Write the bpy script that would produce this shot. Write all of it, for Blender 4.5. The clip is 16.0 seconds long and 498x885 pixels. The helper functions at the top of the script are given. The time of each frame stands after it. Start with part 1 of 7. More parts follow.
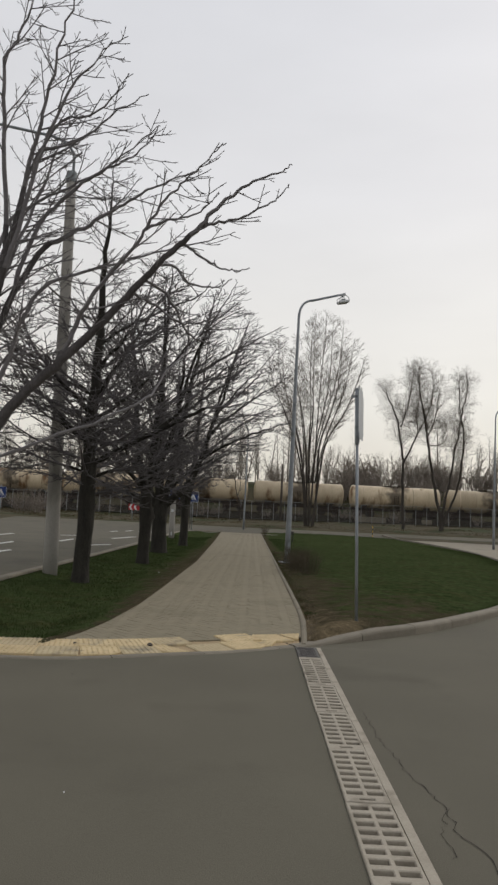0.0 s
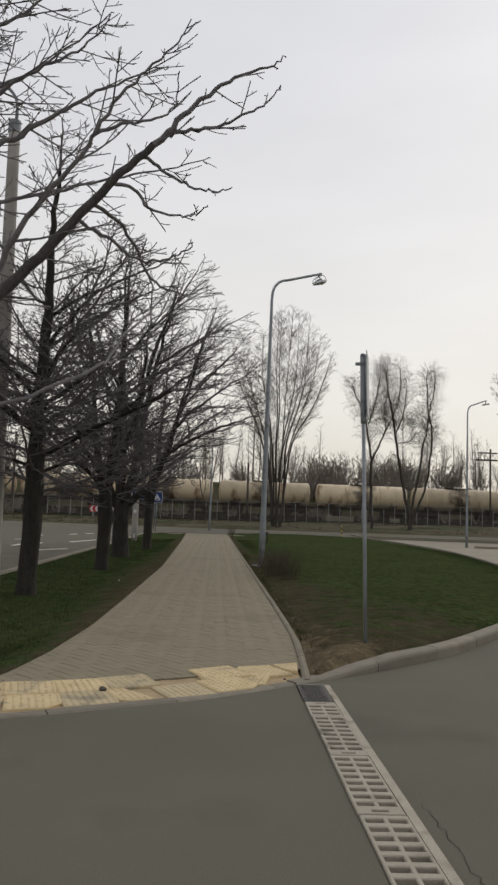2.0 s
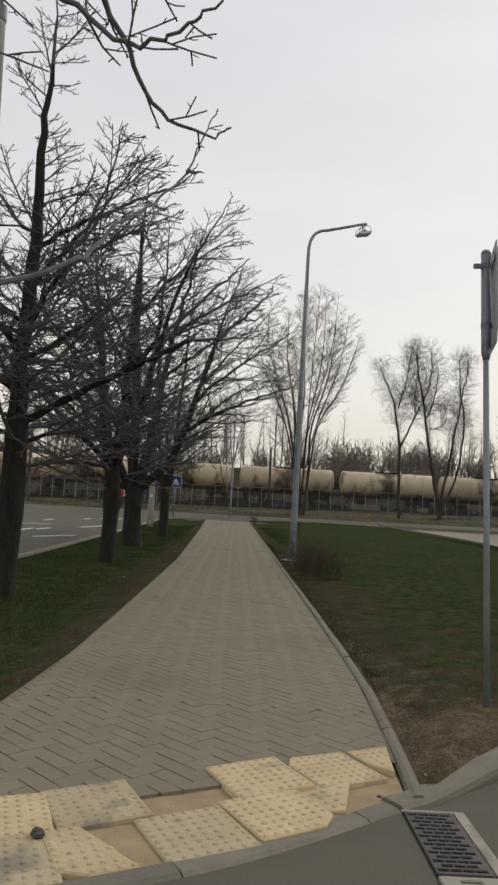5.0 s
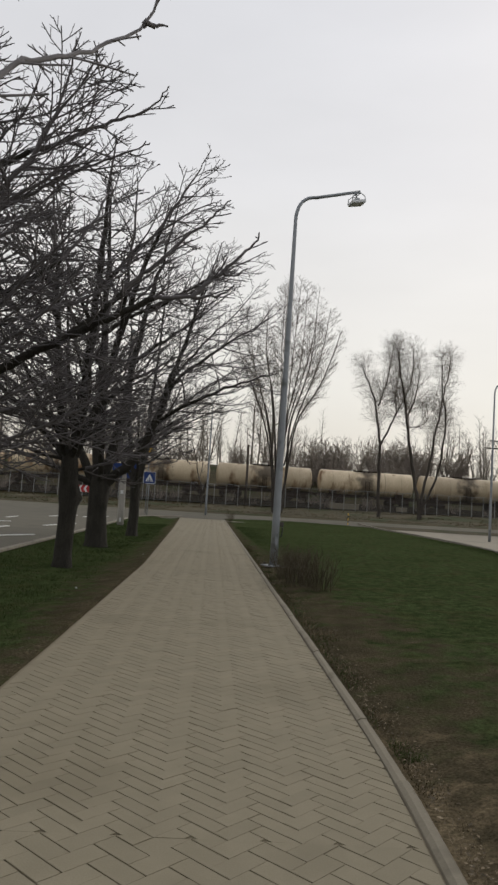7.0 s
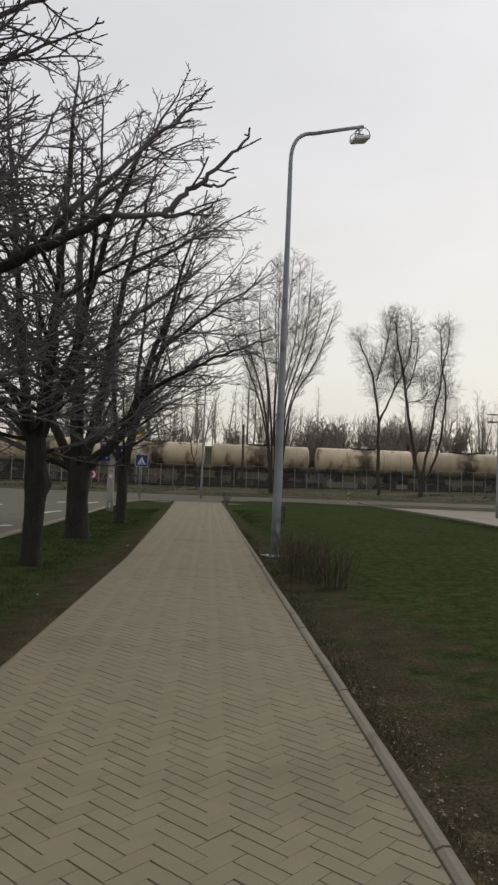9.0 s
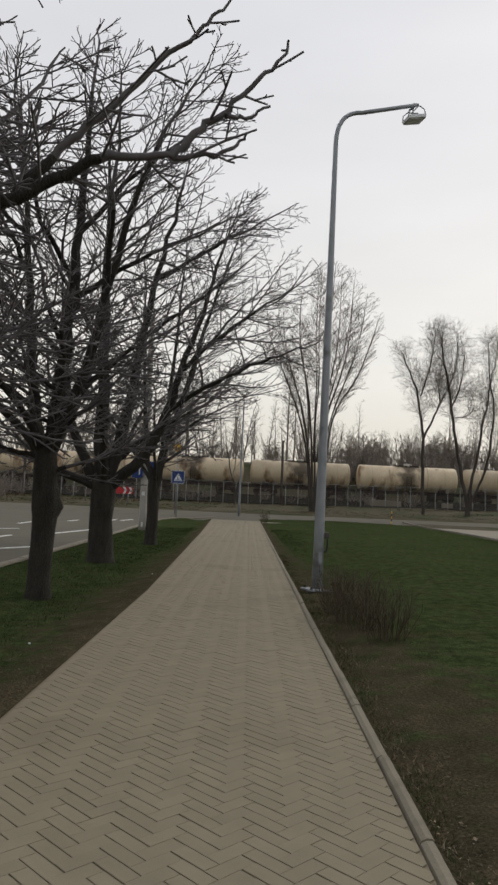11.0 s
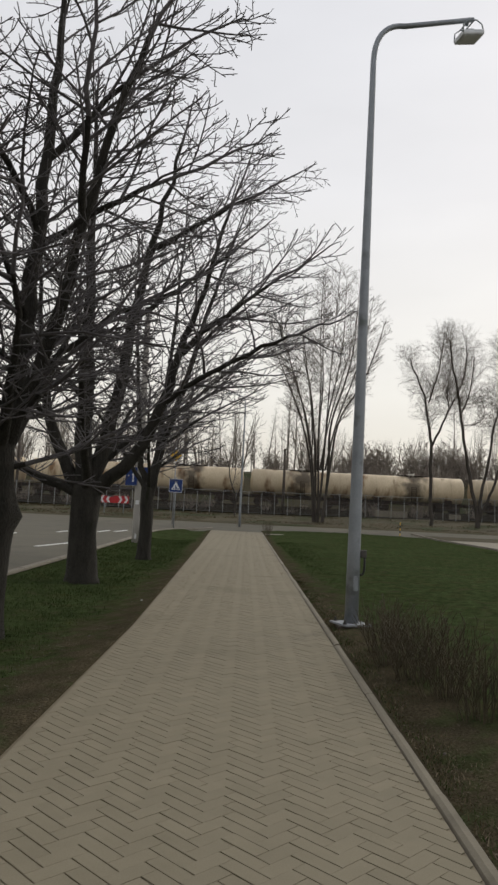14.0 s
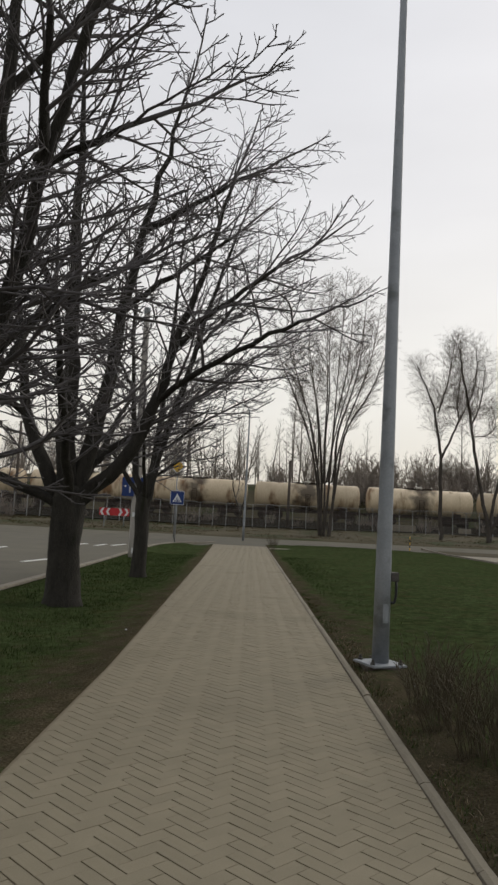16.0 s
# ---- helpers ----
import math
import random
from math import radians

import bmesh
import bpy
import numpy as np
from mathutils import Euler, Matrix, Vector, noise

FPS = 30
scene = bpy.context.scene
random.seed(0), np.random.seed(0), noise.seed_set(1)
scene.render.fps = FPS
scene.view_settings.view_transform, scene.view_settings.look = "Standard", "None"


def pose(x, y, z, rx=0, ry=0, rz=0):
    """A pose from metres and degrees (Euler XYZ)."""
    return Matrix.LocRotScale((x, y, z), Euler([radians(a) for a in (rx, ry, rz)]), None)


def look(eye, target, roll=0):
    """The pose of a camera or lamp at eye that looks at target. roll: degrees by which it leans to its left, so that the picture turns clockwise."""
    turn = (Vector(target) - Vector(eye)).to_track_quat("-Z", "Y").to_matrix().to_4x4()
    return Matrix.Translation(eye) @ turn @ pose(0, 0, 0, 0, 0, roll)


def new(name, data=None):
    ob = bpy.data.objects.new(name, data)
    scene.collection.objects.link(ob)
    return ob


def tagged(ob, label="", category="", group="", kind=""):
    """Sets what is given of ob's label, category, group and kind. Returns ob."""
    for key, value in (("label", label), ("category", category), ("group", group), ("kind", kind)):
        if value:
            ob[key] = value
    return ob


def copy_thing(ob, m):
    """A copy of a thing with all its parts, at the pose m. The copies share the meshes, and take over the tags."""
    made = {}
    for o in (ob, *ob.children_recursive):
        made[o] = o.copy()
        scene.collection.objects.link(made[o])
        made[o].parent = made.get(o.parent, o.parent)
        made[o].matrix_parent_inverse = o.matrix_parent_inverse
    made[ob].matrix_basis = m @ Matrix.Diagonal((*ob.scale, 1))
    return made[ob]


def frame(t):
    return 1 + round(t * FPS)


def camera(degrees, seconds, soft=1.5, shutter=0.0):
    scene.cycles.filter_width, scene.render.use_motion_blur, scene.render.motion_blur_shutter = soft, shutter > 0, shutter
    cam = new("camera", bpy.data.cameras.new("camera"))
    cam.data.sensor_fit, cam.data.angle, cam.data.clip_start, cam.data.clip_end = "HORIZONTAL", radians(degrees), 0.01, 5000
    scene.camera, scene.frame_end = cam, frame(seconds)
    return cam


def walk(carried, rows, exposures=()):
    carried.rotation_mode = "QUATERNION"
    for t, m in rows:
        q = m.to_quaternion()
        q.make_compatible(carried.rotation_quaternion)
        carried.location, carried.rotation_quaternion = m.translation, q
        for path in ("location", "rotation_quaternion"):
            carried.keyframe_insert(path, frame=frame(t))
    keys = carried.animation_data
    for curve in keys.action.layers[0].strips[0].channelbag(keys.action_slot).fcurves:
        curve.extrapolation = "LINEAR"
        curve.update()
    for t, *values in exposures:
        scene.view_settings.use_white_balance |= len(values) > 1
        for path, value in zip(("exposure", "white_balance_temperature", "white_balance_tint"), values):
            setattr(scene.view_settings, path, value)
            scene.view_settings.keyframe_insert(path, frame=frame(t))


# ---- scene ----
cam = camera(38.0, 16.0, 2.6)
PATH = [
    (0, (0.118, 1.559, 1.314), (0.098, 3.549, 1.517), 2.9),
    (0.5, (0.05, 1.972, 1.291), (0.053, 3.964, 1.468), 2.7),
    (1, (0.021, 2.473, 1.279), (0.043, 4.465, 1.463), 2.5),
    (1.5, (-0.009, 2.955, 1.276), (0.036, 4.946, 1.46), 2.5),
    (2, (-0.058, 3.399, 1.277), (0.023, 5.386, 1.486), 2.2),
    (2.5, (-0.057, 3.825, 1.293), (0.032, 5.809, 1.533), 2.6),
    (3, (-0.082, 4.344, 1.275), (-0.009, 6.331, 1.496), 2.6),
    (3.5, (-0.088, 4.792, 1.271), (-0.054, 6.784, 1.439), 3.0),
    (6, (-0.218, 6.849, 1.246), (-0.193, 8.841, 1.425), 3.2),
    (6.5, (-0.227, 7.305, 1.236), (-0.158, 9.294, 1.432), 3.1),
    (7, (-0.144, 7.848, 1.273), (-0.054, 9.839, 1.441), 3.7),
    (7.5, (-0.188, 8.3, 1.275), (-0.094, 10.294, 1.387), 3.8),
    (8, (-0.145, 8.79, 1.246), (-0.027, 10.783, 1.36), 2.5),
    (10.5, (0.036, 10.831, 1.398), (0.109, 12.826, 1.519), 2.5),
    (11, (0.049, 11.197, 1.402), (0.043, 13.191, 1.558), 2.7),
    (11.5, (0.013, 11.547, 1.431), (-0.049, 13.539, 1.595), 3.0),
    (12, (-0.015, 11.909, 1.42), (-0.105, 13.901, 1.568), 3.5),
    (12.5, (-0.097, 12.351, 1.387), (-0.168, 14.345, 1.526), 3.7),
    (13, (-0.091, 12.779, 1.384), (-0.119, 14.773, 1.532), 2.9),
    (13.5, (-0.134, 13.197, 1.366), (-0.16, 15.189, 1.541), 3.0),
    (14, (-0.156, 13.639, 1.363), (-0.159, 15.631, 1.548), 2.9),
    (14.5, (-0.122, 13.999, 1.375), (-0.108, 15.991, 1.556), 3.5),
    (15, (-0.145, 14.463, 1.371), (-0.113, 16.453, 1.571), 3.1),
    (15.5, (-0.113, 14.858, 1.374), (-0.097, 16.846, 1.592), 3.0),
    (16, (-0.166, 15.25, 1.351), (-0.182, 17.238, 1.572), 3.1),
]
walk(cam, [(t, look(eye, target, roll)) for t, eye, target, roll in PATH],
     [(0, 0.0), (3.5, 0.01), (6.5, 0.03), (8, 0.0), (10.5, 0.02), (12, 0.1), (14.5, 0.10), (16, 0.06)])

# ---- light ----
SUN_AZ, SUN_EL = radians(42), radians(36)
SUN_DIR = Vector((math.sin(SUN_AZ) * math.cos(SUN_EL), math.cos(SUN_AZ) * math.cos(SUN_EL), math.sin(SUN_EL)))


def make_world():
    world = bpy.data.worlds.new("sky")
    scene.world = world
    world.use_nodes = True
    nt = world.node_tree
    nd, ln = nt.nodes, nt.links
    bg = nd["Background"]
    sky = nd.new("ShaderNodeTexSky")
    sky.sky_type, sky.sun_disc = "NISHITA", False
    sky.sun_elevation, sky.sun_rotation = SUN_EL, SUN_AZ
    sky.dust_density = 3.0
    dim = nd.new("ShaderNodeMix")
    dim.data_type, dim.blend_type = "RGBA", "MULTIPLY"
    dim.inputs[0].default_value = 1.0
    dim.inputs[7].default_value = (0.10, 0.10, 0.10, 1)
    ln.new(sky.outputs[0], dim.inputs[6])
    tc = nd.new("ShaderNodeTexCoord")
    # cloud layer: brighter round the veiled sun, slightly warm low down, grey-lilac higher up
    dot = nd.new("ShaderNodeVectorMath")
    dot.operation = "DOT_PRODUCT"
    dot.inputs[1].default_value = SUN_DIR
    ln.new(tc.outputs["Generated"], dot.inputs[0])
    glow = nd.new("ShaderNodeMapRange")
    glow.inputs[1].default_value, glow.inputs[2].default_value = 0.55, 1.0
    glow.inputs[3].default_value, glow.inputs[4].default_value = 0.0, 1.0
    ln.new(dot.outputs["Value"], glow.inputs[0])
    sep = nd.new("ShaderNodeSeparateXYZ")
    ln.new(tc.outputs["Generated"], sep.inputs[0])
    ramp = nd.new("ShaderNodeValToRGB")
    el = ramp.color_ramp.elements
    el[0].position, el[0].color = 0.0, (0.68, 0.63, 0.54, 1)
    el[1].position, el[1].color = 1.0, (0.52, 0.54, 0.60, 1)
    mid = el.new(0.16)
    mid.color = (0.792, 0.768, 0.713, 1)
    mid2 = el.new(0.42)
    mid2.color = (0.738, 0.734, 0.744, 1)
    ln.new(sep.outputs[2], ramp.inputs[0])
    noise_a = nd.new("ShaderNodeTexNoise")
    noise_a.inputs["Scale"].default_value, noise_a.inputs["Detail"].default_value = 2.2, 5
    stretch = nd.new("ShaderNodeVectorMath")
    stretch.operation = "MULTIPLY"
    stretch.inputs[1].default_value = (1, 1, 3.2)
    ln.new(tc.outputs["Generated"], stretch.inputs[0])
    ln.new(stretch.outputs[0], noise_a.inputs["Vector"])
    band = nd.new("ShaderNodeMapRange")
    band.inputs[1].default_value, band.inputs[2].default_value = 0.3, 0.7
    band.inputs[3].default_value, band.inputs[4].default_value = 0.965, 1.075
    ln.new(noise_a.outputs[0], band.inputs[0])
    add = nd.new("ShaderNodeMath")
    add.operation = "MULTIPLY_ADD"
    add.inputs[1].default_value = 0.09
    ln.new(glow.outputs[0], add.inputs[0])
    ln.new(band.outputs[0], add.inputs[2])
    cloud = nd.new("ShaderNodeVectorMath")
    cloud.operation = "SCALE"
    ln.new(ramp.outputs[0], cloud.inputs[0])
    ln.new(add.outputs[0], cloud.inputs[3])
    mix = nd.new("ShaderNodeMix")
    mix.data_type = "RGBA"
    mix.inputs[0].default_value = 0.93
    ln.new(dim.outputs[2], mix.inputs[6])
    ln.new(cloud.outputs[0], mix.inputs[7])
    ln.new(mix.outputs[2], bg.inputs[0])
    bg.inputs[1].default_value = 1.0


make_world()
sun = new("sun", bpy.data.lights.new("sun", "SUN"))
sun.data.energy, sun.data.angle, sun.data.color = 1.0, radians(22), (1.0, 0.93, 0.82)
sun.matrix_world = look(SUN_DIR * 50, (0, 0, 0))
scene.view_settings.exposure = 0.0


# ---- materials ----
def surface(name, dark, light, scale=3.0, fine=45.0, rough=0.8, bump=0.25, depth=0.01, metal=0.0, vary=0.0, stain=None, stain_at=0.6, stain_scale=0.8, spec=0.3, stretch=(1, 1, 1)):
    """Two-scale mottled paint, stone, bark or metal; vary: change from piece to piece; stain: a third colour in patches."""
    m = bpy.data.materials.new(name)
    m.use_nodes = True
    nt = m.node_tree
    nd, ln = nt.nodes, nt.links
    b = nd["Principled BSDF"]
    b.inputs["Metallic"].default_value, b.inputs["Specular IOR Level"].default_value = metal, spec
    tc = nd.new("ShaderNodeTexCoord")
    mp = nd.new("ShaderNodeVectorMath")
    mp.operation = "MULTIPLY"
    mp.inputs[1].default_value = stretch
    ln.new(tc.outputs["Object"], mp.inputs[0])
    info = nd.new("ShaderNodeObjectInfo")
    shift = nd.new("ShaderNodeVectorMath")
    shift.operation = "ADD"
    ln.new(mp.outputs[0], shift.inputs[0])
    ln.new(info.outputs["Location"], shift.inputs[1])
    n1 = nd.new("ShaderNodeTexNoise")
    n1.inputs["Scale"].default_value, n1.inputs["Detail"].default_value = scale, 6
    n2 = nd.new("ShaderNodeTexNoise")
    n2.inputs["Scale"].default_value, n2.inputs["Detail"].default_value = fine, 4
    for n in (n1, n2):
        ln.new(shift.outputs[0], n.inputs["Vector"])
    ramp = nd.new("ShaderNodeValToRGB")
    e = ramp.color_ramp.elements
    e[0].position, e[0].color = 0.32, (*dark, 1)
    e[1].position, e[1].color = 0.68, (*light, 1)
    mean = nd.new("ShaderNodeMix")
    mean.inputs[0].default_value = 0.45
    ln.new(n1.outputs[0], mean.inputs[2])
    ln.new(n2.outputs[0], mean.inputs[3])
    ln.new(mean.outputs[0], ramp.inputs[0])
    col = ramp.outputs[0]
    if stain:
        n3 = nd.new("ShaderNodeTexNoise")
        n3.inputs["Scale"].default_value, n3.inputs["Detail"].default_value = stain_scale, 7
        ln.new(shift.outputs[0], n3.inputs["Vector"])
        r3 = nd.new("ShaderNodeMapRange")
        r3.inputs[1].default_value, r3.inputs[2].default_value = stain_at, stain_at + 0.12
        ln.new(n3.outputs[0], r3.inputs[0])
        mx = nd.new("ShaderNodeMix")
        mx.data_type = "RGBA"
        ln.new(r3.outputs[0], mx.inputs[0])
        ln.new(col, mx.inputs[6])
        mx.inputs[7].default_value = (*stain, 1)
        col = mx.outputs[2]
    if vary:
        geo = nd.new("ShaderNodeNewGeometry")
        plus = nd.new("ShaderNodeMath")
        plus.operation = "ADD"
        ln.new(info.outputs["Random"], plus.inputs[0])
        ln.new(geo.outputs["Random Per Island"], plus.inputs[1])
        fr = nd.new("ShaderNodeMath")
        fr.operation = "FRACT"
        ln.new(plus.outputs[0], fr.inputs[0])
        rg = nd.new("ShaderNodeMapRange")
        rg.inputs[3].default_value, rg.inputs[4].default_value = 1 - vary, 1 + vary
        ln.new(fr.outputs[0], rg.inputs[0])
        sc = nd.new("ShaderNodeVectorMath")
        sc.operation = "SCALE"
        ln.new(col, sc.inputs[0])
        ln.new(rg.outputs[0], sc.inputs[3])
        col = sc.outputs[0]
    ln.new(col, b.inputs["Base Color"])
    rr = nd.new("ShaderNodeMapRange")
    rr.inputs[3].default_value, rr.inputs[4].default_value = max(rough - 0.12, 0.05), min(rough + 0.1, 1)
    ln.new(n1.outputs[0], rr.inputs[0])
    ln.new(rr.outputs[0], b.inputs["Roughness"])
    if bump:
        bp = nd.new("ShaderNodeBump")
        bp.inputs["Strength"].default_value, bp.inputs["Distance"].default_value = bump, depth
        ln.new(n2.outputs[0], bp.inputs["Height"])
        ln.new(bp.outputs[0], b.inputs["Normal"])
    return m


ASPHALT = surface("asphalt", (0.096, 0.089, 0.069), (0.138, 0.128, 0.099), 0.55, 160, 0.9, 0.5, 0.004, stain=(0.099, 0.092, 0.072), stain_at=0.55, stain_scale=0.7, spec=0.12)
# concrete of slab and blocks; on the drive it stands for sky sheen
APRON = surface("concrete_and_sky_sheen", (0.215, 0.193, 0.15), (0.285, 0.258, 0.205), 0.5, 60, 0.9, 0.4, 0.004, stain=(0.19, 0.172, 0.14), stain_at=0.58, stain_scale=0.4, spec=0.15)
SOIL = surface("verge_soil", (0.040, 0.036, 0.020), (0.095, 0.080, 0.048), 0.35, 6, 0.95, 0.5, 0.03, stain=(0.034, 0.042, 0.015), stain_at=0.5, stain_scale=0.25, spec=0.1)
PAVER = surface("paver_concrete", (0.189, 0.166, 0.115), (0.234, 0.206, 0.146), 5, 140, 0.88, 0.35, 0.003, vary=0.045, stain=(0.180, 0.157, 0.108), stain_at=0.58, stain_scale=0.6, spec=0.2)
JOINT = surface("joint_sand", (0.14, 0.119, 0.080), (0.21, 0.178, 0.122), 8, 90, 0.95, 0.4, 0.004)
YELLOW = surface("yellow_tactile_concrete", (0.455, 0.352, 0.195), (0.61, 0.49, 0.295), 5, 70, 0.85, 0.3, 0.003, vary=0.1, stain=(0.33, 0.28, 0.19), stain_at=0.56, stain_scale=4)
FADED = surface("faded_tactile_concrete", (0.39, 0.315, 0.19), (0.51, 0.425, 0.275), 5, 70, 0.85, 0.3, 0.003, vary=0.06, stain=(0.26, 0.225, 0.16), stain_at=0.56, stain_scale=4)
SAND = surface("bedding_sand", (0.27, 0.20, 0.115), (0.42, 0.32, 0.19), 9, 120, 0.95, 0.6, 0.006)
KERB = surface("kerb_concrete", (0.15, 0.134, 0.104), (0.235, 0.211, 0.168), 4, 80, 0.88, 0.4, 0.004, vary=0.09, stain=(0.15, 0.13, 0.10), stain_at=0.6, stain_scale=2.5)
EDGING = surface("edging_concrete", (0.165, 0.146, 0.108), (0.225, 0.200, 0.150), 4, 80, 0.88, 0.4, 0.004, vary=0.06, stain=(0.13, 0.114, 0.084), stain_at=0.58, stain_scale=2.5)
DRAIN = surface("drain_concrete", (0.26, 0.232, 0.185), (0.37, 0.335, 0.275), 6, 90, 0.85, 0.4, 0.003, vary=0.06, stain=(0.19, 0.167, 0.13), stain_at=0.58, stain_scale=4)
IRON = surface("cast_iron", (0.045, 0.042, 0.04), (0.10, 0.092, 0.085), 12, 80, 0.6, 0.3, 0.002, metal=0.5)
DARK = surface("channel_shade", (0.016, 0.013, 0.010), (0.03, 0.025, 0.019), 8, 60, 0.95, 0.2)
STEEL = surface("galvanised_steel", (0.205, 0.222, 0.24), (0.29, 0.31, 0.333), 5, 60, 0.55, 0.05, 0.001, metal=0.45, stain=(0.14, 0.15, 0.152), stain_at=0.6, stain_scale=3)
STEEL_DARK = surface("weathered_grey_paint", (0.16, 0.18, 0.19), (0.24, 0.26, 0.27), 5, 60, 0.6, 0.1, 0.001, metal=0.2)
RUBBER = surface("black_cable", (0.012, 0.012, 0.012), (0.025, 0.025, 0.025), 9, 60, 0.6, 0.1)
POLE = surface("pole_concrete", (0.235, 0.225, 0.205), (0.335, 0.32, 0.295), 2.5, 60, 0.9, 0.4, 0.004, stain=(0.18, 0.17, 0.15), stain_at=0.6, stain_scale=1.8, stretch=(1, 1, 0.4))
BARK = surface("dark_bark", (0.018, 0.017, 0.0145), (0.050, 0.046, 0.039), 7, 45, 0.95, 1.0, 0.03, stain=(0.020, 0.021, 0.013), stain_at=0.6, stain_scale=3, spec=0.2, stretch=(1.6, 1.6, 0.45))
# paler copies of bark and twig: glare of the sky behind, as colour
BARK_GLARE = surface("glare_greyed_bark", (0.058, 0.053, 0.053), (0.12, 0.111, 0.111), 7, 45, 0.95, 0.8, 0.02, spec=0.2, stretch=(1.6, 1.6, 0.45))
TWIG_GLARE = surface("glare_greyed_twig", (0.125, 0.117, 0.119), (0.205, 0.193, 0.197), 6, 30, 0.9, 0.2, spec=0.2)
# twigs paler and more lilac than the bark: sky glare put into colour
TWIG = surface("glare_lifted_twig", (0.078, 0.072, 0.073), (0.135, 0.126, 0.128), 6, 30, 0.9, 0.2, spec=0.2)
BARK_FAR = surface("grey_bark", (0.034, 0.030, 0.026), (0.074, 0.064, 0.054), 2, 20, 0.95, 0.6, 0.03)
TWIG_FAR = surface("pale_twig", (0.12, 0.105, 0.09), (0.20, 0.178, 0.155), 2, 20, 0.95, 0.0)
# far woods: bark paler than it is, distance haze put into the colour
WOODS = surface("hazed_woods_bark", (0.13, 0.115, 0.097), (0.22, 0.195, 0.165), 0.3, 4, 0.95, 0.0)
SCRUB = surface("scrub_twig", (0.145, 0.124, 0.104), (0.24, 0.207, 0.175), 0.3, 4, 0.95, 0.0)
SHRUB = surface("brown_twig", (0.046, 0.038, 0.022), (0.088, 0.072, 0.044), 6, 30, 0.9, 0.2)
BLADE = surface("grass_blade", (0.034, 0.049, 0.018), (0.062, 0.085, 0.032), 0.7, 5, 0.8, 0.0, vary=0.3, stain=(0.075, 0.070, 0.026), stain_at=0.62, stain_scale=1.1, spec=0.0)
DRY = surface("dry_grass", (0.05, 0.040, 0.022), (0.12, 0.098, 0.058), 0.4, 3, 0.9, 0.0, vary=0.3, stain=(0.04, 0.05, 0.018), stain_at=0.55, stain_scale=0.3, spec=0.0)
LITTER = surface("dry_leaf", (0.05, 0.04, 0.025), (0.115, 0.09, 0.058), 3, 30, 0.9, 0.0, vary=0.35)
STRAW = surface("straw", (0.12, 0.094, 0.06), (0.25, 0.20, 0.135), 3, 30, 0.9, 0.0, vary=0.35)
WHITE_PAINT = surface("road_paint", (0.50, 0.50, 0.48), (0.70, 0.70, 0.67), 3, 40, 0.7, 0.2, 0.002, stain=(0.25, 0.24, 0.22), stain_at=0.6, stain_scale=5)
BLUE = surface("blue_sign_sheet", (0.008, 0.025, 0.115), (0.012, 0.036, 0.15), 3, 30, 0.4, 0.0)
WHITE = surface("white_sign_sheet", (0.50, 0.51, 0.52), (0.60, 0.61, 0.62), 3, 30, 0.45, 0.0)
RED = surface("red_sign_sheet", (0.32, 0.015, 0.02), (0.40, 0.022, 0.028), 3, 30, 0.45, 0.0)
AMBER = surface("yellow_sign_sheet", (0.55, 0.33, 0.03), (0.62, 0.38, 0.045), 3, 30, 0.5, 0.0)
SIGN_BACK = surface("grey_sign_back", (0.30, 0.325, 0.345), (0.40, 0.42, 0.44), 3, 30, 0.5, 0.05, metal=0.3)
def tank_material():
    """Cream paint with rust streaks and oil run down the middle from the hatch."""
    m = surface("cream_tank_paint", (0.40, 0.325, 0.215), (0.56, 0.47, 0.335), 0.6, 7, 0.65, 0.1, 0.004, vary=0.22, stain=(0.17, 0.10, 0.05), stain_at=0.55, stain_scale=0.5, stretch=(1.6, 1, 0.5))
    nt = m.node_tree
    nd, ln = nt.nodes, nt.links
    b = nd["Principled BSDF"]
    src = b.inputs["Base Color"].links[0].from_socket
    tc = nd.new("ShaderNodeTexCoord")
    sep = nd.new("ShaderNodeSeparateXYZ")
    ln.new(tc.outputs["Object"], sep.inputs[0])
    ab = nd.new("ShaderNodeMath")
    ab.operation = "ABSOLUTE"
    ln.new(sep.outputs[0], ab.inputs[0])
    info = nd.new("ShaderNodeObjectInfo")
    off = nd.new("ShaderNodeVectorMath")
    off.operation = "ADD"
    ln.new(tc.outputs["Object"], off.inputs[0])
    ln.new(info.outputs["Location"], off.inputs[1])
    nz = nd.new("ShaderNodeTexNoise")
    nz.inputs["Scale"].default_value, nz.inputs["Detail"].default_value = 0.9, 7
    ln.new(off.outputs[0], nz.inputs["Vector"])
    wide = nd.new("ShaderNodeMath")
    wide.operation = "MULTIPLY_ADD"
    wide.inputs[1].default_value = -4.2
    ln.new(nz.outputs[0], wide.inputs[0])
    ln.new(ab.outputs[0], wide.inputs[2])
    rng = nd.new("ShaderNodeMapRange")
    rng.inputs[1].default_value, rng.inputs[2].default_value = -1.7, -0.6
    rng.inputs[3].default_value, rng.inputs[4].default_value = 0.8, 0.0
    ln.new(wide.outputs[0], rng.inputs[0])
    mx = nd.new("ShaderNodeMix")
    mx.data_type = "RGBA"
    ln.new(rng.outputs[0], mx.inputs[0])
    ln.new(src, mx.inputs[6])
    mx.inputs[7].default_value = (0.035, 0.026, 0.019, 1)
    ln.new(mx.outputs[2], b.inputs["Base Color"])
    return m


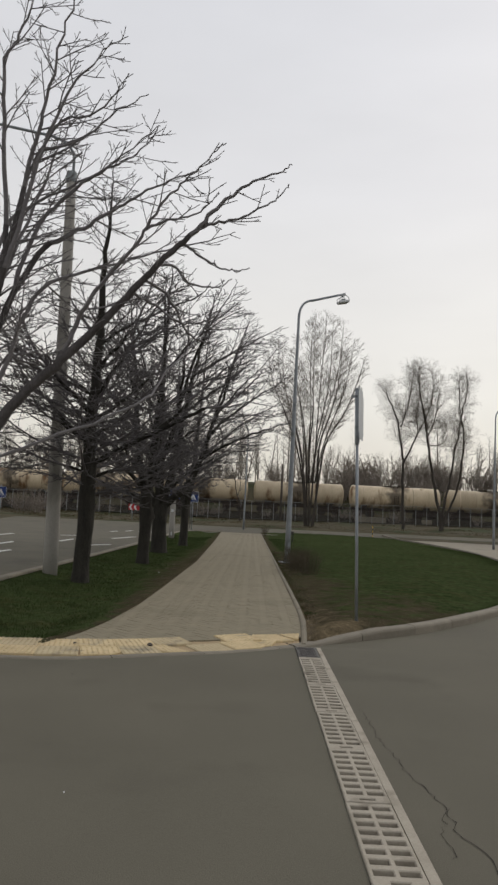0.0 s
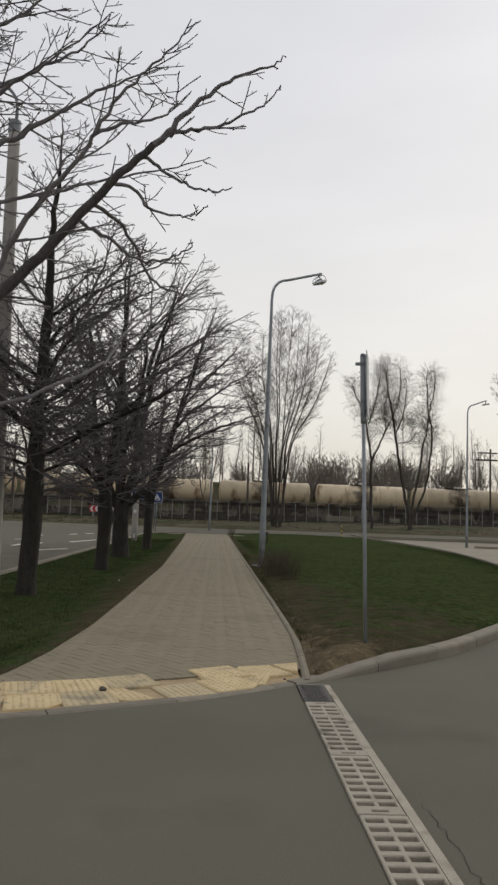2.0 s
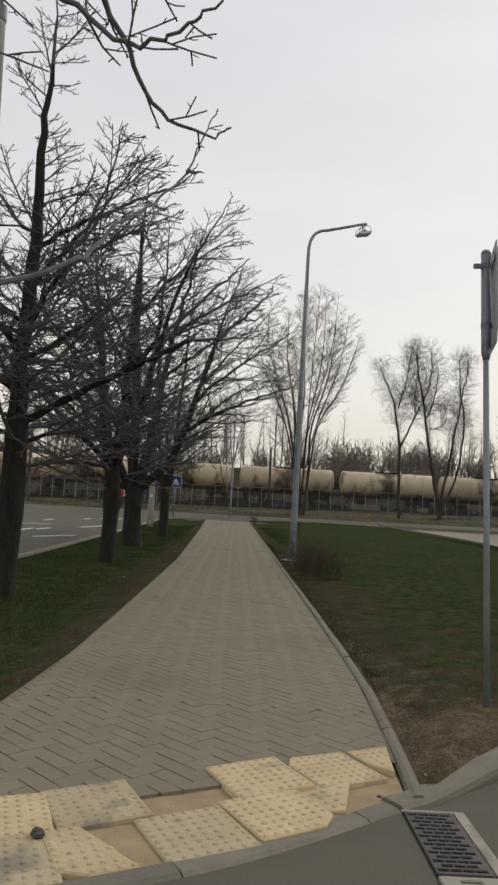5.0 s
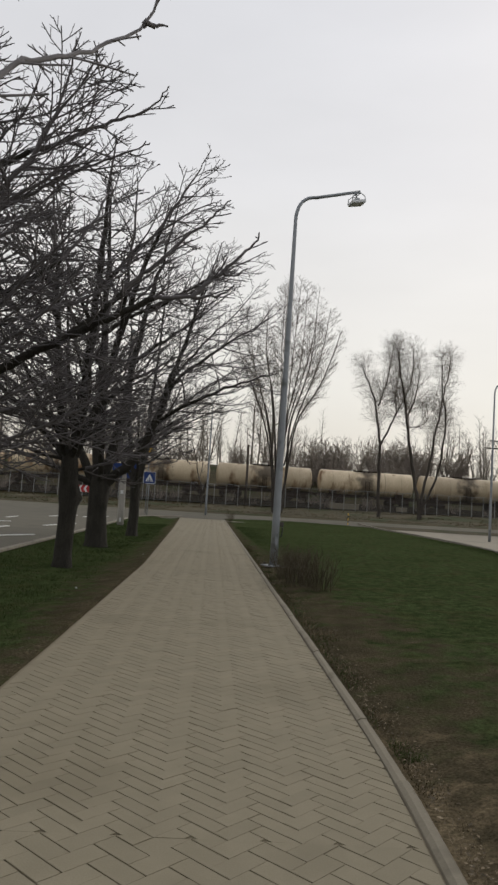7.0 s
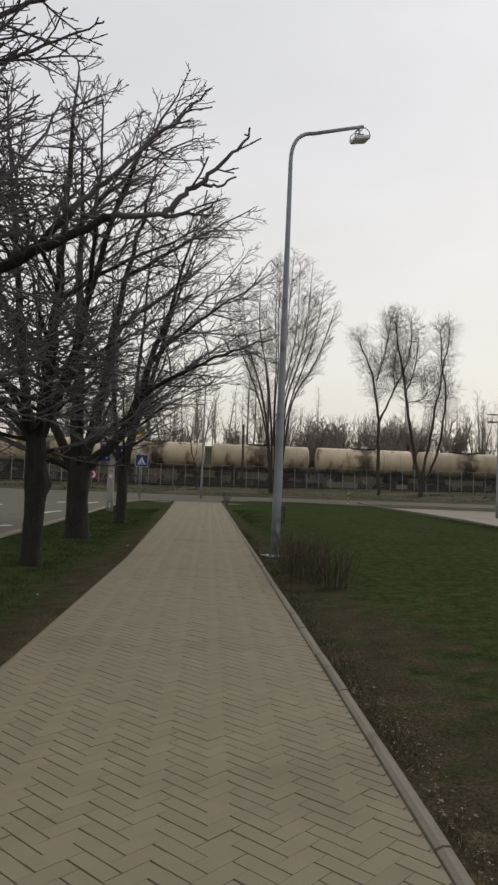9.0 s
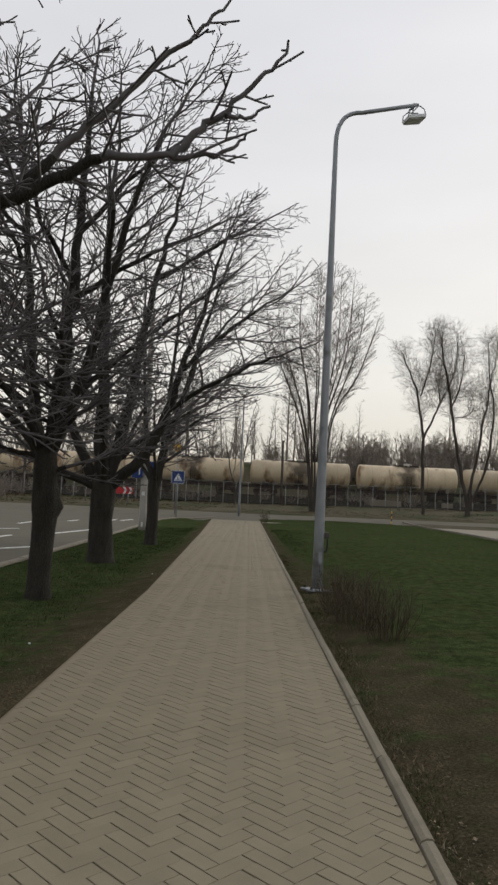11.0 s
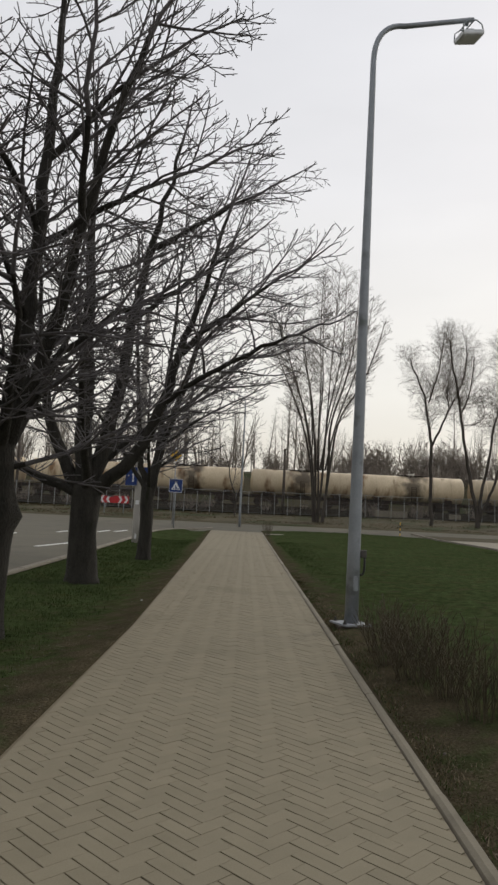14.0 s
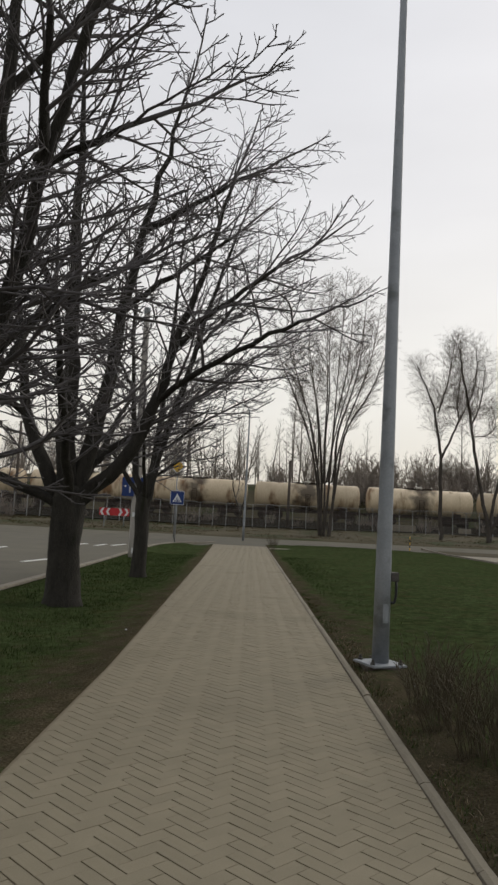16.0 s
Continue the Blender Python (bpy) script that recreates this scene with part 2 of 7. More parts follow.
CREAM = tank_material()
FRAME = surface("rusty_underframe", (0.022, 0.016, 0.013), (0.05, 0.036, 0.028), 2, 15, 0.9, 0.2)
FENCE_POST = surface("grey_fence_paint", (0.19, 0.195, 0.195), (0.29, 0.295, 0.29), 3, 30, 0.6, 0.0, metal=0.1)
TANK_CAP = surface("whitish_paint", (0.42, 0.39, 0.33), (0.60, 0.57, 0.50), 2, 20, 0.6, 0.1, stain=(0.14, 0.10, 0.07), stain_at=0.58, stain_scale=2)
FENCE_BAR = surface("dark_fence_bar", (0.06, 0.06, 0.06), (0.11, 0.11, 0.105), 3, 30, 0.7, 0.0)
# bank and ballast are coloured dark for the shade under the wagons
SHADED_BANK = surface("shaded_bank", (0.012, 0.011, 0.009), (0.034, 0.03, 0.024), 0.9, 12, 0.95, 0.8, 0.04, stain=(0.045, 0.04, 0.026), stain_at=0.6, stain_scale=0.5, spec=0.0)
BALLAST = surface("shade_darkened_ballast", (0.028, 0.023, 0.019), (0.06, 0.05, 0.041), 1.2, 9, 0.95, 0.9, 0.05, spec=0.1)
WOOD_POST = surface("weathered_post", (0.06, 0.05, 0.042), (0.12, 0.10, 0.085), 3, 30, 0.95, 0.3)
LENS = surface("lamp_lens", (0.55, 0.57, 0.60), (0.66, 0.68, 0.70), 4, 20, 0.2, 0.0)


def lawn_material():
    """Grass that thins to bare earth where the mesh's attribute 'bare' says so."""
    m = bpy.data.materials.new("lawn")
    m.use_nodes = True
    nt = m.node_tree
    nd, ln = nt.nodes, nt.links
    b = nd["Principled BSDF"]
    b.inputs["Roughness"].default_value, b.inputs["Specular IOR Level"].default_value = 1.0, 0.0
    tc = nd.new("ShaderNodeTexCoord")

    def nz(scale, detail=6):
        n = nd.new("ShaderNodeTexNoise")
        n.inputs["Scale"].default_value, n.inputs["Detail"].default_value = scale, detail
        ln.new(tc.outputs["Object"], n.inputs["Vector"])
        return n.outputs[0]

    def ramp(src, a, c, lo=0.35, hi=0.65):
        r = nd.new("ShaderNodeValToRGB")
        e = r.color_ramp.elements
        e[0].position, e[0].color, e[1].position, e[1].color = lo, (*a, 1), hi, (*c, 1)
        ln.new(src, r.inputs[0])
        return r.outputs[0]

    def blend(fac, a, c):
        x = nd.new("ShaderNodeMix")
        x.data_type = "RGBA"
        ln.new(fac, x.inputs[0])
        ln.new(a, x.inputs[6])
        ln.new(c, x.inputs[7])
        return x.outputs[2]

    green = blend(ramp(nz(0.5), (0, 0, 0), (1, 1, 1)), ramp(nz(38), (0.024, 0.034, 0.013), (0.052, 0.069, 0.028)), ramp(nz(30), (0.028, 0.040, 0.016), (0.062, 0.082, 0.034)))
    thatch = ramp(nz(22), (0.035, 0.035, 0.015), (0.075, 0.065, 0.032))
    patch = ramp(nz(2.2), (0, 0, 0), (0.55, 0.55, 0.55), 0.5, 0.72)
    green = blend(patch, green, thatch)
    tuft = nd.new("ShaderNodeMapRange")
    tuft.inputs[1].default_value, tuft.inputs[2].default_value = 0.35, 0.65
    tuft.inputs[3].default_value, tuft.inputs[4].default_value = 0.72, 1.22
    ln.new(nz(7, 5), tuft.inputs[0])
    shade = nd.new("ShaderNodeVectorMath")
    shade.operation = "SCALE"
    ln.new(green, shade.inputs[0])
    ln.new(tuft.outputs[0], shade.inputs[3])
    green = shade.outputs[0]
    earth = blend(ramp(nz(3), (0, 0, 0), (1, 1, 1)), ramp(nz(60), (0.028, 0.026, 0.016), (0.068, 0.058, 0.037)), ramp(nz(55), (0.040, 0.034, 0.021), (0.105, 0.086, 0.055)))
    at = nd.new("ShaderNodeAttribute")
    at.attribute_name = "bare"
    sm = nd.new("ShaderNodeMath")
    sm.operation = "MULTIPLY_ADD"
    sm.inputs[1].default_value = 2.6
    ln.new(nz(4, 9), sm.inputs[0])
    ln.new(at.outputs["Fac"], sm.inputs[2])
    mr = nd.new("ShaderNodeMapRange")
    mr.inputs[1].default_value, mr.inputs[2].default_value = 1.50, 2.15
    ln.new(sm.outputs[0], mr.inputs[0])
    ground = blend(mr.outputs[0], green, earth)
    # trodden sand with leaf crumbs in the corner by the slabs
    sand = blend(ramp(nz(9), (0, 0, 0), (1, 1, 1)), ramp(nz(70), (0.056, 0.046, 0.029), (0.135, 0.108, 0.068)), ramp(nz(50), (0.095, 0.076, 0.047), (0.225, 0.178, 0.112)))
    worn = nd.new("ShaderNodeAttribute")
    worn.attribute_name = "sandy"
    ws = nd.new("ShaderNodeMath")
    ws.operation = "MULTIPLY_ADD"
    ws.inputs[1].default_value = 1.9
    ln.new(nz(5.5, 9), ws.inputs[0])
    ln.new(worn.outputs["Fac"], ws.inputs[2])
    wr = nd.new("ShaderNodeMapRange")
    wr.inputs[1].default_value, wr.inputs[2].default_value = 1.22, 1.80
    ln.new(ws.outputs[0], wr.inputs[0])
    ln.new(blend(wr.outputs[0], ground, sand), b.inputs["Base Color"])
    bp = nd.new("ShaderNodeBump")
    bp.inputs["Strength"].default_value, bp.inputs["Distance"].default_value = 0.9, 0.03
    ln.new(nz(45), bp.inputs["Height"])
    ln.new(bp.outputs[0], b.inputs["Normal"])
    return m


LAWN = lawn_material()


# ---- mesh helpers ----
def mesh_from(name, verts, faces, mat, smooth=False):
    me = bpy.data.meshes.new(name)
    me.from_pydata([tuple(v) for v in verts], [], faces)
    me.materials.append(mat)
    if smooth:
        me.polygons.foreach_set("use_smooth", [True] * len(me.polygons))
    me.update()
    return me


def solid(name, verts, faces, mat, parent=None, label="", smooth=False):
    ob = new(name, mesh_from(name, verts, faces, mat, smooth))
    ob.parent = parent
    return tagged(ob, label)


def part(name, bm, mat, parent=None, label="", smooth=False):
    me = bpy.data.meshes.new(name)
    bm.normal_update()
    bm.to_mesh(me)
    bm.free()
    me.materials.append(mat)
    if smooth:
        me.polygons.foreach_set("use_smooth", [True] * len(me.polygons))
    ob = new(name, me)
    ob.parent = parent
    return tagged(ob, label)


def box(bm, x0, x1, y0, y1, z0, z1, bevel=0.0, m=None):
    r = bmesh.ops.create_cube(bm, size=1.0)
    vs = r["verts"]
    for v in vs:
        v.co = Vector(((x0 + x1) / 2 + v.co.x * (x1 - x0), (y0 + y1) / 2 + v.co.y * (y1 - y0), (z0 + z1) / 2 + v.co.z * (z1 - z0)))
        if m:
            v.co = m @ v.co
    if bevel:
        es = list({e for v in vs for e in v.link_edges})
        bmesh.ops.bevel(bm, geom=es, offset=bevel, segments=2, affect="EDGES", profile=0.6)
    return bm


def boxed(name, dims, mat, parent, label="", bevel=0.0, m=None):
    return part(name, box(bmesh.new(), *dims, bevel, m), mat, parent, label)


def tube(verts, faces, pts, radii, n=6, cap=True):
    """Appends a tube through pts to a vertex and a face list."""
    base = len(verts)
    k = len(pts)
    ref = None
    for i in range(k):
        d = pts[min(i + 1, k - 1)] - pts[max(i - 1, 0)]
        if d.length < 1e-9:
            d = Vector((0, 0, 1))
        d.normalize()
        if ref is None:
            ref = d.cross(Vector((0.31, 0.89, 0.33)))
            if ref.length < 0.05:
                ref = d.cross(Vector((1, 0, 0)))
        ref = (ref - d * ref.dot(d))
        ref.normalize()
        side = d.cross(ref)
        p, r = pts[i], radii[i]
        for j in range(n):
            a = 2 * math.pi * j / n
            c, s_ = math.cos(a) * r, math.sin(a) * r
            verts.append((p.x + ref.x * c + side.x * s_, p.y + ref.y * c + side.y * s_, p.z + ref.z * c + side.z * s_))
    for i in range(k - 1):
        a0, b0 = base + i * n, base + (i + 1) * n
        for j in range(n):
            q = (j + 1) % n
            faces.append((a0 + j, a0 + q, b0 + q, b0 + j))
    if cap:
        faces.append(tuple(base + j for j in reversed(range(n))))
        faces.append(tuple(base + (k - 1) * n + j for j in range(n)))


def pipe(name, pts, radii, mat, parent, label="", n=12, smooth=True):
    v, f = [], []
    pts = [Vector(p) for p in pts]
    if not isinstance(radii, (list, tuple)):
        radii = [radii] * len(pts)
    tube(v, f, pts, radii, n)
    return solid(name, v, f, mat, parent, label, smooth)


def empty(name, at, label, category, group="", rz=0.0):
    ob = new(name)
    ob.matrix_basis = pose(*at, 0, 0, rz)
    return tagged(ob, label, category, group)


def lerp_table(table, y):
    if y <= table[0][0]:
        return table[0][1]
    for (a, b), (c, d) in zip(table, table[1:]):
        if y <= c:
            return b + (d - b) * (y - a) / (c - a)
    return table[-1][1]


# ---- plan ----
LEFT_EDGE = [(8.64, -1.82), (9.375, -1.63), (10.3, -1.51), (12, -1.41), (14, -1.39), (16, -1.38), (22, -1.36), (40, -1.76), (58, -2.26)]
RIGHT_EDGE = [(9.36, 0.674), (9.69, 0.704), (10.42, 0.752), (11.6, 0.815), (14, 0.82), (22, 0.81), (40, 0.79), (58.5, 0.80)]
ROAD_EDGE = [(8.55, -3.35), (9.9, -4.0), (12.2, -4.25), (20, -4.3), (33, -4.48), (44, -4.75), (50, -4.95), (54, -4.9), (58, -4.1), (61, -2.4)]
KERB_LINE = [(9.239, 0.64), (9.375, 0.854), (9.584, 1.089), (9.845, 1.4), (10.148, 1.742), (10.472, 2.095), (10.859, 2.47), (11.569, 3.026), (12.301, 3.55), (13.032, 4.075), (14.7, 5.08), (17.4, 6.5), (21.3, 7.95), (26, 9.2), (32, 10.4), (40, 11.6), (50, 12.1), (60, 12.2), (64, 11.4)]
TERRAIN = [(-1000, 0), (60, 0), (66, 0.28), (71, 0.55), (78, 0.95), (84, 1.1), (91.5, 1.62), (93, 1.72), (101, 1.72), (103, 1.9), (109, 5.5), (116, 6.9), (140, 7.1), (900, 8.0)]


def left_x(y):
    return lerp_table(LEFT_EDGE, y)


def right_x(y):
    return lerp_table(RIGHT_EDGE, y)


def ground_z(x, y):
    return lerp_table(TERRAIN, y) + max(0.0, min(1.0, (y - 62) / 12)) * 0.014 * max(0.0, min(x, 25.0))


def sheet(name, xs, ys, mat, zfun, label="", category="", keep=None):
    verts = [(x, y, zfun(x, y)) for y in ys for x in xs]
    n = len(xs)
    faces = []
    for j in range(len(ys) - 1):
        for i in range(n - 1):
            if keep is None or keep((xs[i] + xs[i + 1]) / 2, (ys[j] + ys[j + 1]) / 2):
                faces.append((j * n + i, j * n + i + 1, (j + 1) * n + i + 1, (j + 1) * n + i))
    ob = solid(name, verts, faces, mat, None, label, True)
    return tagged(ob, "", category, "", "structure")


def span(a, b, n):
    return [a + (b - a) * i / n for i in range(n + 1)]


ROAD_X0, ROAD_X1, ROAD_Y1 = -21.0, 32.0, 66.6


gx = span(-700, -80, 10) + span(-70, ROAD_X0 - 0.3, 12) + [ROAD_X0 + 0.3] + span(ROAD_X0 + 4, ROAD_X1 - 4, 12) + [ROAD_X1 - 0.3, ROAD_X1 + 0.3] + span(40, 70, 8) + span(80, 700, 10)
gy = span(-300, -30, 6) + [-24.7, -24.3] + span(-15, 60, 12) + [64, ROAD_Y1 - 0.3, ROAD_Y1 + 0.3, 68.5, 70] + span(71, 106, 35) + span(112, 200, 8) + span(260, 900, 8)


def ground_sheet_z(x, y):
    inside = ROAD_X0 < x < ROAD_X1 and -24.5 < y < ROAD_Y1
    far = max(0.0, min(1.0, (y - 110) / 60))
    bump = noise.noise(Vector((x * 0.35, y * 0.35, 0.3))) * 0.07 + noise.noise(Vector((x * 0.07, y * 0.07, 4.3))) * (0.10 + far)
    return ground_z(x, y) + (-0.2 if inside else 0.03 + bump * (1 if y > 71 or x < ROAD_X0 - 1 or x > ROAD_X1 + 1 else 0.2))


sheet("ground", gx, gy, SOIL, ground_sheet_z, "rough verge of dry grass and bare earth", "ground")

DR_X0, DR_X1, DR_Y1 = 0.621, 0.888, 9.23
ax = span(ROAD_X0, -5.5, 8) + span(-5.4, -2.96, 28) + span(-2.9, DR_X0, 60) + [DR_X1] + span(2, 12, 8) + span(14, ROAD_X1, 8)
ay = span(-24.5, -1, 10) + span(0, 7, 7) + span(7.4, DR_Y1, 34) + span(9.29, 9.97, 12) + span(10.3, 60, 20) + span(62, ROAD_Y1, 8)


def road_z(x, y):
    """The asphalt's top; it lies deeper under the slabs and the paving."""
    under = y > lerp_table([(-3.255, 8.017), (-1.917, 8.017), (-1.436, 8.058), (-1.061, 8.226), (-0.58, 8.487), (-0.045, 8.769), (0.618, 9.291), (0.704, 9.354), (0.725, 99), (9.585, 99)], x) if y < 20 and x > -2.7 else False
    a, b = lerp_table(ROAD_EDGE, y) + 0.12, left_x(y)
    bed = 0.17 * max(0.0, min(1.0, (x - a) / 0.1, (b - x) / 0.1)) if 8.75 < y < 58 else 0.0
    return ground_z(x, y) - (0.07 if under else 0.012) - bed + 0.005 * noise.noise(Vector((x * 0.5, y * 0.5, 1)))



sheet("road", ax, ay, ASPHALT, road_z, "worn grey-brown asphalt with faint stains and cracks", "road",
      lambda x, y: not (DR_X0 < x < DR_X1 and y < DR_Y1))


def bare_amount(x, y, side):
    """How bare the lawn is: a trodden strip along the path, a sandy corner by the kerb."""
    wob = noise.noise(Vector((x * 0.9, y * 0.5, 2.0))) * 0.35
    if side > 0:
        d = x - right_x(y) - 0.08
        wide = lerp_table([(9.4, 2.0), (10.9, 1.7), (13.3, 1.15), (16, 0.8), (18, 0.7), (24, 0.45), (34, 0.25), (62, 0.15)], y)
    else:
        d = left_x(y) - x
        wide = lerp_table([(8, 0.10), (11, 0.14), (16, 0.46), (22, 0.55), (30, 0.38), (60, 0.2)], y)
    return max(0.0, min(1.0, 1.0 - d / max(wide, 0.05) * 0.5 + wob))


def lawn_dip(x, y):
    """The strip between the road and the paving lies in a shallow hollow."""
    a, b = lerp_table(ROAD_EDGE, y) + 0.12, left_x(y)
    u = (x - a) / max(0.3, b - a)
    return -0.13 * math.sin(math.pi * u) if 0 < u < 1 else 0.0


def sandy_amount(x, y):
    """Sand trodden off the corner by the drain and in a band along the edging."""
    corner = 1.3 - math.hypot((x - 1.0) / 0.85, (y - 9.9) / 0.8)
    band = math.exp(-max(0.0, x - right_x(y) - 0.08) / 0.32) * max(0.0, min(1.0, (13.2 - y) / 2.2))
    return max(0.0, min(1.0, max(corner, band)))


def lawn(name, x0f, x1f, ys, nx, side, label):
    verts, faces, bare, sandy = [], [], [], []
    for y in ys:
        a, b = x0f(y), x1f(y)
        for i in range(nx + 1):
            u = i / nx
            u = u ** 1.7 if side > 0 else 1 - (1 - u) ** 1.5
            x = a + (b - a) * u
            edge = min(1.0, min(x - a, b - x) / 0.25)
            swell = lawn_dip(x, y) if side < 0 else 0.10 * math.sin(math.pi * min(1, u * 1.0))
            z = ground_z(x, y) + (0.007 if side < 0 else 0.002) + max(edge, 0) * (0.02 + swell + 0.025 * noise.noise(Vector((x * 2.2, y * 2.2, 7))) + 0.012 * noise.noise(Vector((x * 7, y * 7, 1))))
            verts.append((x, y, z))
            bare.append(bare_amount(x, y, side))
            sandy.append(sandy_amount(x, y) if side > 0 else 0.0)
    n = nx + 1
    for j in range(len(ys) - 1):
        for i in range(nx):
            faces.append((j * n + i, j * n + i + 1, (j + 1) * n + i + 1, (j + 1) * n + i))
    # skirt down to the sheet below
    rim = [i for i in range(n)] + [j * n + n - 1 for j in range(1, len(ys))] + [(len(ys) - 1) * n + i for i in range(n - 2, -1, -1)] + [j * n for j in range(len(ys) - 2, 0, -1)]
    base = len(verts)
    for r in rim:
        verts.append((verts[r][0], verts[r][1], verts[r][2] - 0.16))
        bare.append(bare[r])
        sandy.append(sandy[r])
    for k in range(len(rim)):
        q = (k + 1) % len(rim)
        faces.append((rim[q], rim[k], base + k, base + q))
    ob = solid(name, verts, faces, LAWN, None, label, True)
    at = ob.data.attributes.new("bare", "FLOAT", "POINT")
    at.data.foreach_set("value", bare)
    ob.data.attributes.new("sandy", "FLOAT", "POINT").data.foreach_set("value", sandy)
    return tagged(ob, "", "lawn", "", "structure")


def steps(a, b, fine, coarse):
    out, y = [], a
    while y < b:
        out.append(y)
        y += fine + (coarse - fine) * (y - a) / (b - a)
    return out + [b]


lawn("lawn_1", lambda y: lerp_table(ROAD_EDGE, y) + 0.12, lambda y: left_x(y) - 0.025, steps(8.68, 58.0, 0.16, 0.6), 26, -1, "short dark green lawn strip, trodden bare along the paving")
lawn("lawn_2", lambda y: right_x(y) + 0.06, lambda y: max(lerp_table(KERB_LINE, y) - 0.10, right_x(y) + 0.1), steps(9.5, 61.0, 0.14, 0.7), 56, 1, "short dark green lawn with a bare sandy edge by the paving")


# ---- kerbs ----
def resample(pts, step):
    out = [Vector(pts[0])]
    left = step
    for a, b in zip(pts, pts[1:]):
        a, b = Vector(a), Vector(b)
        seg = (b - a).length
        at = left
        while at <= seg:
            out.append(a + (b - a) * (at / seg))
            at += step
        left = at - seg
    return out


def smooth_line(pts, rounds=2):
    pts = [Vector(p) for p in pts]
    for _ in range(rounds):
        q = [pts[0]]
        for a, b in zip(pts, pts[1:]):
            q += [a.lerp(b, 0.25), a.lerp(b, 0.75)]
        pts = q + [pts[-1]]
    return pts


def kerb_run(thing, line, width, height_at, stone, inner=1.0, drop=0.14, jitter=0.004, mat=None):
    """Kerb stones end to end along a line; the body lies on the line's left (inner=1) or right side."""
    pts = resample(smooth_line(line), 0.1)
    if (pts[-1] - Vector(line[-1])).length > 0.015:
        pts.append(Vector(line[-1]))
    per = max(2, round(stone / 0.1))
    rnd = random.Random(len(pts))
    for s in range(0, len(pts) - 1, per):
        seg = pts[s:s + per + 1]
        if len(seg) < 2:
            continue
        verts, faces = [], []
        lift, out = rnd.uniform(-jitter, jitter), rnd.uniform(-jitter, jitter)
        for i, p in enumerate(seg):
            d = (seg[min(i + 1, len(seg) - 1)] - seg[max(i - 1, 0)]).normalized()
            n = Vector((-d.y, d.x)) * inner
            q = p.copy()
            if i == 0:
                q = q + d * 0.004
            if i == len(seg) - 1:
                q = q - d * 0.004
            h = height_at(q.y) + lift
            z = ground_z(q.x, q.y)
            for off, zz in ((out, -drop), (out, h - 0.034), (out + 0.010, h - 0.012), (out + 0.032, h), (width - 0.012, h), (width, h - 0.012), (width, -drop)):
                verts.append((q.x + n.x * off, q.y + n.y * off, z + zz))
        k = 7
        for i in range(len(seg) - 1):
            for j in range(k - 1):
                a, b = i * k + j, (i + 1) * k + j
                faces.append((a, a + 1, b + 1, b) if inner > 0 else (a, b, b + 1, a + 1))
        faces.append(tuple(range(k)) if inner < 0 else tuple(reversed(range(k))))
        e = (len(seg) - 1) * k
        faces.append(tuple(e + j for j in (reversed(range(k)) if inner < 0 else range(k))))
        solid("kerb_stone", verts, faces, mat or KERB, thing)


def structure(name, label, category):
    return tagged(new(name), label, category, "", "structure")


kerb_a = structure("kerb_1", "worn concrete kerb curving round the lawn", "kerb")
kerb_run(kerb_a, [(x, y) for y, x in KERB_LINE], 0.15, lambda y: max(0.0, min(0.095, (y - 9.29) * 0.12)), 1.0)
kerb_b = structure("kerb_2", "concrete kerb along the lawn strip beside the road", "kerb")
kerb_run(kerb_b, [(x + 0.12, y) for y, x in reversed(ROAD_EDGE)], 0.14, lambda y: 0.06, 1.0, -1.0)
edging_a = structure("path_edging_1", "narrow concrete edging stones, slightly uneven", "edging")
kerb_run(edging_a, [(x + 0.008, y) for y, x in RIGHT_EDGE], 0.075, lambda y: 0.010, 1.0, -1.0, 0.12, 0.006, EDGING)
edging_b = structure("path_edging_2", "narrow concrete edging stones half covered by grass", "edging")
kerb_run(edging_b, [(x - 0.002, y) for y, x in LEFT_EDGE], 0.06, lambda y: -0.004, 1.0, 1.0, 0.12, 0.003, EDGING)

# ---- tactile strip at the crossing ----
# outer line of the strip, from the lawn to the drain; two rows of slabs lie behind it
STRIP = [(-2.827, 8.121), (-2.292, 8.069), (-1.864, 8.069), (-1.436, 8.142), (-1.061, 8.309), (-0.58, 8.56), (-0.045, 8.826), (0.64, 9.359), (1.239, 9.824)]
SLAB = 0.385
kerb_c = structure("kerb_3", "flush concrete kerb before the yellow slabs", "kerb")
kerb_run(kerb_c, [(x, y - 0.125) for x, y in STRIP[:-1]], 0.12, lambda y: 0.0, 0.95, 1.0, 0.14, 0.003)
strip_pts = resample(smooth_line(STRIP), 0.01)


def strip_point(s, off):
    """A point s metres along the strip's outer line, from its right end, and off metres behind it."""
    i = max(1, min(len(strip_pts) - 2, len(strip_pts) - 2 - int((s + 0.75) / 0.01)))
    d = (strip_pts[i + 1] - strip_pts[i - 1]).normalized()
    p = strip_pts[i] + Vector((-d.y, d.x)) * off
    return p, d


tactile = structure("tactile_paving", "broken yellow tactile slabs, some missing over bare sand", "tactile paving")
bed_v, bed_f = [], []
for i in range(34):
    for off in (-0.01, 0.25, 0.5, 0.77):
        p, d = strip_point(i * 0.11 - 0.70, off)
        p.x = min(p.x, 0.69 + 0.06 * (p.y - 9.58))
        bed_v.append((p.x, p.y, -0.016 + 0.010 * noise.noise(Vector((p.x * 9, p.y * 9, 0)))))
for i in range(33):
    for j in range(3):
        a = i * 4 + j
        bed_f.append((a, a + 1, a + 5, a + 4))
solid("sand_bed", bed_v, bed_f, SAND, tactile, "damp yellow sand bed", True)


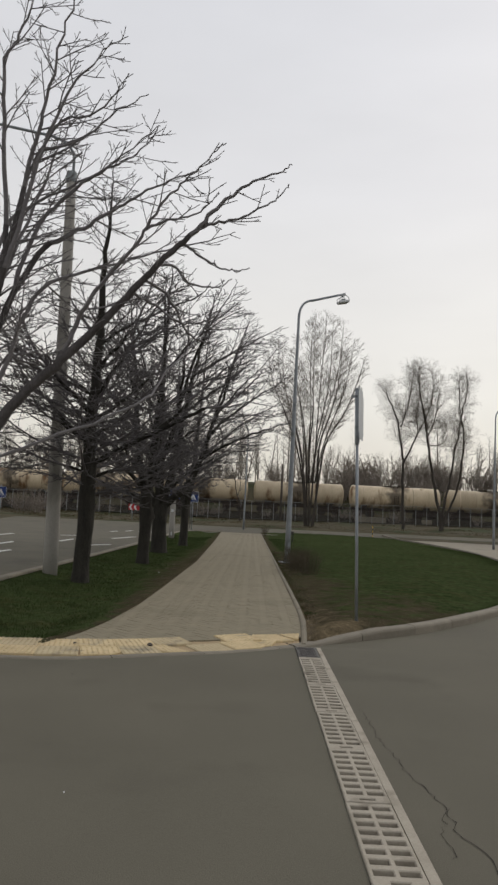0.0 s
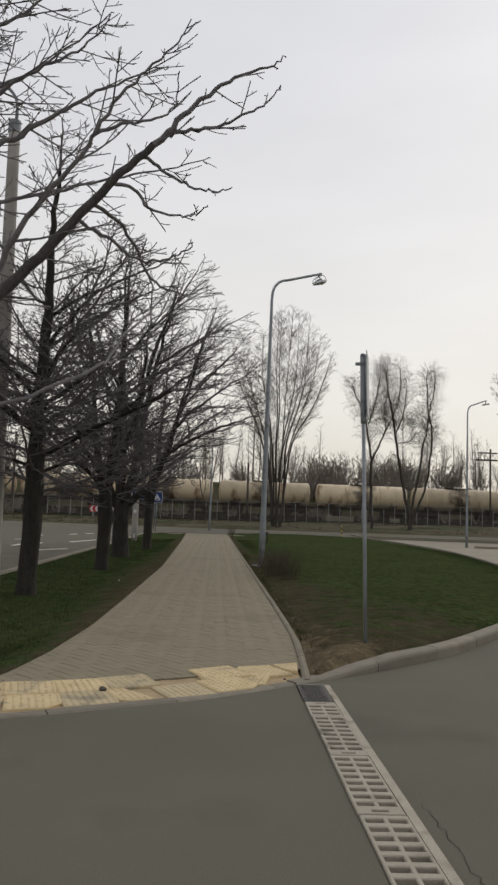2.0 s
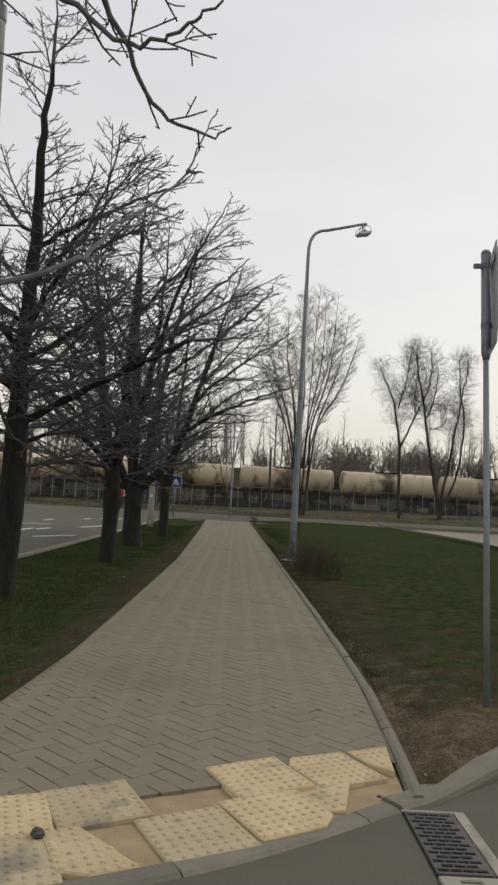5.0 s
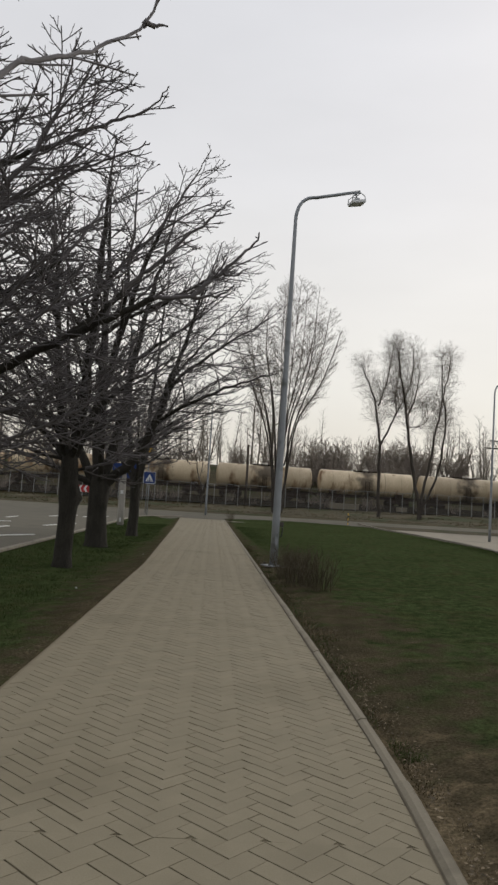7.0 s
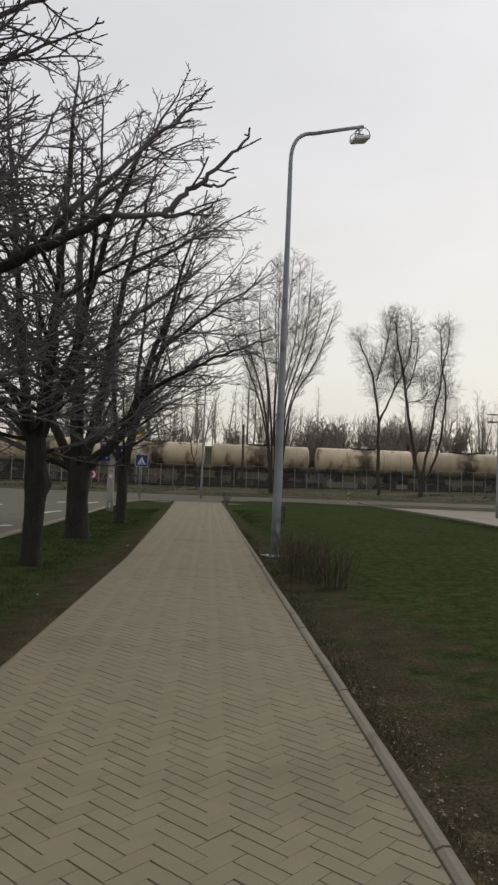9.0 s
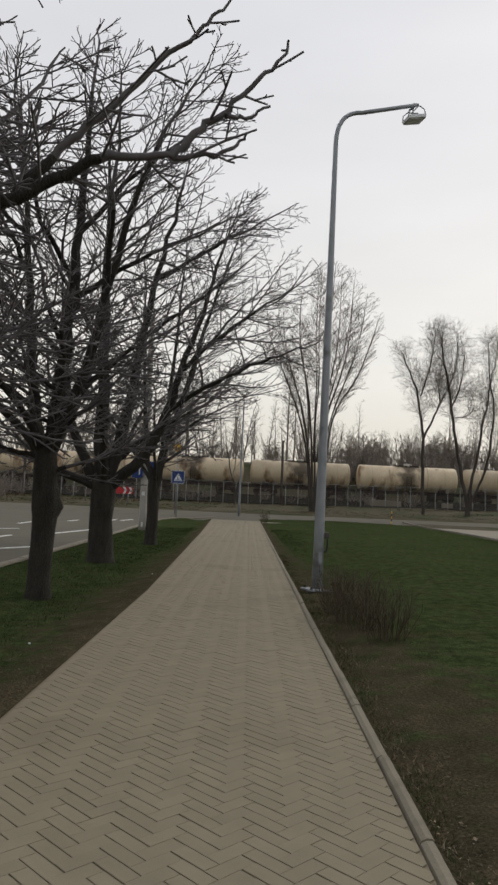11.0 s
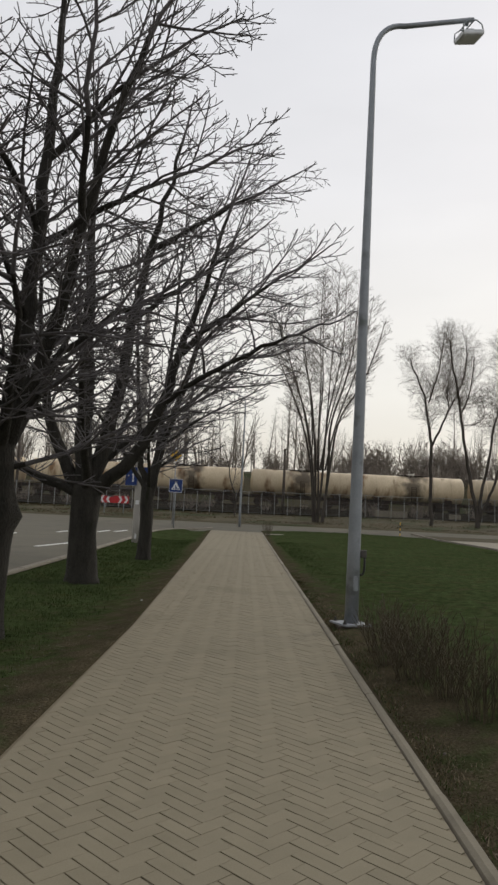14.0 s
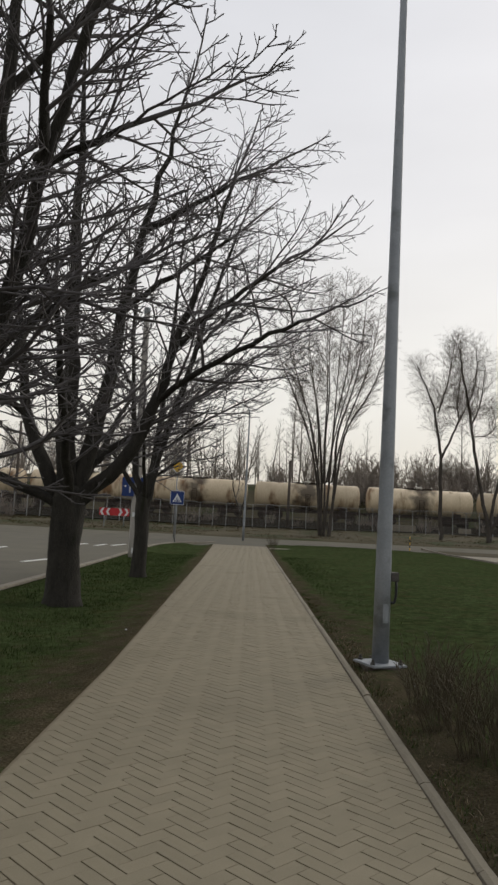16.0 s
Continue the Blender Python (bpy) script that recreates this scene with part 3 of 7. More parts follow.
def clip(poly, a, n):
    """The part of a convex polygon on the side of the line through a to which n points."""
    out = []
    for p, q in zip(poly, poly[1:] + poly[:1]):
        dp, dq = (p - a).dot(n), (q - a).dot(n)
        if dp >= 0:
            out.append(p)
        if dp * dq < 0:
            out.append(p + (q - p) * (dp / (dp - dq)))
    return out


def prism(poly, z, low, bevel):
    """A bevelled slab on a convex outline: verts and faces."""
    c = sum(poly, Vector((0, 0))) / len(poly)
    n = len(poly)
    r = max((p - c).length for p in poly)
    shrink = max(0.3, 1 - bevel * 1.6 / max(r, 0.01))
    v = [(c.x + (p.x - c.x) * shrink, c.y + (p.y - c.y) * shrink, z) for p in poly]
    v += [(p.x, p.y, z - bevel) for p in poly]
    v += [(p.x, p.y, low) for p in poly]
    f = [tuple(range(n))]
    for i in range(n):
        q = (i + 1) % n
        f.append((n + i, n + q, q, i))
        f.append((2 * n + i, 2 * n + q, n + q, n + i))
    return v, f


def tactile_slab(at, angle, rnd, cut=None, tilt=0.0, lift=0.0, wide=SLAB, mat=None, right_limit=True):
    """A studded slab round its centre, turned by angle; cut: points and directions of broken edges."""
    turn = radians(angle)
    d2 = Vector((math.cos(turn), math.sin(turn)))
    n2 = Vector((-d2.y, d2.x))
    half, dep = wide / 2 - 0.003, SLAB - 0.006
    p0 = Vector(at) - n2 * (dep / 2)

    def place(u, w):
        return p0 + d2 * u + n2 * w

    poly = [Vector((-half, 0)), Vector((half, 0)), Vector((half, dep)), Vector((-half, dep))]
    for a, nn in cut or ():
        poly = clip(poly, Vector(a), Vector(nn).normalized())
    if right_limit:
        world = [place(p.x, p.y) for p in poly]
        world = clip(world, Vector((0.66, 9.36)), Vector((-1, 0.085)).normalized())
        poly = [Vector(((w - p0).dot(d2), (w - p0).dot(n2))) for w in world]
    if len(poly) < 3:
        return None
    v, f = prism(poly, 0.0, -0.045, 0.006)
    bumps_v, bumps_f = [], []
    k = 8
    for i in range(k):
        for j in range(k):
            b = Vector((-SLAB / 2 + SLAB * (i + 0.5) / k, SLAB * (j + 0.5) / k - 0.004))
            if abs(b.x) > half - 0.012:
                continue
            inside = all((b - p).dot(Vector((-(q - p).y, (q - p).x)).normalized()) > 0.012 for p, q in zip(poly, poly[1:] + poly[:1]))
            if not inside or rnd.random() < 0.05:
                continue
            base = len(v) + len(bumps_v)
            for r, z in ((0.0135, 0.0005), (0.0075, 0.0055)):
                for a in range(6):
                    ang = a * math.pi / 3
                    bumps_v.append((b.x + r * math.cos(ang), b.y + r * math.sin(ang), z))
            for a in range(6):
                q = (a + 1) % 6
                bumps_f.append((base + a, base + q, base + 6 + q, base + 6 + a))
            bumps_f.append(tuple(base + 6 + a for a in range(6)))
    out = []
    for x, y, z in v + bumps_v:
        w = place(x, y)
        out.append((w.x, w.y, z + lift + tilt * x + rnd.uniform(-0.0003, 0.0003) + 0.003))
    return solid("tactile_slab", out, f + bumps_f, mat or YELLOW, tactile, "greyed slab" if mat else "")


slab_rnd = random.Random(5)
# the row by the paving
for x, y, turn, worn, tilt, lift, cut in (
        (-2.442, 8.685, 4, 0, 0.0, 0.0, None), (-2.078, 8.706, 8, 1, 0.01, 0.002, None), (-1.714, 8.758, 11, 0, 0.0, 0.0, None), (-1.361, 8.852, 15, 0, -0.01, 0.002, None),
        (-1.013, 8.978, 19, 0, 0.01, 0.0, None), (-0.676, 9.135, 26, 1, 0.02, 0.004, None), (-0.398, 9.365, 20, 0, 0.03, -0.012, [((0.05, 0.2), (-1, 0.1)), ((0.0, 0.15), (0.2, 1)), ((0.0, 0.26), (0.1, -1)), ((-0.09, 0.2), (1, 0.3))]),
        (0.014, 9.49, 26, 0, 0.03, 0.016, None), (0.378, 9.662, 28, 0, -0.02, 0.006, [((-0.16, 0.33), (1, -0.7))]), (0.741, 9.824, 26, 0, 0.0, 0.008, [((-0.14, 0.1), (1, 0.5))])):
    tactile_slab((x, y), turn, slab_rnd, cut, tilt, lift, SLAB, FADED if worn else None)
# the row by the road, broken away at the drain
for x, y, turn, worn, tilt, lift, cut in (
        (-2.378, 8.309, 2, 0, 0.0, 0.0, None), (-1.992, 8.33, 6, 0, 0.0, 0.0, None), (-1.618, 8.382, 10, 1, 0.0, 0.0, None), (-1.243, 8.487, 15, 0, 0.01, -0.002, [((0.14, 0.06), (-1, 1))]),
        (-0.896, 8.617, 20, 1, 0.0, -0.001, None), (-0.58, 8.769, 25, 0, -0.02, 0.0, [((0.06, 0.1), (-1, -0.35)), ((-0.14, 0.03), (0.6, 1))]), (-0.243, 8.926, 27, 1, 0.01, -0.003, None),
        (0.089, 9.129, 29, 0, 0.02, 0.008, [((0.15, 0.04), (-1, 1.2))]), (0.42, 9.302, 30, 0, 0.05, 0.004, [((-0.02, 0.2), (-1, 0.9)), ((-0.1, 0.12), (0.4, 1))])):
    tactile_slab((x, y), turn, slab_rnd, cut, tilt, lift, SLAB, FADED if worn else None)


def pebble(name, at, size, mat, label, category, seed):
    bm = bmesh.new()
    bmesh.ops.create_icosphere(bm, subdivisions=2, radius=1)
    for v in bm.verts:
        v.co *= 1 + 0.35 * noise.noise(v.co * 1.3 + Vector((seed, 0, 0)))
        v.co = Vector((v.co.x * size, v.co.y * size * 0.7, max(-0.2, v.co.z) * size * 0.7))
    ob = part(name, bm, mat)
    ob.matrix_basis = pose(*at, 0, 0, seed * 40)
    return tagged(ob, label, category)


STONE = surface("dark_stone", (0.06, 0.052, 0.045), (0.12, 0.105, 0.09), 20, 90, 0.9, 0.4)
for i, (x, y, r) in enumerate(((-0.826, 8.821, 0.036), (0.544, 9.333, 0.013), (-1.543, 8.727, 0.018))):
    pebble("stone", (x, y, 0.008), r, STONE, "small dark stone lying on the tactile slabs", "stone", 3 + i)

# ---- drain ----
drain = tagged(empty("drainage_channel", (0, 0, 0), "pale concrete drainage channel set in the asphalt", "drain"), "", "", "", "structure")
Y0 = -6.0
v, f = [], []
prof = [(DR_X0, -0.055), (DR_X0 + 0.012, -0.055), (DR_X0 + 0.012, -0.18), (DR_X1 - 0.045, -0.18), (DR_X1 - 0.045, -0.003), (DR_X1, -0.003), (DR_X1, -0.22), (DR_X0, -0.22)]
v = [(x, y, z) for y in (Y0, DR_Y1) for x, z in prof]
n = len(prof)
f = [(i, (i + 1) % n, n + (i + 1) % n, n + i) for i in range(n)]
solid("trough", v, f, DRAIN, drain, "pale concrete trough walls")
# near-black silt: the shade below the slots is put into its colour
solid("silt", [(DR_X0 + 0.012, Y0, -0.155), (DR_X1 - 0.045, Y0, -0.155), (DR_X1 - 0.045, DR_Y1, -0.165), (DR_X0 + 0.012, DR_Y1, -0.165)], [(0, 1, 2, 3)], DARK, drain, "silt in the trough, coloured dark as the channel's shade")
v = [(DR_X0, DR_Y1, -0.2), (DR_X1, DR_Y1, -0.2), (DR_X1, DR_Y1, -0.006), (DR_X0, DR_Y1, -0.006), (DR_X0, DR_Y1 + 0.02, -0.2), (DR_X1, DR_Y1 + 0.02, -0.2), (DR_X1, DR_Y1 + 0.02, -0.006), (DR_X0, DR_Y1 + 0.02, -0.006)]
solid("end_wall", v, [(0, 1, 2, 3), (5, 4, 7, 6), (3, 2, 6, 7), (1, 5, 6, 2), (4, 0, 3, 7)], DRAIN, drain)


def slotted(name, w, length, rows, mat, thick, parent):
    """A grating with real slots: rows of (y centre, height, list of x ranges)."""
    xs = sorted({-w / 2, w / 2, *[x for _, _, r in rows for p in r for x in p]})
    ys = sorted({0.0, length, *[y for c, h, _ in rows for y in (c - h / 2, c + h / 2)]})

    def hole(x, y):
        return any(abs(y - c) < h / 2 and any(a < x < b for a, b in r) for c, h, r in rows)

    bm = bmesh.new()
    grid = {(x, y): bm.verts.new((x, y, 0)) for x in xs for y in ys}
    for i in range(len(xs) - 1):
        for j in range(len(ys) - 1):
            if not hole((xs[i] + xs[i + 1]) / 2, (ys[j] + ys[j + 1]) / 2):
                bm.faces.new((grid[xs[i], ys[j]], grid[xs[i + 1], ys[j]], grid[xs[i + 1], ys[j + 1]], grid[xs[i], ys[j + 1]]))
    lone = [q for q in bm.verts if not q.link_faces]
    bmesh.ops.delete(bm, geom=lone, context="VERTS")
    bmesh.ops.dissolve_limit(bm, angle_limit=0.01, verts=bm.verts[:], edges=bm.edges[:])
    r = bmesh.ops.extrude_face_region(bm, geom=bm.faces[:])
    for q in r["geom"]:
        if isinstance(q, bmesh.types.BMVert):
            q.co.z -= thick
    bmesh.ops.recalc_face_normals(bm, faces=bm.faces[:])
    es = [e for e in bm.edges if abs(e.verts[0].co.z) < 1e-6 and abs(e.verts[1].co.z) < 1e-6 and len(e.link_faces) == 2 and abs(e.link_faces[0].normal.z * e.link_faces[1].normal.z) < 0.1]
    bmesh.ops.bevel(bm, geom=es, offset=0.004, segments=1, affect="EDGES")
    return part(name, bm, mat, parent)


GW = DR_X1 - DR_X0 - 0.051
CX = (DR_X0 + 0.003 + DR_X1 - 0.048) / 2
pair = [(-GW * 0.42, -GW * 0.05), (GW * 0.05, GW * 0.42)]
single = [(-GW * 0.17, GW * 0.17)]


def concrete_rows(k, pitch=0.083):
    return [(0.035, 0.022, single)] + [(0.108 + pitch * i, 0.044, pair) for i in range(k)]


full = slotted("concrete_grating", GW, 0.745, concrete_rows(8), DRAIN, 0.05, drain)
short = slotted("concrete_grating", GW, 0.345, [(0.06 + 0.083 * i, 0.044, pair) for i in range(3)] + [(0.31, 0.018, single)], DRAIN, 0.05, drain)
iron = slotted("iron_grating", GW, 0.5, [(0.03 + 0.0315 * i, 0.015, [(-GW * 0.44 + (j + (0.5 if i % 2 else 0)) * GW * 0.215, -GW * 0.44 + (j + (0.5 if i % 2 else 0)) * GW * 0.215 + GW * 0.17) for j in range(4 if i % 2 == 0 else 3)]) for i in range(15)], IRON, 0.02, drain)
tagged(iron, "dark cast-iron grating with fine slots")
LONGER = Matrix.Diagonal((1, 1.06, 1, 1))
iron.matrix_basis = pose(CX, DR_Y1 - 0.535, -0.002) @ LONGER
short.matrix_basis = pose(CX, DR_Y1 - 0.912, -0.001) @ LONGER
y = DR_Y1 - 0.912 - 0.797
first = True
while y > Y0:
    ob = full if first else new("concrete_grating", full.data)
    first = False
    ob.parent = drain
    ob.matrix_basis = pose(CX + random.uniform(-0.003, 0.003), y, random.uniform(-0.004, 0.002), 0, 0, random.uniform(-0.3, 0.3)) @ LONGER
    y -= 0.797

# ---- white road marks ----
for x, y, l, w, a in ((-5.6, 28.2, 1.9, 0.12, -25), (-6.0, 36.6, 3.4, 0.13, -8), (-8.4, 36.3, 1.3, 0.12, -40), (-7.05, 32.4, 1.2, 0.12, -4), (-8.25, 45.9, 1.4, 0.15, -4), (-6.95, 48.6, 2.2, 0.15, -2),
                      (-6.35, 49.8, 2.4, 0.15, -4), (-8.35, 26.6, 1.9, 0.12, 3), (-7.35, 31.0, 2.3, 0.12, 2), (-7.8, 48.6, 1.4, 0.15, -5), (-6.9, 22.2, 1.2, 0.12, 0), (-9.2, 41.5, 2.0, 0.12, 2), (-10.8, 34.0, 2.0, 0.12, 2)):
    bm = bmesh.new()
    box(bm, -w / 2, w / 2, -l / 2, l / 2, -0.012, 0.006, 0.003)
    ob = part("road_marking", bm, WHITE_PAINT)
    ob.matrix_basis = pose(x, y, ground_z(x, y) - 0.002, 0, 0, a)
    tagged(ob, "worn white painted line on the asphalt", "road marking", "white road marks", "structure")


def crack(pts, width, seed):
    rnd = random.Random(seed)
    line = resample([(x, y) for x, y in pts], 0.04)
    v, f = [], []
    for i, p in enumerate(line):
        q = p + Vector((rnd.gauss(0, 0.008), rnd.gauss(0, 0.006)))
        w = width * rnd.uniform(0.3, 1.0)
        z = road_z(q.x, q.y) + 0.003
        v += [(q.x - w / 2, q.y, z), (q.x + w / 2, q.y + w * 0.3, z)]
        if i:
            f.append((2 * i - 2, 2 * i - 1, 2 * i + 1, 2 * i))
    ob = solid("road_crack", v, f, DARK, None, "thin dark crack in the asphalt")
    tagged(ob, "", "crack", "", "structure")


crack([(0.993, 5.926), (1.025, 5.508), (1.1, 5.195), (1.089, 4.881), (1.153, 4.62), (1.132, 4.359), (1.046, 4.15)], 0.0065, 1)
crack([(1.1, 5.143), (1.014, 4.881), (0.993, 4.568)], 0.005, 2)
crack([(0.95, 6.867), (0.971, 6.449), (0.961, 6.136), (0.993, 5.926)], 0.0045, 3)

# drive beyond the lawn: a paler sheet for the sky reflected at low angle
v, f = [], []
ys_ = span(27, 60.5, 20)
for y in ys_:
    for u in (0, 0.1, 0.35, 1):
        x = lerp_table(KERB_LINE, y) + 0.02
        v.append((x + (30 - x) * u, y, ground_z(x + (30 - x) * u, y) + 0.006))
for j in range(20):
    for i in range(3):
        f.append((j * 4 + i, j * 4 + i + 1, j * 4 + i + 5, j * 4 + i + 4))
tagged(solid("drive", v, f, APRON, None, "asphalt drive beyond the lawn, sky sheen put into its colour", True), "", "road", "", "structure")
sheet("verge", span(11.6, 31, 12), span(60.45, 63.2, 4), SOIL, lambda x, y: ground_z(x, y) + 0.03 + 0.03 * noise.noise(Vector((x, y, 0))), "rough grass verge between the drive and the far road", "verge")
isl = empty("kerb_island", (17.6, 47.2, 0), "low rounded concrete kerb island with a lamp", "kerb", "", 0)
v = [(1.9 * math.cos(a) * s, 0.75 * math.sin(a) * s, z) for s, z in ((1, -0.1), (1, 0.12), (0.93, 0.15)) for a in [2 * math.pi * i / 24 for i in range(24)]]
f = [(k * 24 + i, k * 24 + (i + 1) % 24, (k + 1) * 24 + (i + 1) % 24, (k + 1) * 24 + i) for k in range(2) for i in range(24)] + [tuple(range(48, 72))]
solid("kerb_ring", v, f, KERB, isl)
tagged(isl, "", "", "", "structure")
slab = part("concrete_slab", box(bmesh.new(), 0.95, 3.3, 54.5, 55.4, -0.1, 0.05, 0.02), APRON)
tagged(slab, "pale concrete slab lying in the lawn's far corner", "slab", "", "structure")

# ---- lamps, poles, signs ----
def bolt(parent, x, y, z, r=0.014, h=0.05, mat=None):
    bm = bmesh.new()
    bmesh.ops.create_cone(bm, cap_ends=True, segments=6, radius1=r * 1.7, radius2=r * 1.7, depth=0.02, matrix=pose(x, y, z + 0.01))
    bmesh.ops.create_cone(bm, cap_ends=True, segments=8, radius1=r, radius2=r * 0.9, depth=h, matrix=pose(x, y, z + h / 2))
    return part("anchor_bolt", bm, mat or IRON, parent)


def bezier(p0, p1, p2, k):
    p0, p1, p2 = Vector(p0), Vector(p1), Vector(p2)
    return [p0 * (1 - t) ** 2 + p1 * 2 * t * (1 - t) + p2 * t * t for t in [i / k for i in range(k + 1)]]


def street_lamp(at, top, reach, height, r0, r1, rz, detailed, label, group="street lamps"):
    """A tapered pole that bends into an arm, with a flat lantern hung under its end."""
    lamp = empty("street_lamp", at, label, "street lamp", group, rz)
    if detailed:
        lamp.matrix_basis = pose(*at, -0.4, 0.25, 0) @ pose(0, 0, 0, 0, 0, rz)
    pts = [Vector((0, 0, z)) for z in span(0.01, top, 8)]
    rise = height - top
    bend = bezier((0, 0, top), (0, 0, top + rise * 0.58), (reach * 0.30, 0, top + rise * 0.64), 9)[1:]
    arm = [Vector((reach * t, 0, top + rise * (0.64 + 0.36 * (t - 0.30) / 0.70))) for t in (0.5, 0.75, 1.0)]
    path = pts + bend + arm
    rad = [r0 + (r1 - r0) * min(1, p.z / height) for p in path]
    pipe("pole", path, rad, STEEL, lamp, "", 20 if detailed else 8)
    if detailed:
        boxed("base_plate", (-0.19, 0.19, -0.19, 0.19, 0.0, 0.022), STEEL, lamp, "", 0.004, pose(0, 0, 0, 0, 0, 8))
        for sx in (-0.145, 0.145):
            for sy in (-0.145, 0.145):
                bolt(lamp, sx, sy, 0.02)
        boxed("service_hatch", (-0.03, 0.03, -r0 - 0.001, -r0 + 0.02, 0.40, 0.58), STEEL, lamp, "", 0.004)
        boxed("socket_box", (r0 * 0.85, r0 + 0.07, -0.04, 0.04, 0.80, 0.89), IRON, lamp, "small dark socket box", 0.008)
        pipe("cable", bezier((r0 + 0.05, -0.02, 0.80), (r0 + 0.06, -0.03, 0.55), (r0 * 0.9, -0.03, 0.60), 8), 0.013, RUBBER, lamp, "black looped cable", 8)
    # lantern
    s = 1.0
    head = pose(reach - 0.06, 0, height - 0.26, 0, -14, 0) @ Matrix.Scale(0.85 if detailed else 1.0, 4)
    bm = bmesh.new()
    box(bm, -0.19 * s, 0.19 * s, -0.15, 0.15, -0.045, 0.035, 0.02, head)
    lantern = part("lantern", bm, LENS if detailed else STEEL, lamp, "shallow grey floodlight lantern")
    boxed("lens", (-0.165, 0.165, -0.125, 0.125, -0.055, -0.047), LENS, lantern, "pale glass lens", 0.002, head)
    if detailed:
        boxed("driver_box", (-0.06, 0.08, -0.06, 0.06, 0.037, 0.10), STEEL_DARK, lantern, "", 0.008, head)
        for sy in (-0.13, 0.13):
            a = [head @ Vector(p) for p in ((-0.19, sy, 0.0), (-0.15, sy, 0.13), (-0.04, sy, 0.19), (0.10, sy, 0.19), (0.18, sy, 0.12), (0.19, sy, 0.0))]
            pipe("bracket", a, 0.009, STEEL_DARK, lantern, "", 6)
        for sx in (-0.04, 0.06):
            pipe("cross_bar", [head @ Vector((sx, -0.13, 0.19)), head @ Vector((sx, 0.13, 0.19))], 0.009, STEEL_DARK, lantern, "", 6)
        pipe("stem", [(reach - 0.06, 0, height + 0.005), head @ Vector((0, 0, 0.19))], 0.022, STEEL, lantern, "", 10)
    else:
        pipe("stem", [(reach - 0.06, 0, height), head @ Vector((0, 0, 0.03))], 0.03, STEEL_DARK, lantern, "", 6)
    return lamp


street_lamp((1.165, 22.48, 0.055), 7.17, 1.44, 8.11, 0.083, 0.032, 15, True, "tall galvanised street lamp bolted to a base plate beside the paving")
street_lamp((-0.60, 63.6, ground_z(-0.6, 63.6)), 8.3, 1.3, 9.5, 0.085, 0.04, 170, False, "tall thin grey street lamp at the far end of the paving")
street_lamp((15.5, 48.0, -0.02), 8.3, 1.5, 9.4, 0.085, 0.04, 20, False, "tall thin grey street lamp beside the asphalt drive")

# lamp footings
for x, y in ((1.165, 22.48),):
    ob = part("lamp_footing", box(bmesh.new(), x - 0.17, x + 0.17, y - 0.17, y + 0.17, -0.15, 0.054, 0.01), WOOD_POST)
    tagged(ob, "square dark concrete footing under the street lamp", "footing", "", "structure")


def roadside_sign(at, lean):
    s = empty("traffic_sign", at, "traffic sign on a steel post, its plate turned edge-on", "traffic sign")
    s.matrix_basis = pose(*at) @ pose(0, 0, 0, 0, lean, 0) @ Matrix.Scale(1.055, 4)
    pipe("post", [(0, 0, -0.1), (0, 0, 1.0), (0, 0, 2.2)], 0.018, STEEL, s, "", 14)
    pipe("sleeve", [(0, 0, 2.12), (0, 0, 2.16), (0, 0, 2.78)], [0.020, 0.029, 0.029], STEEL, s, "thicker upper tube", 14)
    bm = bmesh.new()
    bmesh.ops.create_cone(bm, cap_ends=True, segments=14, radius1=0.032, radius2=0.02, depth=0.02, matrix=pose(0, 0, 2.79))
    part("post_cap", bm, STEEL_DARK, s)
    # plate in the plane x = 0.06, slightly turned
    turn = pose(0.042, 0, 2.49, 0, 0, -14)
    bm = bmesh.new()
    w, h = 0.28, 0.30
    box(bm, -0.004, 0.004, -w, w, -h, h, 0.0, turn)
    es = [e for e in bm.edges if abs((turn.inverted() @ e.verts[0].co).x - (turn.inverted() @ e.verts[1].co).x) > 0.005]
    bmesh.ops.bevel(bm, geom=es, offset=0.06, segments=5, affect="EDGES")
    part("plate", bm, SIGN_BACK, s, "flat sheet-metal plate, edge-on")
    boxed("rim", (-0.016, -0.006, -w + 0.05, w - 0.05, -0.012, 0.012), SIGN_BACK, s, "", 0.002, turn @ pose(0, 0, 0.2))
    for z in (2.33, 2.70):
        bm = bmesh.new()
        bmesh.ops.create_cone(bm, cap_ends=True, segments=14, radius1=0.032, radius2=0.032, depth=0.03, matrix=pose(0, 0, z))
        if z > 2.5:
            box(bm, -0.075, -0.03, -0.012, 0.012, z - 0.014, z + 0.014, 0.003)
        box(bm, 0.02, 0.040, -0.02, 0.02, z - 0.014, z + 0.014, 0.003)
        part("clamp", bm, STEEL_DARK, s)
    return s


roadside_sign((1.445, 10.55, 0.03), -1.7)


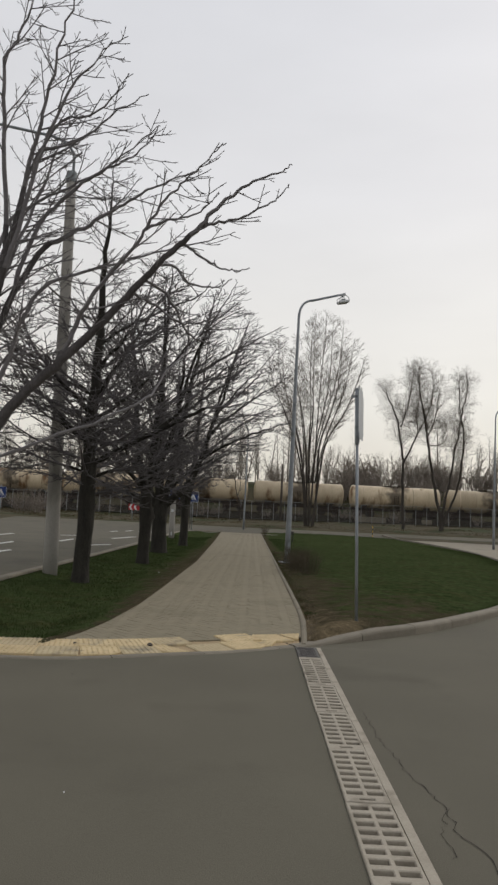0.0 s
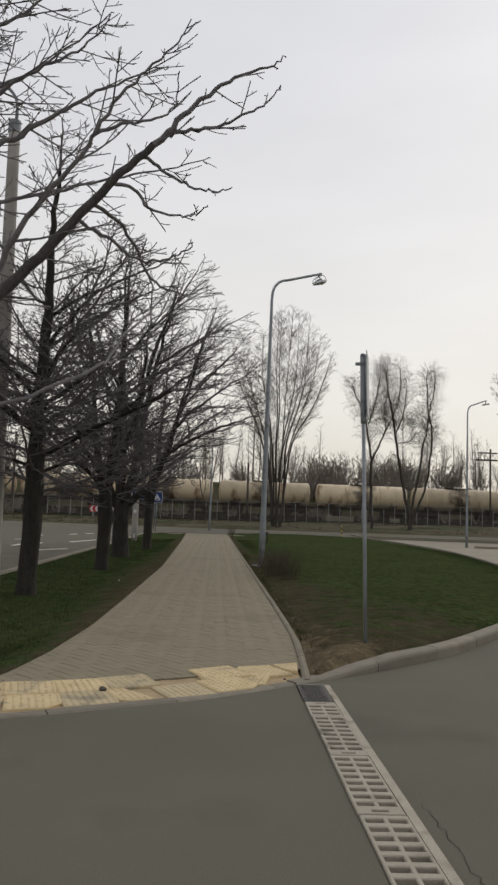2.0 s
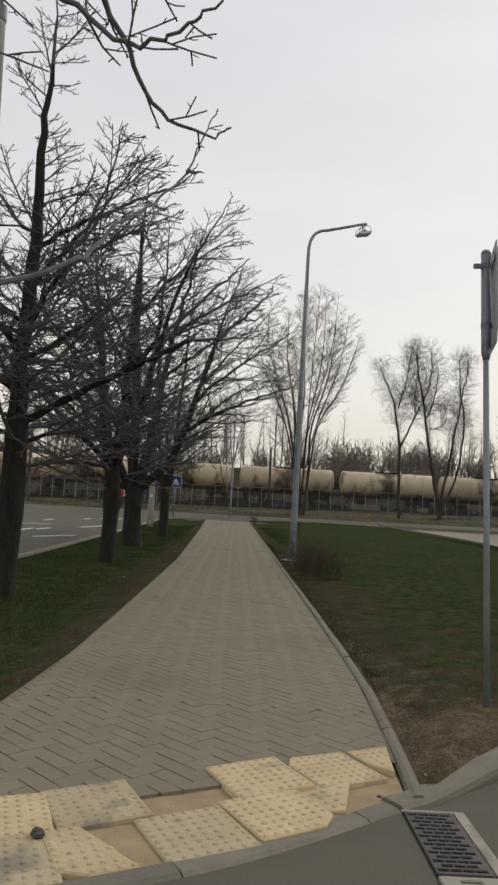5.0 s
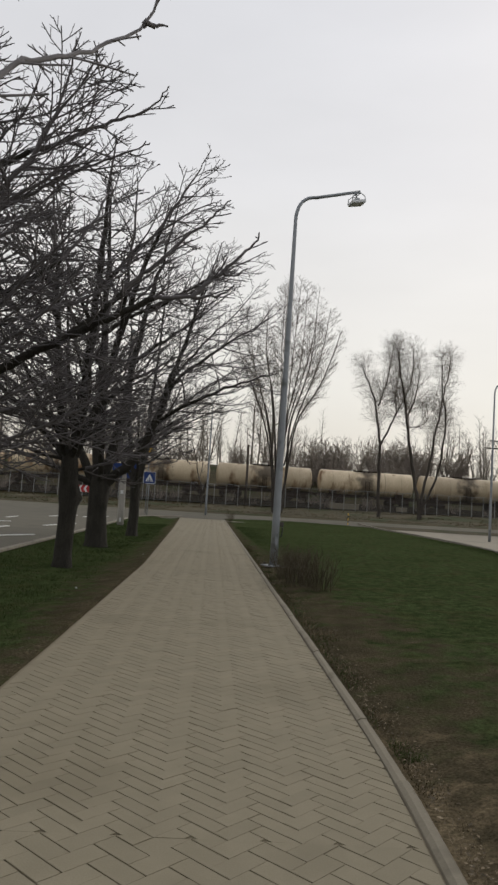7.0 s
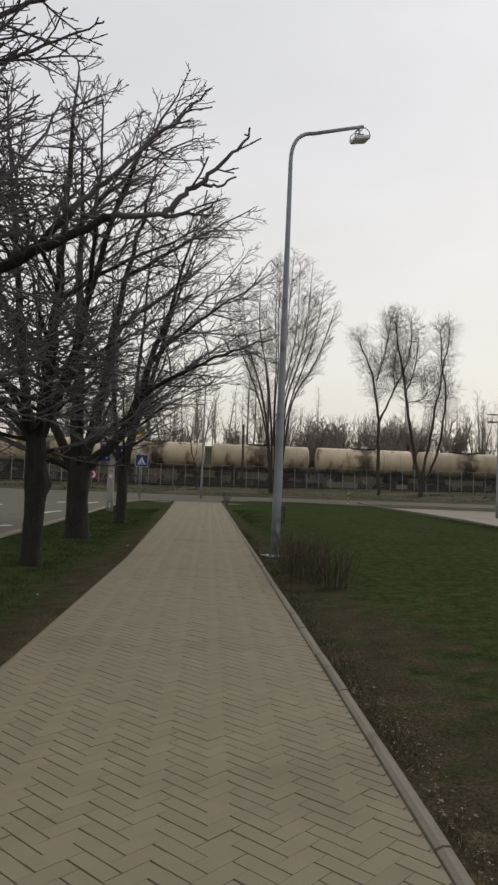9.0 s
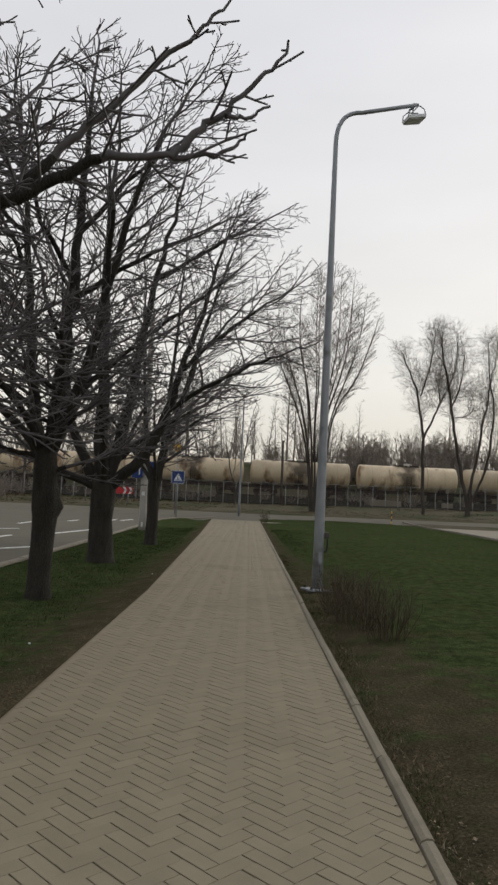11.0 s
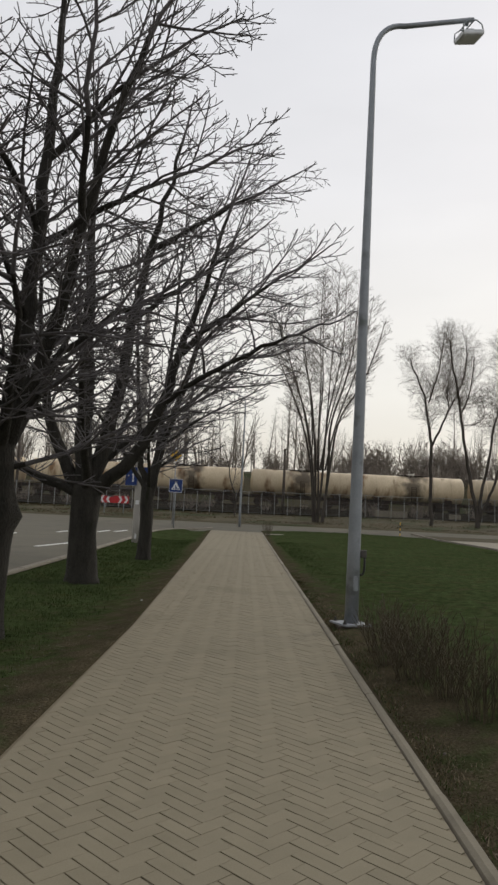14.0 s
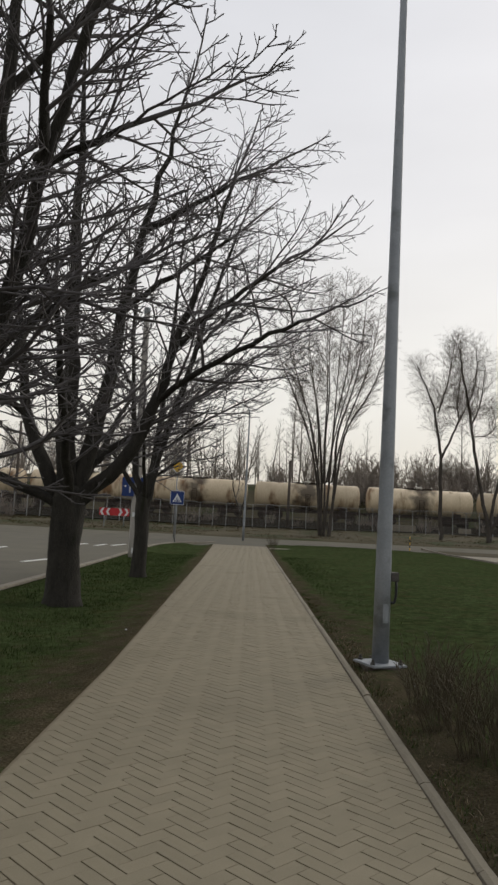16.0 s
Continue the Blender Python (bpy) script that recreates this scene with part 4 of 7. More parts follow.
def concrete_pole(at, height, r0, r1, lean, label, arm=False, marks=False):
    p = empty("utility_pole", at, label, "utility pole", "concrete poles")
    p.matrix_basis = pose(*at) @ pose(0, 0, 0, 0, lean, 0)
    pipe("shaft", [(0, 0, z) for z in span(-0.2, height, 10)], [r0 + (r1 - r0) * i / 10 for i in range(11)], POLE, p, "", 24)
    bm = bmesh.new()
    bmesh.ops.create_cone(bm, cap_ends=True, segments=20, radius1=r1 * 1.12, radius2=r1 * 1.12, depth=0.22, matrix=pose(0, 0, height - 0.02))
    part("top_band", bm, STEEL_DARK, p)
    if arm:
        pipe("lamp_arm", [(0.02, 0, height - 0.1), (0.03, 0, height + 0.35)] + bezier((0.03, 0, height + 0.35), (0.03, 0, height + 0.75), (-0.5, 0, height + 0.9), 8) + [(-2.2, 0, height + 1.25)], 0.03, STEEL_DARK, p, "thin bent pipe arm", 8)
    if marks:
        bm = bmesh.new()
        box(bm, -0.06, 0.06, -r0 - 0.006, -r0 + 0.03, 1.35, 1.5, 0.002)
        part("notice", bm, WHITE, p, "small white paper notice")
        bm = bmesh.new()
        box(bm, -0.03, 0.03, -r0 - 0.008, -r0 + 0.03, 0.12, 0.3, 0.002)
        part("reflector", bm, WHITE, p, "white reflector strip")
    return p


concrete_pole((-3.84, 16.06, 0.0), 8.2, 0.145, 0.10, -1.25, "round grey concrete pole standing in the lawn strip", True)
concrete_pole((-4.12, 40.1, 0.0), 8.6, 0.15, 0.10, -0.5, "round grey concrete pole carrying blue signs", False, True)


def extrude_flat(name, pts, y0, y1, mat, parent, label=""):
    """A flat shape in the xz plane, from y0 to y1."""
    n = len(pts)
    v = [(x, y0, z) for x, z in pts] + [(x, y1, z) for x, z in pts]
    f = [tuple(range(n)), tuple(reversed(range(n, 2 * n)))] + [(i, n + i, n + (i + 1) % n, (i + 1) % n) for i in range(n)]
    return solid(name, v, f, mat, parent, label)


def rounded(w, h, r, k=4):
    out = []
    for cx, cz, a0 in ((w - r, h - r, 0), (-w + r, h - r, 90), (-w + r, -h + r, 180), (w - r, -h + r, 270)):
        for i in range(k + 1):
            a = radians(a0 + 90 * i / k)
            out.append((cx + r * math.cos(a), cz + r * math.sin(a)))
    return out


def shift(pts, dx, dz):
    return [(x + dx, z + dz) for x, z in pts]


# blue lane signs on the second concrete pole
lane = empty("lane_sign", (-4.12, 40.1 - 0.17, 0), "two blue lane signs with white marks, strapped to the pole", "traffic sign")
for dx, dz, w in ((-0.28, 2.36, 0.21), (0.34, 2.38, 0.20)):
    plate = extrude_flat("plate", shift(rounded(w, 0.33, 0.04), dx, dz), -0.012, 0.0, BLUE, lane, "blue sign plate")
    extrude_flat("white_mark", shift([(-0.02, -0.2), (0.02, -0.2), (0.02, 0.05), (0.06, 0.05), (0, 0.16), (-0.06, 0.05), (-0.02, 0.05)], dx + 0.07, dz), -0.017, -0.0125, WHITE, plate)
    extrude_flat("white_mark", shift(rounded(0.03, 0.03, 0.012), dx - 0.09, dz + 0.02), -0.017, -0.0125, WHITE, plate)
    boxed("strap", (dx - 0.1, 0.12, 0.0, 0.02, dz - 0.03, dz + 0.03), STEEL_DARK, lane)
boxed("bracket", (-0.45, 0.35, 0.0, 0.035, 2.24, 2.29), STEEL_DARK, lane)
pipe("band", [(0, 0.17, 2.2), (0, 0.17, 2.33)], 0.155, STEEL_DARK, lane, "", 18)


def crossing_sign(at, rz, size, bottom, diamond=None):
    c = empty("crossing_sign", at, "blue square pedestrian crossing sign on a thin post", "traffic sign", "crossing signs", rz)
    mid = bottom + size
    pipe("post", [(0, 0, -0.1), (0, 0, bottom + 2 * size + (0.1 if not diamond else diamond + 0.5 - bottom - 2 * size))], 0.035, STEEL, c, "", 8)
    plate = extrude_flat("plate", shift(rounded(size, size, 0.05), 0, mid), -0.055, -0.04, BLUE, c, "blue plate with a pale rim")
    rim_o, rim_i = rounded(size * 0.99, size * 0.99, 0.05), rounded(size * 0.93, size * 0.93, 0.04)
    n = len(rim_o)
    v = [(x, -0.059, z + mid) for x, z in rim_o] + [(x, -0.059, z + mid) for x, z in rim_i] + [(x, -0.0552, z + mid) for x, z in rim_o] + [(x, -0.0552, z + mid) for x, z in rim_i]
    f = []
    for i in range(n):
        q = (i + 1) % n
        f += [(i, q, n + q, n + i), (i, 2 * n + i, 2 * n + q, q), (n + i, n + q, 3 * n + q, 3 * n + i)]
    solid("rim", v, f, WHITE, plate)
    extrude_flat("triangle", [(-size * 0.64, mid - size * 0.6), (size * 0.64, mid - size * 0.6), (0, mid + size * 0.62)], -0.06, -0.0552, WHITE, plate, "white triangle")
    for dx, h, w in ((-0.3, 0.2, 0.09), (-0.05, 0.62, 0.08), (0.12, 0.42, 0.07), (0.34, 0.2, 0.09)):
        extrude_flat("dark_bar", [(size * (dx - w), mid - size * 0.55), (size * (dx + w), mid - size * 0.55), (size * (dx + w * 0.6), mid + size * (h - 0.55)), (size * (dx - w * 0.6), mid + size * (h - 0.55))], -0.065, -0.0602, BLUE, plate)
    return c


crossing_sign((-4.62, 58.6, 0), 4, 0.42, 2.2)
crossing_sign((-15.4, 46.0, 0.0), 8, 0.34, 1.7)

# red and white bend marker beyond the road
chev = empty("chevron_board", (-10.57, 70.6, ground_z(-10, 70.6)), "red and white chevron board on two posts", "traffic sign")
for sx in (-0.75, 0.75):
    pipe("post", [(sx, 0.03, -0.1), (sx, 0.03, 1.38)], 0.04, STEEL_DARK, chev, "", 8)
board = extrude_flat("board", shift(rounded(1.14, 0.28, 0.03), 0, 1.12), -0.03, -0.01, RED, chev, "red board")
for cx, way in ((-0.88, -1), (-0.42, -1), (0.42, 1), (0.88, 1)):
    extrude_flat("white_chevron", [(cx - 0.12 * way, 0.85), (cx + 0.06 * way, 0.85), (cx + 0.22 * way, 1.12), (cx + 0.06 * way, 1.39), (cx - 0.12 * way, 1.39), (cx + 0.04 * way, 1.12)], -0.036, -0.0305, WHITE, board)

# black and yellow marker at the lawn's far corner
mk = empty("marker_post", (10.2, 62.5, ground_z(10.2, 62.5)), "thin black and yellow marker post at the lawn's edge", "post")
for i in range(5):
    pipe("band", [(0, 0, i * 0.18), (0, 0, i * 0.18 + 0.18)], 0.028, RUBBER if i % 2 else AMBER, mk, "black band" if i % 2 else "yellow band", 8)

# priority sign among the trees beyond the crossing
pr = empty("priority_sign", (-5.05, 61.9, ground_z(-5, 62)), "yellow diamond sign on a tall thin grey post", "traffic sign")
pipe("post", [(0, 0, -0.1), (0, 0, 5.2)], 0.035, STEEL, pr, "", 8)
dm = extrude_flat("plate", [(0.52, 4.65), (0, 5.17), (-0.52, 4.65), (0, 4.13)], -0.06, -0.04, WHITE, pr, "pale plate")
extrude_flat("diamond", [(0.42, 4.65), (0, 5.07), (-0.42, 4.65), (0, 4.23)], -0.066, -0.0605, AMBER, dm, "yellow diamond")


# ---- trees ----
class Wood:
    """Collects tubes: thick ones (trunk and limbs) and thin ones (branches and twigs)."""

    def __init__(self):
        self.tv, self.tf, self.cv, self.cf = [], [], [], []
        self.thin = 0.0048  # thinnest twig


def stem(w, rnd, p, d, length, r, tip, spec, level, bow=None):
    """One stem with its side shoots; spec[level]: segment, wobble, lift, shoots per metre, shoot length, shoot angle, first shoot."""
    seg, wob, lift, rate, child, angle, first = spec[level]
    k = max(2, int(length / seg))
    if bow is not None:
        lift = bow
    pts, dirs, rad = [p.copy()], [d.copy()], [r]
    for i in range(k):
        d = d + Vector((rnd.gauss(0, wob), rnd.gauss(0, wob), rnd.gauss(0, wob) + lift * (0.4 + i / k)))
        d.normalize()
        p = p + d * (length / k)
        pts.append(p.copy())
        dirs.append(d.copy())
        rad.append(r + (tip - r) * ((i + 1) / k) ** (1.15 if level == 0 else 0.8))
    sides = 9 if r > 0.09 else 6 if r > 0.03 else 4 if r > 0.012 else 3
    if level <= 1 and r > 0.045:
        tube(w.tv, w.tf, pts, rad, sides, False)
    else:
        tube(w.cv, w.cf, pts, rad, sides, False)
    if level + 1 >= len(spec) or rate <= 0:
        return
    count = int(length * (1 - first) * rate + rnd.random())
    spin = rnd.uniform(0, 6.28)
    for c in range(count):
        t = first + (1 - first) * (c + rnd.uniform(0.1, 0.9)) / max(count, 1)
        i = min(k - 1, int(t * k))
        q = pts[i].lerp(pts[i + 1], t * k - i)
        base = dirs[i]
        spin += 2.4 + rnd.uniform(-0.5, 0.5)
        a = radians(angle * rnd.uniform(0.7, 1.3))
        u = base.orthogonal().normalized()
        u = Matrix.Rotation(spin, 3, base) @ u
        nd_ = (base * math.cos(a) + u * math.sin(a)).normalized()
        ln_ = child * rnd.uniform(0.55, 1.25) * (1.15 - 0.65 * t)
        r_here = rad[i]
        cr = min(r_here * 0.62, 0.012 * ln_ + w.thin)
        cr = max(cr, w.thin * (1.5 if level + 2 < len(spec) else 1.0))
        stem(w, rnd, q, nd_, ln_, cr, max(w.thin * 0.7, cr * 0.3), spec, level + 1)


def tree_object(name, w, at, label, bark, twig, group="", rz=0.0):
    t = empty(name, at, label, "tree", group, rz)
    solid("trunk", w.tv, w.tf, bark, t, "", True)
    solid("crown", w.cv, w.cf, twig, t, "leafless crown of limbs and twigs", True)
    return t


def trunk_points(w, rnd, height, r0, r1, lean=(0, 0), burl=None):
    pts, rad = [], []
    n = 14
    for i in range(n + 1):
        t = i / n
        z = -0.15 + (height + 0.15) * t
        pts.append(Vector((lean[0] * t * t + 0.012 * math.sin(5 * t + r0 * 30), lean[1] * t * t + 0.012 * math.cos(4 * t), z)))
        flare = 1 + 0.24 * math.exp(-max(z, 0) / 0.12)
        rr = (r0 + (r1 - r0) * t) * flare
        if burl:
            rr *= 1 + 0.10 * math.exp(-((z - burl) / 0.22) ** 2)
        rad.append(rr)
    for up, k in ((0.07, 0.86), (0.14, 0.6), (0.19, 0.2)):
        pts.append(pts[n] + Vector((0, 0, up)))
        rad.append(rad[n] * k)
    base = len(w.tv)
    tube(w.tv, w.tf, pts, rad, 18, False)
    for i in range(base, len(w.tv)):
        x, y, z = w.tv[i]
        k = 1 + 0.13 * noise.noise(Vector((x * 9, y * 9, z * 1.6))) + 0.06 * noise.noise(Vector((x * 25, y * 25, z * 6)))
        c = pts[min(len(pts) - 1, (i - base) // 18)]
        if burl:
            k *= 1 + 0.55 * math.exp(-((z - burl) / 0.11) ** 2) * max(0.0, (x - c.x) / max(0.01, math.hypot(x - c.x, y - c.y))) ** 3
        w.tv[i] = (c.x + (x - c.x) * k, c.y + (y - c.y) * k, z)
    return pts[n]


def guided(w, rnd, bends, depth, r0, r1, spec, first):
    """A limb through a few bends (x, z), wandering depth metres forward or back, with shoots from first on."""
    line = [Vector((x, depth * (i / (len(bends) - 1)) ** 1.3, z)) for i, (x, z) in enumerate(bends)]
    for _ in range(2):
        q = [line[0]]
        for a, b in zip(line, line[1:]):
            q += [a.lerp(b, 0.25), a.lerp(b, 0.75)]
        line = q + [line[-1]]
    k = len(line) - 1
    wob = min(0.05, r0 * 0.22)
    line = [p + Vector((rnd.gauss(0, wob), rnd.gauss(0, wob), 0)) if 0 < i < k else p for i, p in enumerate(line)]
    rad = [r0 + (r1 - r0) * (i / k) ** 1.1 for i in range(k + 1)]
    if r0 < 0.055:
        tube(w.cv, w.cf, line, rad, 8, False)
    else:
        tube(w.tv, w.tf, line, rad, 9, False)
    length = sum((b - a).length for a, b in zip(line, line[1:]))
    _, _, _, rate, child, angle, _ = spec[0]
    count = int(length * (1 - first) * rate)
    spin = rnd.uniform(0, 6.28)
    for c in range(count):
        t = first + (1 - first) * (c + rnd.uniform(0.1, 0.9)) / count
        i = min(k - 1, int(t * k))
        base = (line[i + 1] - line[i]).normalized()
        spin += 2.4 + rnd.uniform(-0.5, 0.5)
        a = radians(angle * rnd.uniform(0.6, 1.3))
        u = Matrix.Rotation(spin, 3, base) @ base.orthogonal().normalized()
        d = (base * math.cos(a) + u * math.sin(a) + Vector((0, 0, 0.15))).normalized()
        ln_ = child * rnd.uniform(0.5, 1.2) * (1.12 - 0.75 * t)
        stem(w, rnd, line[i].lerp(line[i + 1], t * k - i), d, ln_, min(rad[i] * 0.6, 0.010 * ln_ + w.thin), w.thin * 0.8, spec, 1)


def smooth_bends(bends, rounds=2):
    pts = [Vector(p) for p in bends]
    for _ in range(rounds):
        q = [pts[0]]
        for a, b in zip(pts, pts[1:]):
            q += [a.lerp(b, 0.25), a.lerp(b, 0.75)]
        pts = q + [pts[-1]]
    return pts


def wood_tube(w, pts, rad, thick):
    """The stout part goes to the trunk's mesh, the rest to the crown's."""
    cut = 0
    while cut < len(rad) - 1 and rad[cut] > thick:
        cut += 1
    if cut > 1:
        tube(w.tv, w.tf, pts[:cut + 1], rad[:cut + 1], 10 if rad[0] > 0.07 else 7, False)
    if cut <= 1:
        cut = 0
    if len(pts) - cut > 1:
        tube(w.cv, w.cf, pts[cut:], rad[cut:], 6 if rad[cut] > 0.03 else 5 if rad[cut] > 0.014 else 3, False)


def shoots(w, rnd, pts, rad, first, level, spec, whole):
    """Side shoots along a stem: they leave at a sharp angle, away from the tree's middle, and turn up."""
    gap, reach, angle, outward, lift, wob, tip = spec[level]
    run = [0.0]
    for a, b in zip(pts, pts[1:]):
        run.append(run[-1] + (b - a).length)
    total = run[-1]
    s = total * first + gap * rnd.random()
    k, side = 0, rnd.choice((-1, 1))
    while s < total * 0.99:
        while run[k + 1] < s:
            k += 1
        u = (s - run[k]) / max(1e-6, run[k + 1] - run[k])
        p = pts[k].lerp(pts[k + 1], u)
        d = (pts[k + 1] - pts[k]).normalized()
        t = s / total
        # perpendicular: alternate sides, drawn outward from the trunk's axis
        out = Vector((p.x, p.y, 0.0))
        if out.length > 1e-6:
            out.normalize()
        flat = d.cross(Vector((0, 0, 1)))
        flat = flat.normalized() if flat.length > 0.2 else Matrix.Rotation(rnd.uniform(0, 6.283), 3, d) @ d.orthogonal().normalized()
        perp = flat * side + out * outward + Vector((rnd.gauss(0, 0.45), rnd.gauss(0, 0.45), rnd.gauss(0, 0.40)))
        perp = perp - d * perp.dot(d)
        side = -side
        s += gap * rnd.uniform(0.7, 1.35)
        if perp.length < 0.05:
            continue
        perp.normalize()
        a = radians(angle * rnd.uniform(0.75, 1.25))
        e = (d * math.cos(a) + perp * math.sin(a)).normalized()
        left = total - s
        length = min(reach * rnd.uniform(0.55, 1.15) * (1.12 - 0.72 * t), 0.25 * reach + 0.85 * left + 0.05)
        n = max(2, int(length / (0.22 if level == 0 else 0.13 if level == 1 else 0.09)))
        if level == 2:
            n = 2
        line, q = [p], p
        for i in range(n):
            e = (e + Vector((rnd.gauss(0, wob), rnd.gauss(0, wob), rnd.gauss(0, wob) + lift * (0.5 + i / n)))).normalized()
            q = q + e * (length / n)
            line.append(q)
        r = rad[k] + (rad[k + 1] - rad[k]) * u
        r0 = max(tip * 1.15, min(r * 0.62, tip + whole * length))
        rr = [r0 + (tip - r0) * (i / n) ** 0.85 for i in range(n + 1)]
        wood_tube(w, line, rr, 0.03)
        if level + 1 < len(spec):
            shoots(w, rnd, line, rr, 0.10, level + 1, spec, whole)


class StreetTree:
    """A leafless tree: a trunk to the fork, then limb by limb with their side shoots."""

    def __init__(self, seed, fork, r0, r1, lean=(0, 0), burl=None, size=1.0, gap=1.0, tip=0.0062):
        self.rnd = random.Random(seed)
        self.w = Wood()
        self.fork, self.r1, self.tip, self.laid = fork, r1, tip, []
        trunk_points(self.w, self.rnd, fork, r0, r1, lean, burl)
        # gap, length, angle, outward, lift, wander, tip
        self.spec = [
            (0.30 * gap, 1.75 * size, 52, 0.55, 0.050, 0.085, tip * 1.2),
            (0.17 * gap, 0.72 * size, 46, 0.25, 0.10, 0.10, tip),
            (0.125 * gap, 0.18 * size, 44, 0.1, 0.22, 0.08, tip * 0.66)]

    def limb(self, share, first, bends, scale=1.0):
        """share: thickness against the trunk's; first: where the shoots begin; bends (x, y, z) from the trunk's foot."""
        rnd, tip = self.rnd, self.tip
        if self.laid and bends[0][2] > self.fork + 0.3:
            # a side limb starts on the nearest limb
            start = min(self.laid, key=lambda q: (q - Vector(bends[0])).length_squared)
            bends = [tuple(start)] + bends[1:]
        pts = smooth_bends(bends)
        n = len(pts) - 1
        wob = 0.018 if scale == 1.0 else 0.009
        pts = [p + Vector((rnd.gauss(0, wob), rnd.gauss(0, wob), rnd.gauss(0, wob))) if 0 < i < n else p for i, p in enumerate(pts)]
        base = self.r1 * share
        rad = [max(tip * 1.3, base * (1 - i / n) ** 1.1 + tip) for i in range(n + 1)]
        self.laid += [a.lerp(b, u) for a, b in zip(pts, pts[1:]) for u in (0, 0.5)]
        wood_tube(self.w, pts, rad, 0.03)
        spec = [(g / max(0.6, scale) ** 0.5, reach * scale, *rest) for g, reach, *rest in self.spec]
        shoots(self.w, rnd, pts, rad, first, 0, spec, 0.0095)

    def whorl(self, count, low, rise, reach, scale):
        """Thin side limbs set round the leading stem, one above the other."""
        for k in range(count):
            c, s, z = math.cos(k * 2.4) * reach, math.sin(k * 2.4) * reach, low + rise * k
            self.limb(0.18, 0.06, [(0.0, 0.0, z), (0.37 * c, 0.37 * s, z + 0.20), (0.76 * c, 0.76 * s, z + 0.55), (c, s, z + 1.0)], scale)

    def stand(self, at, label, bark=BARK, twig=TWIG):
        return tree_object("tree", self.w, at, label, bark, twig, "trees in the lawn strip")


ROW = "dark leafless street tree in the lawn"
# x points across the paving, y along it
tree = StreetTree(11, 1.75, 0.17, 0.14, size=0.62, gap=0.62, tip=0.0043)
tree.limb(0.46, 0.35, [(0.0, 0.0, 1.6), (0.46, 0.0, 2.26), (0.73, 0.0, 2.61), (1.03, 0.0, 2.9), (1.3, 0.0, 3.19), (1.62, -0.05, 3.51), (1.94, -0.1, 3.89), (2.24, -0.15, 4.18), (2.48, -0.12, 4.44), (2.63, -0.11, 4.67), (2.83, -0.11, 4.84), (3.07, -0.11, 5.02), (3.34, -0.11, 5.12), (3.45, -0.11, 5.2)], 0.62)
tree.limb(0.12, 0.2, [(2.48, -0.11, 4.46), (2.6, -0.05, 4.52), (2.82, 0.0, 4.59), (3.03, 0.05, 4.7), (3.22, 0.1, 4.85), (3.36, 0.11, 4.95), (3.43, 0.11, 5.09)], 0.46)
tree.limb(0.10, 0.3, [(2.3, -0.1, 4.25), (2.46, -0.05, 4.19), (2.6, -0.1, 4.08), (2.77, -0.15, 3.97), (2.92, -0.18, 3.96), (3.04, -0.18, 4.0)], 0.46)
tree.limb(0.10, 0.2, [(2.08, 0.1, 4.1), (2.22, 0.15, 4.08), (2.33, 0.06, 3.9), (2.49, 0.1, 3.86), (2.68, 0.14, 3.87), (2.76, 0.14, 3.89), (2.84, 0.14, 3.98)], 0.46)
tree.limb(0.10, 0.2, [(1.77, 0.0, 3.7), (1.95, 0.02, 3.64), (2.11, 0.05, 3.58), (2.31, 0.05, 3.41), (2.45, -0.05, 3.4), (2.63, -0.2, 3.4), (2.72, -0.25, 3.43), (2.75, -0.29, 3.48)], 0.54)
tree.limb(0.11, 0.2, [(1.9, 0.0, 3.87), (2.1, 0.25, 3.85), (2.25, 0.45, 3.6), (2.36, 0.6, 3.42), (2.55, 0.68, 3.38), (2.72, 0.7, 3.36), (2.78, 0.71, 3.42)], 0.54)
tree.limb(0.20, 0.2, [(0.25, 0.0, 2.0), (0.5, 0.05, 3.1), (0.7, 0.1, 3.72), (0.9, 0.3, 3.94), (1.13, 0.5, 4.1), (1.56, 0.7, 4.33), (2.06, 0.9, 4.57), (2.45, 1.0, 4.72), (2.82, 1.1, 4.9)], 0.78)
tree.limb(0.20, 0.2, [(1.05, 0.0, 2.95), (1.14, 0.0, 3.2), (1.32, -0.1, 3.57), (1.56, -0.15, 3.88), (1.84, -0.2, 4.19), (1.96, -0.25, 4.4), (2.14, -0.3, 4.7), (2.36, -0.33, 4.9), (2.54, -0.35, 5.09), (2.7, -0.36, 5.28)], 0.78)
tree.limb(0.10, 0.3, [(1.96, -0.25, 4.37), (2.16, -0.2, 4.47), (2.37, -0.2, 4.54), (2.55, -0.15, 4.64), (2.57, -0.15, 4.99)], 0.62)
tree.limb(0.27, 0.25, [(0.0, 0.0, 1.7), (0.35, 0.05, 3.4), (0.66, 0.1, 4.15), (0.91, 0.15, 4.34), (1.18, 0.2, 4.54), (1.43, 0.2, 4.71), (1.66, 0.2, 4.85), (1.92, 0.2, 5.03), (2.16, 0.2, 5.16), (2.44, 0.2, 5.24)], 0.85)
tree.limb(0.18, 0.2, [(0.4, 0.1, 3.6), (0.57, 0.3, 4.57), (0.87, 0.35, 4.91), (1.08, 0.36, 5.14), (1.36, 0.36, 5.3), (1.58, 0.36, 5.44), (1.77, 0.36, 5.6), (1.91, 0.36, 5.84)], 0.85)
tree.limb(0.34, 0.25, [(0.0, 0.0, 1.7), (0.2, 0.0, 2.9), (0.32, 0.0, 3.87), (0.46, 0.0, 4.45), (0.53, 0.0, 5.07), (0.64, 0.0, 5.67), (0.72, 0.0, 6.28), (0.87, 0.0, 6.9), (0.99, 0.0, 7.45)], 1.00)
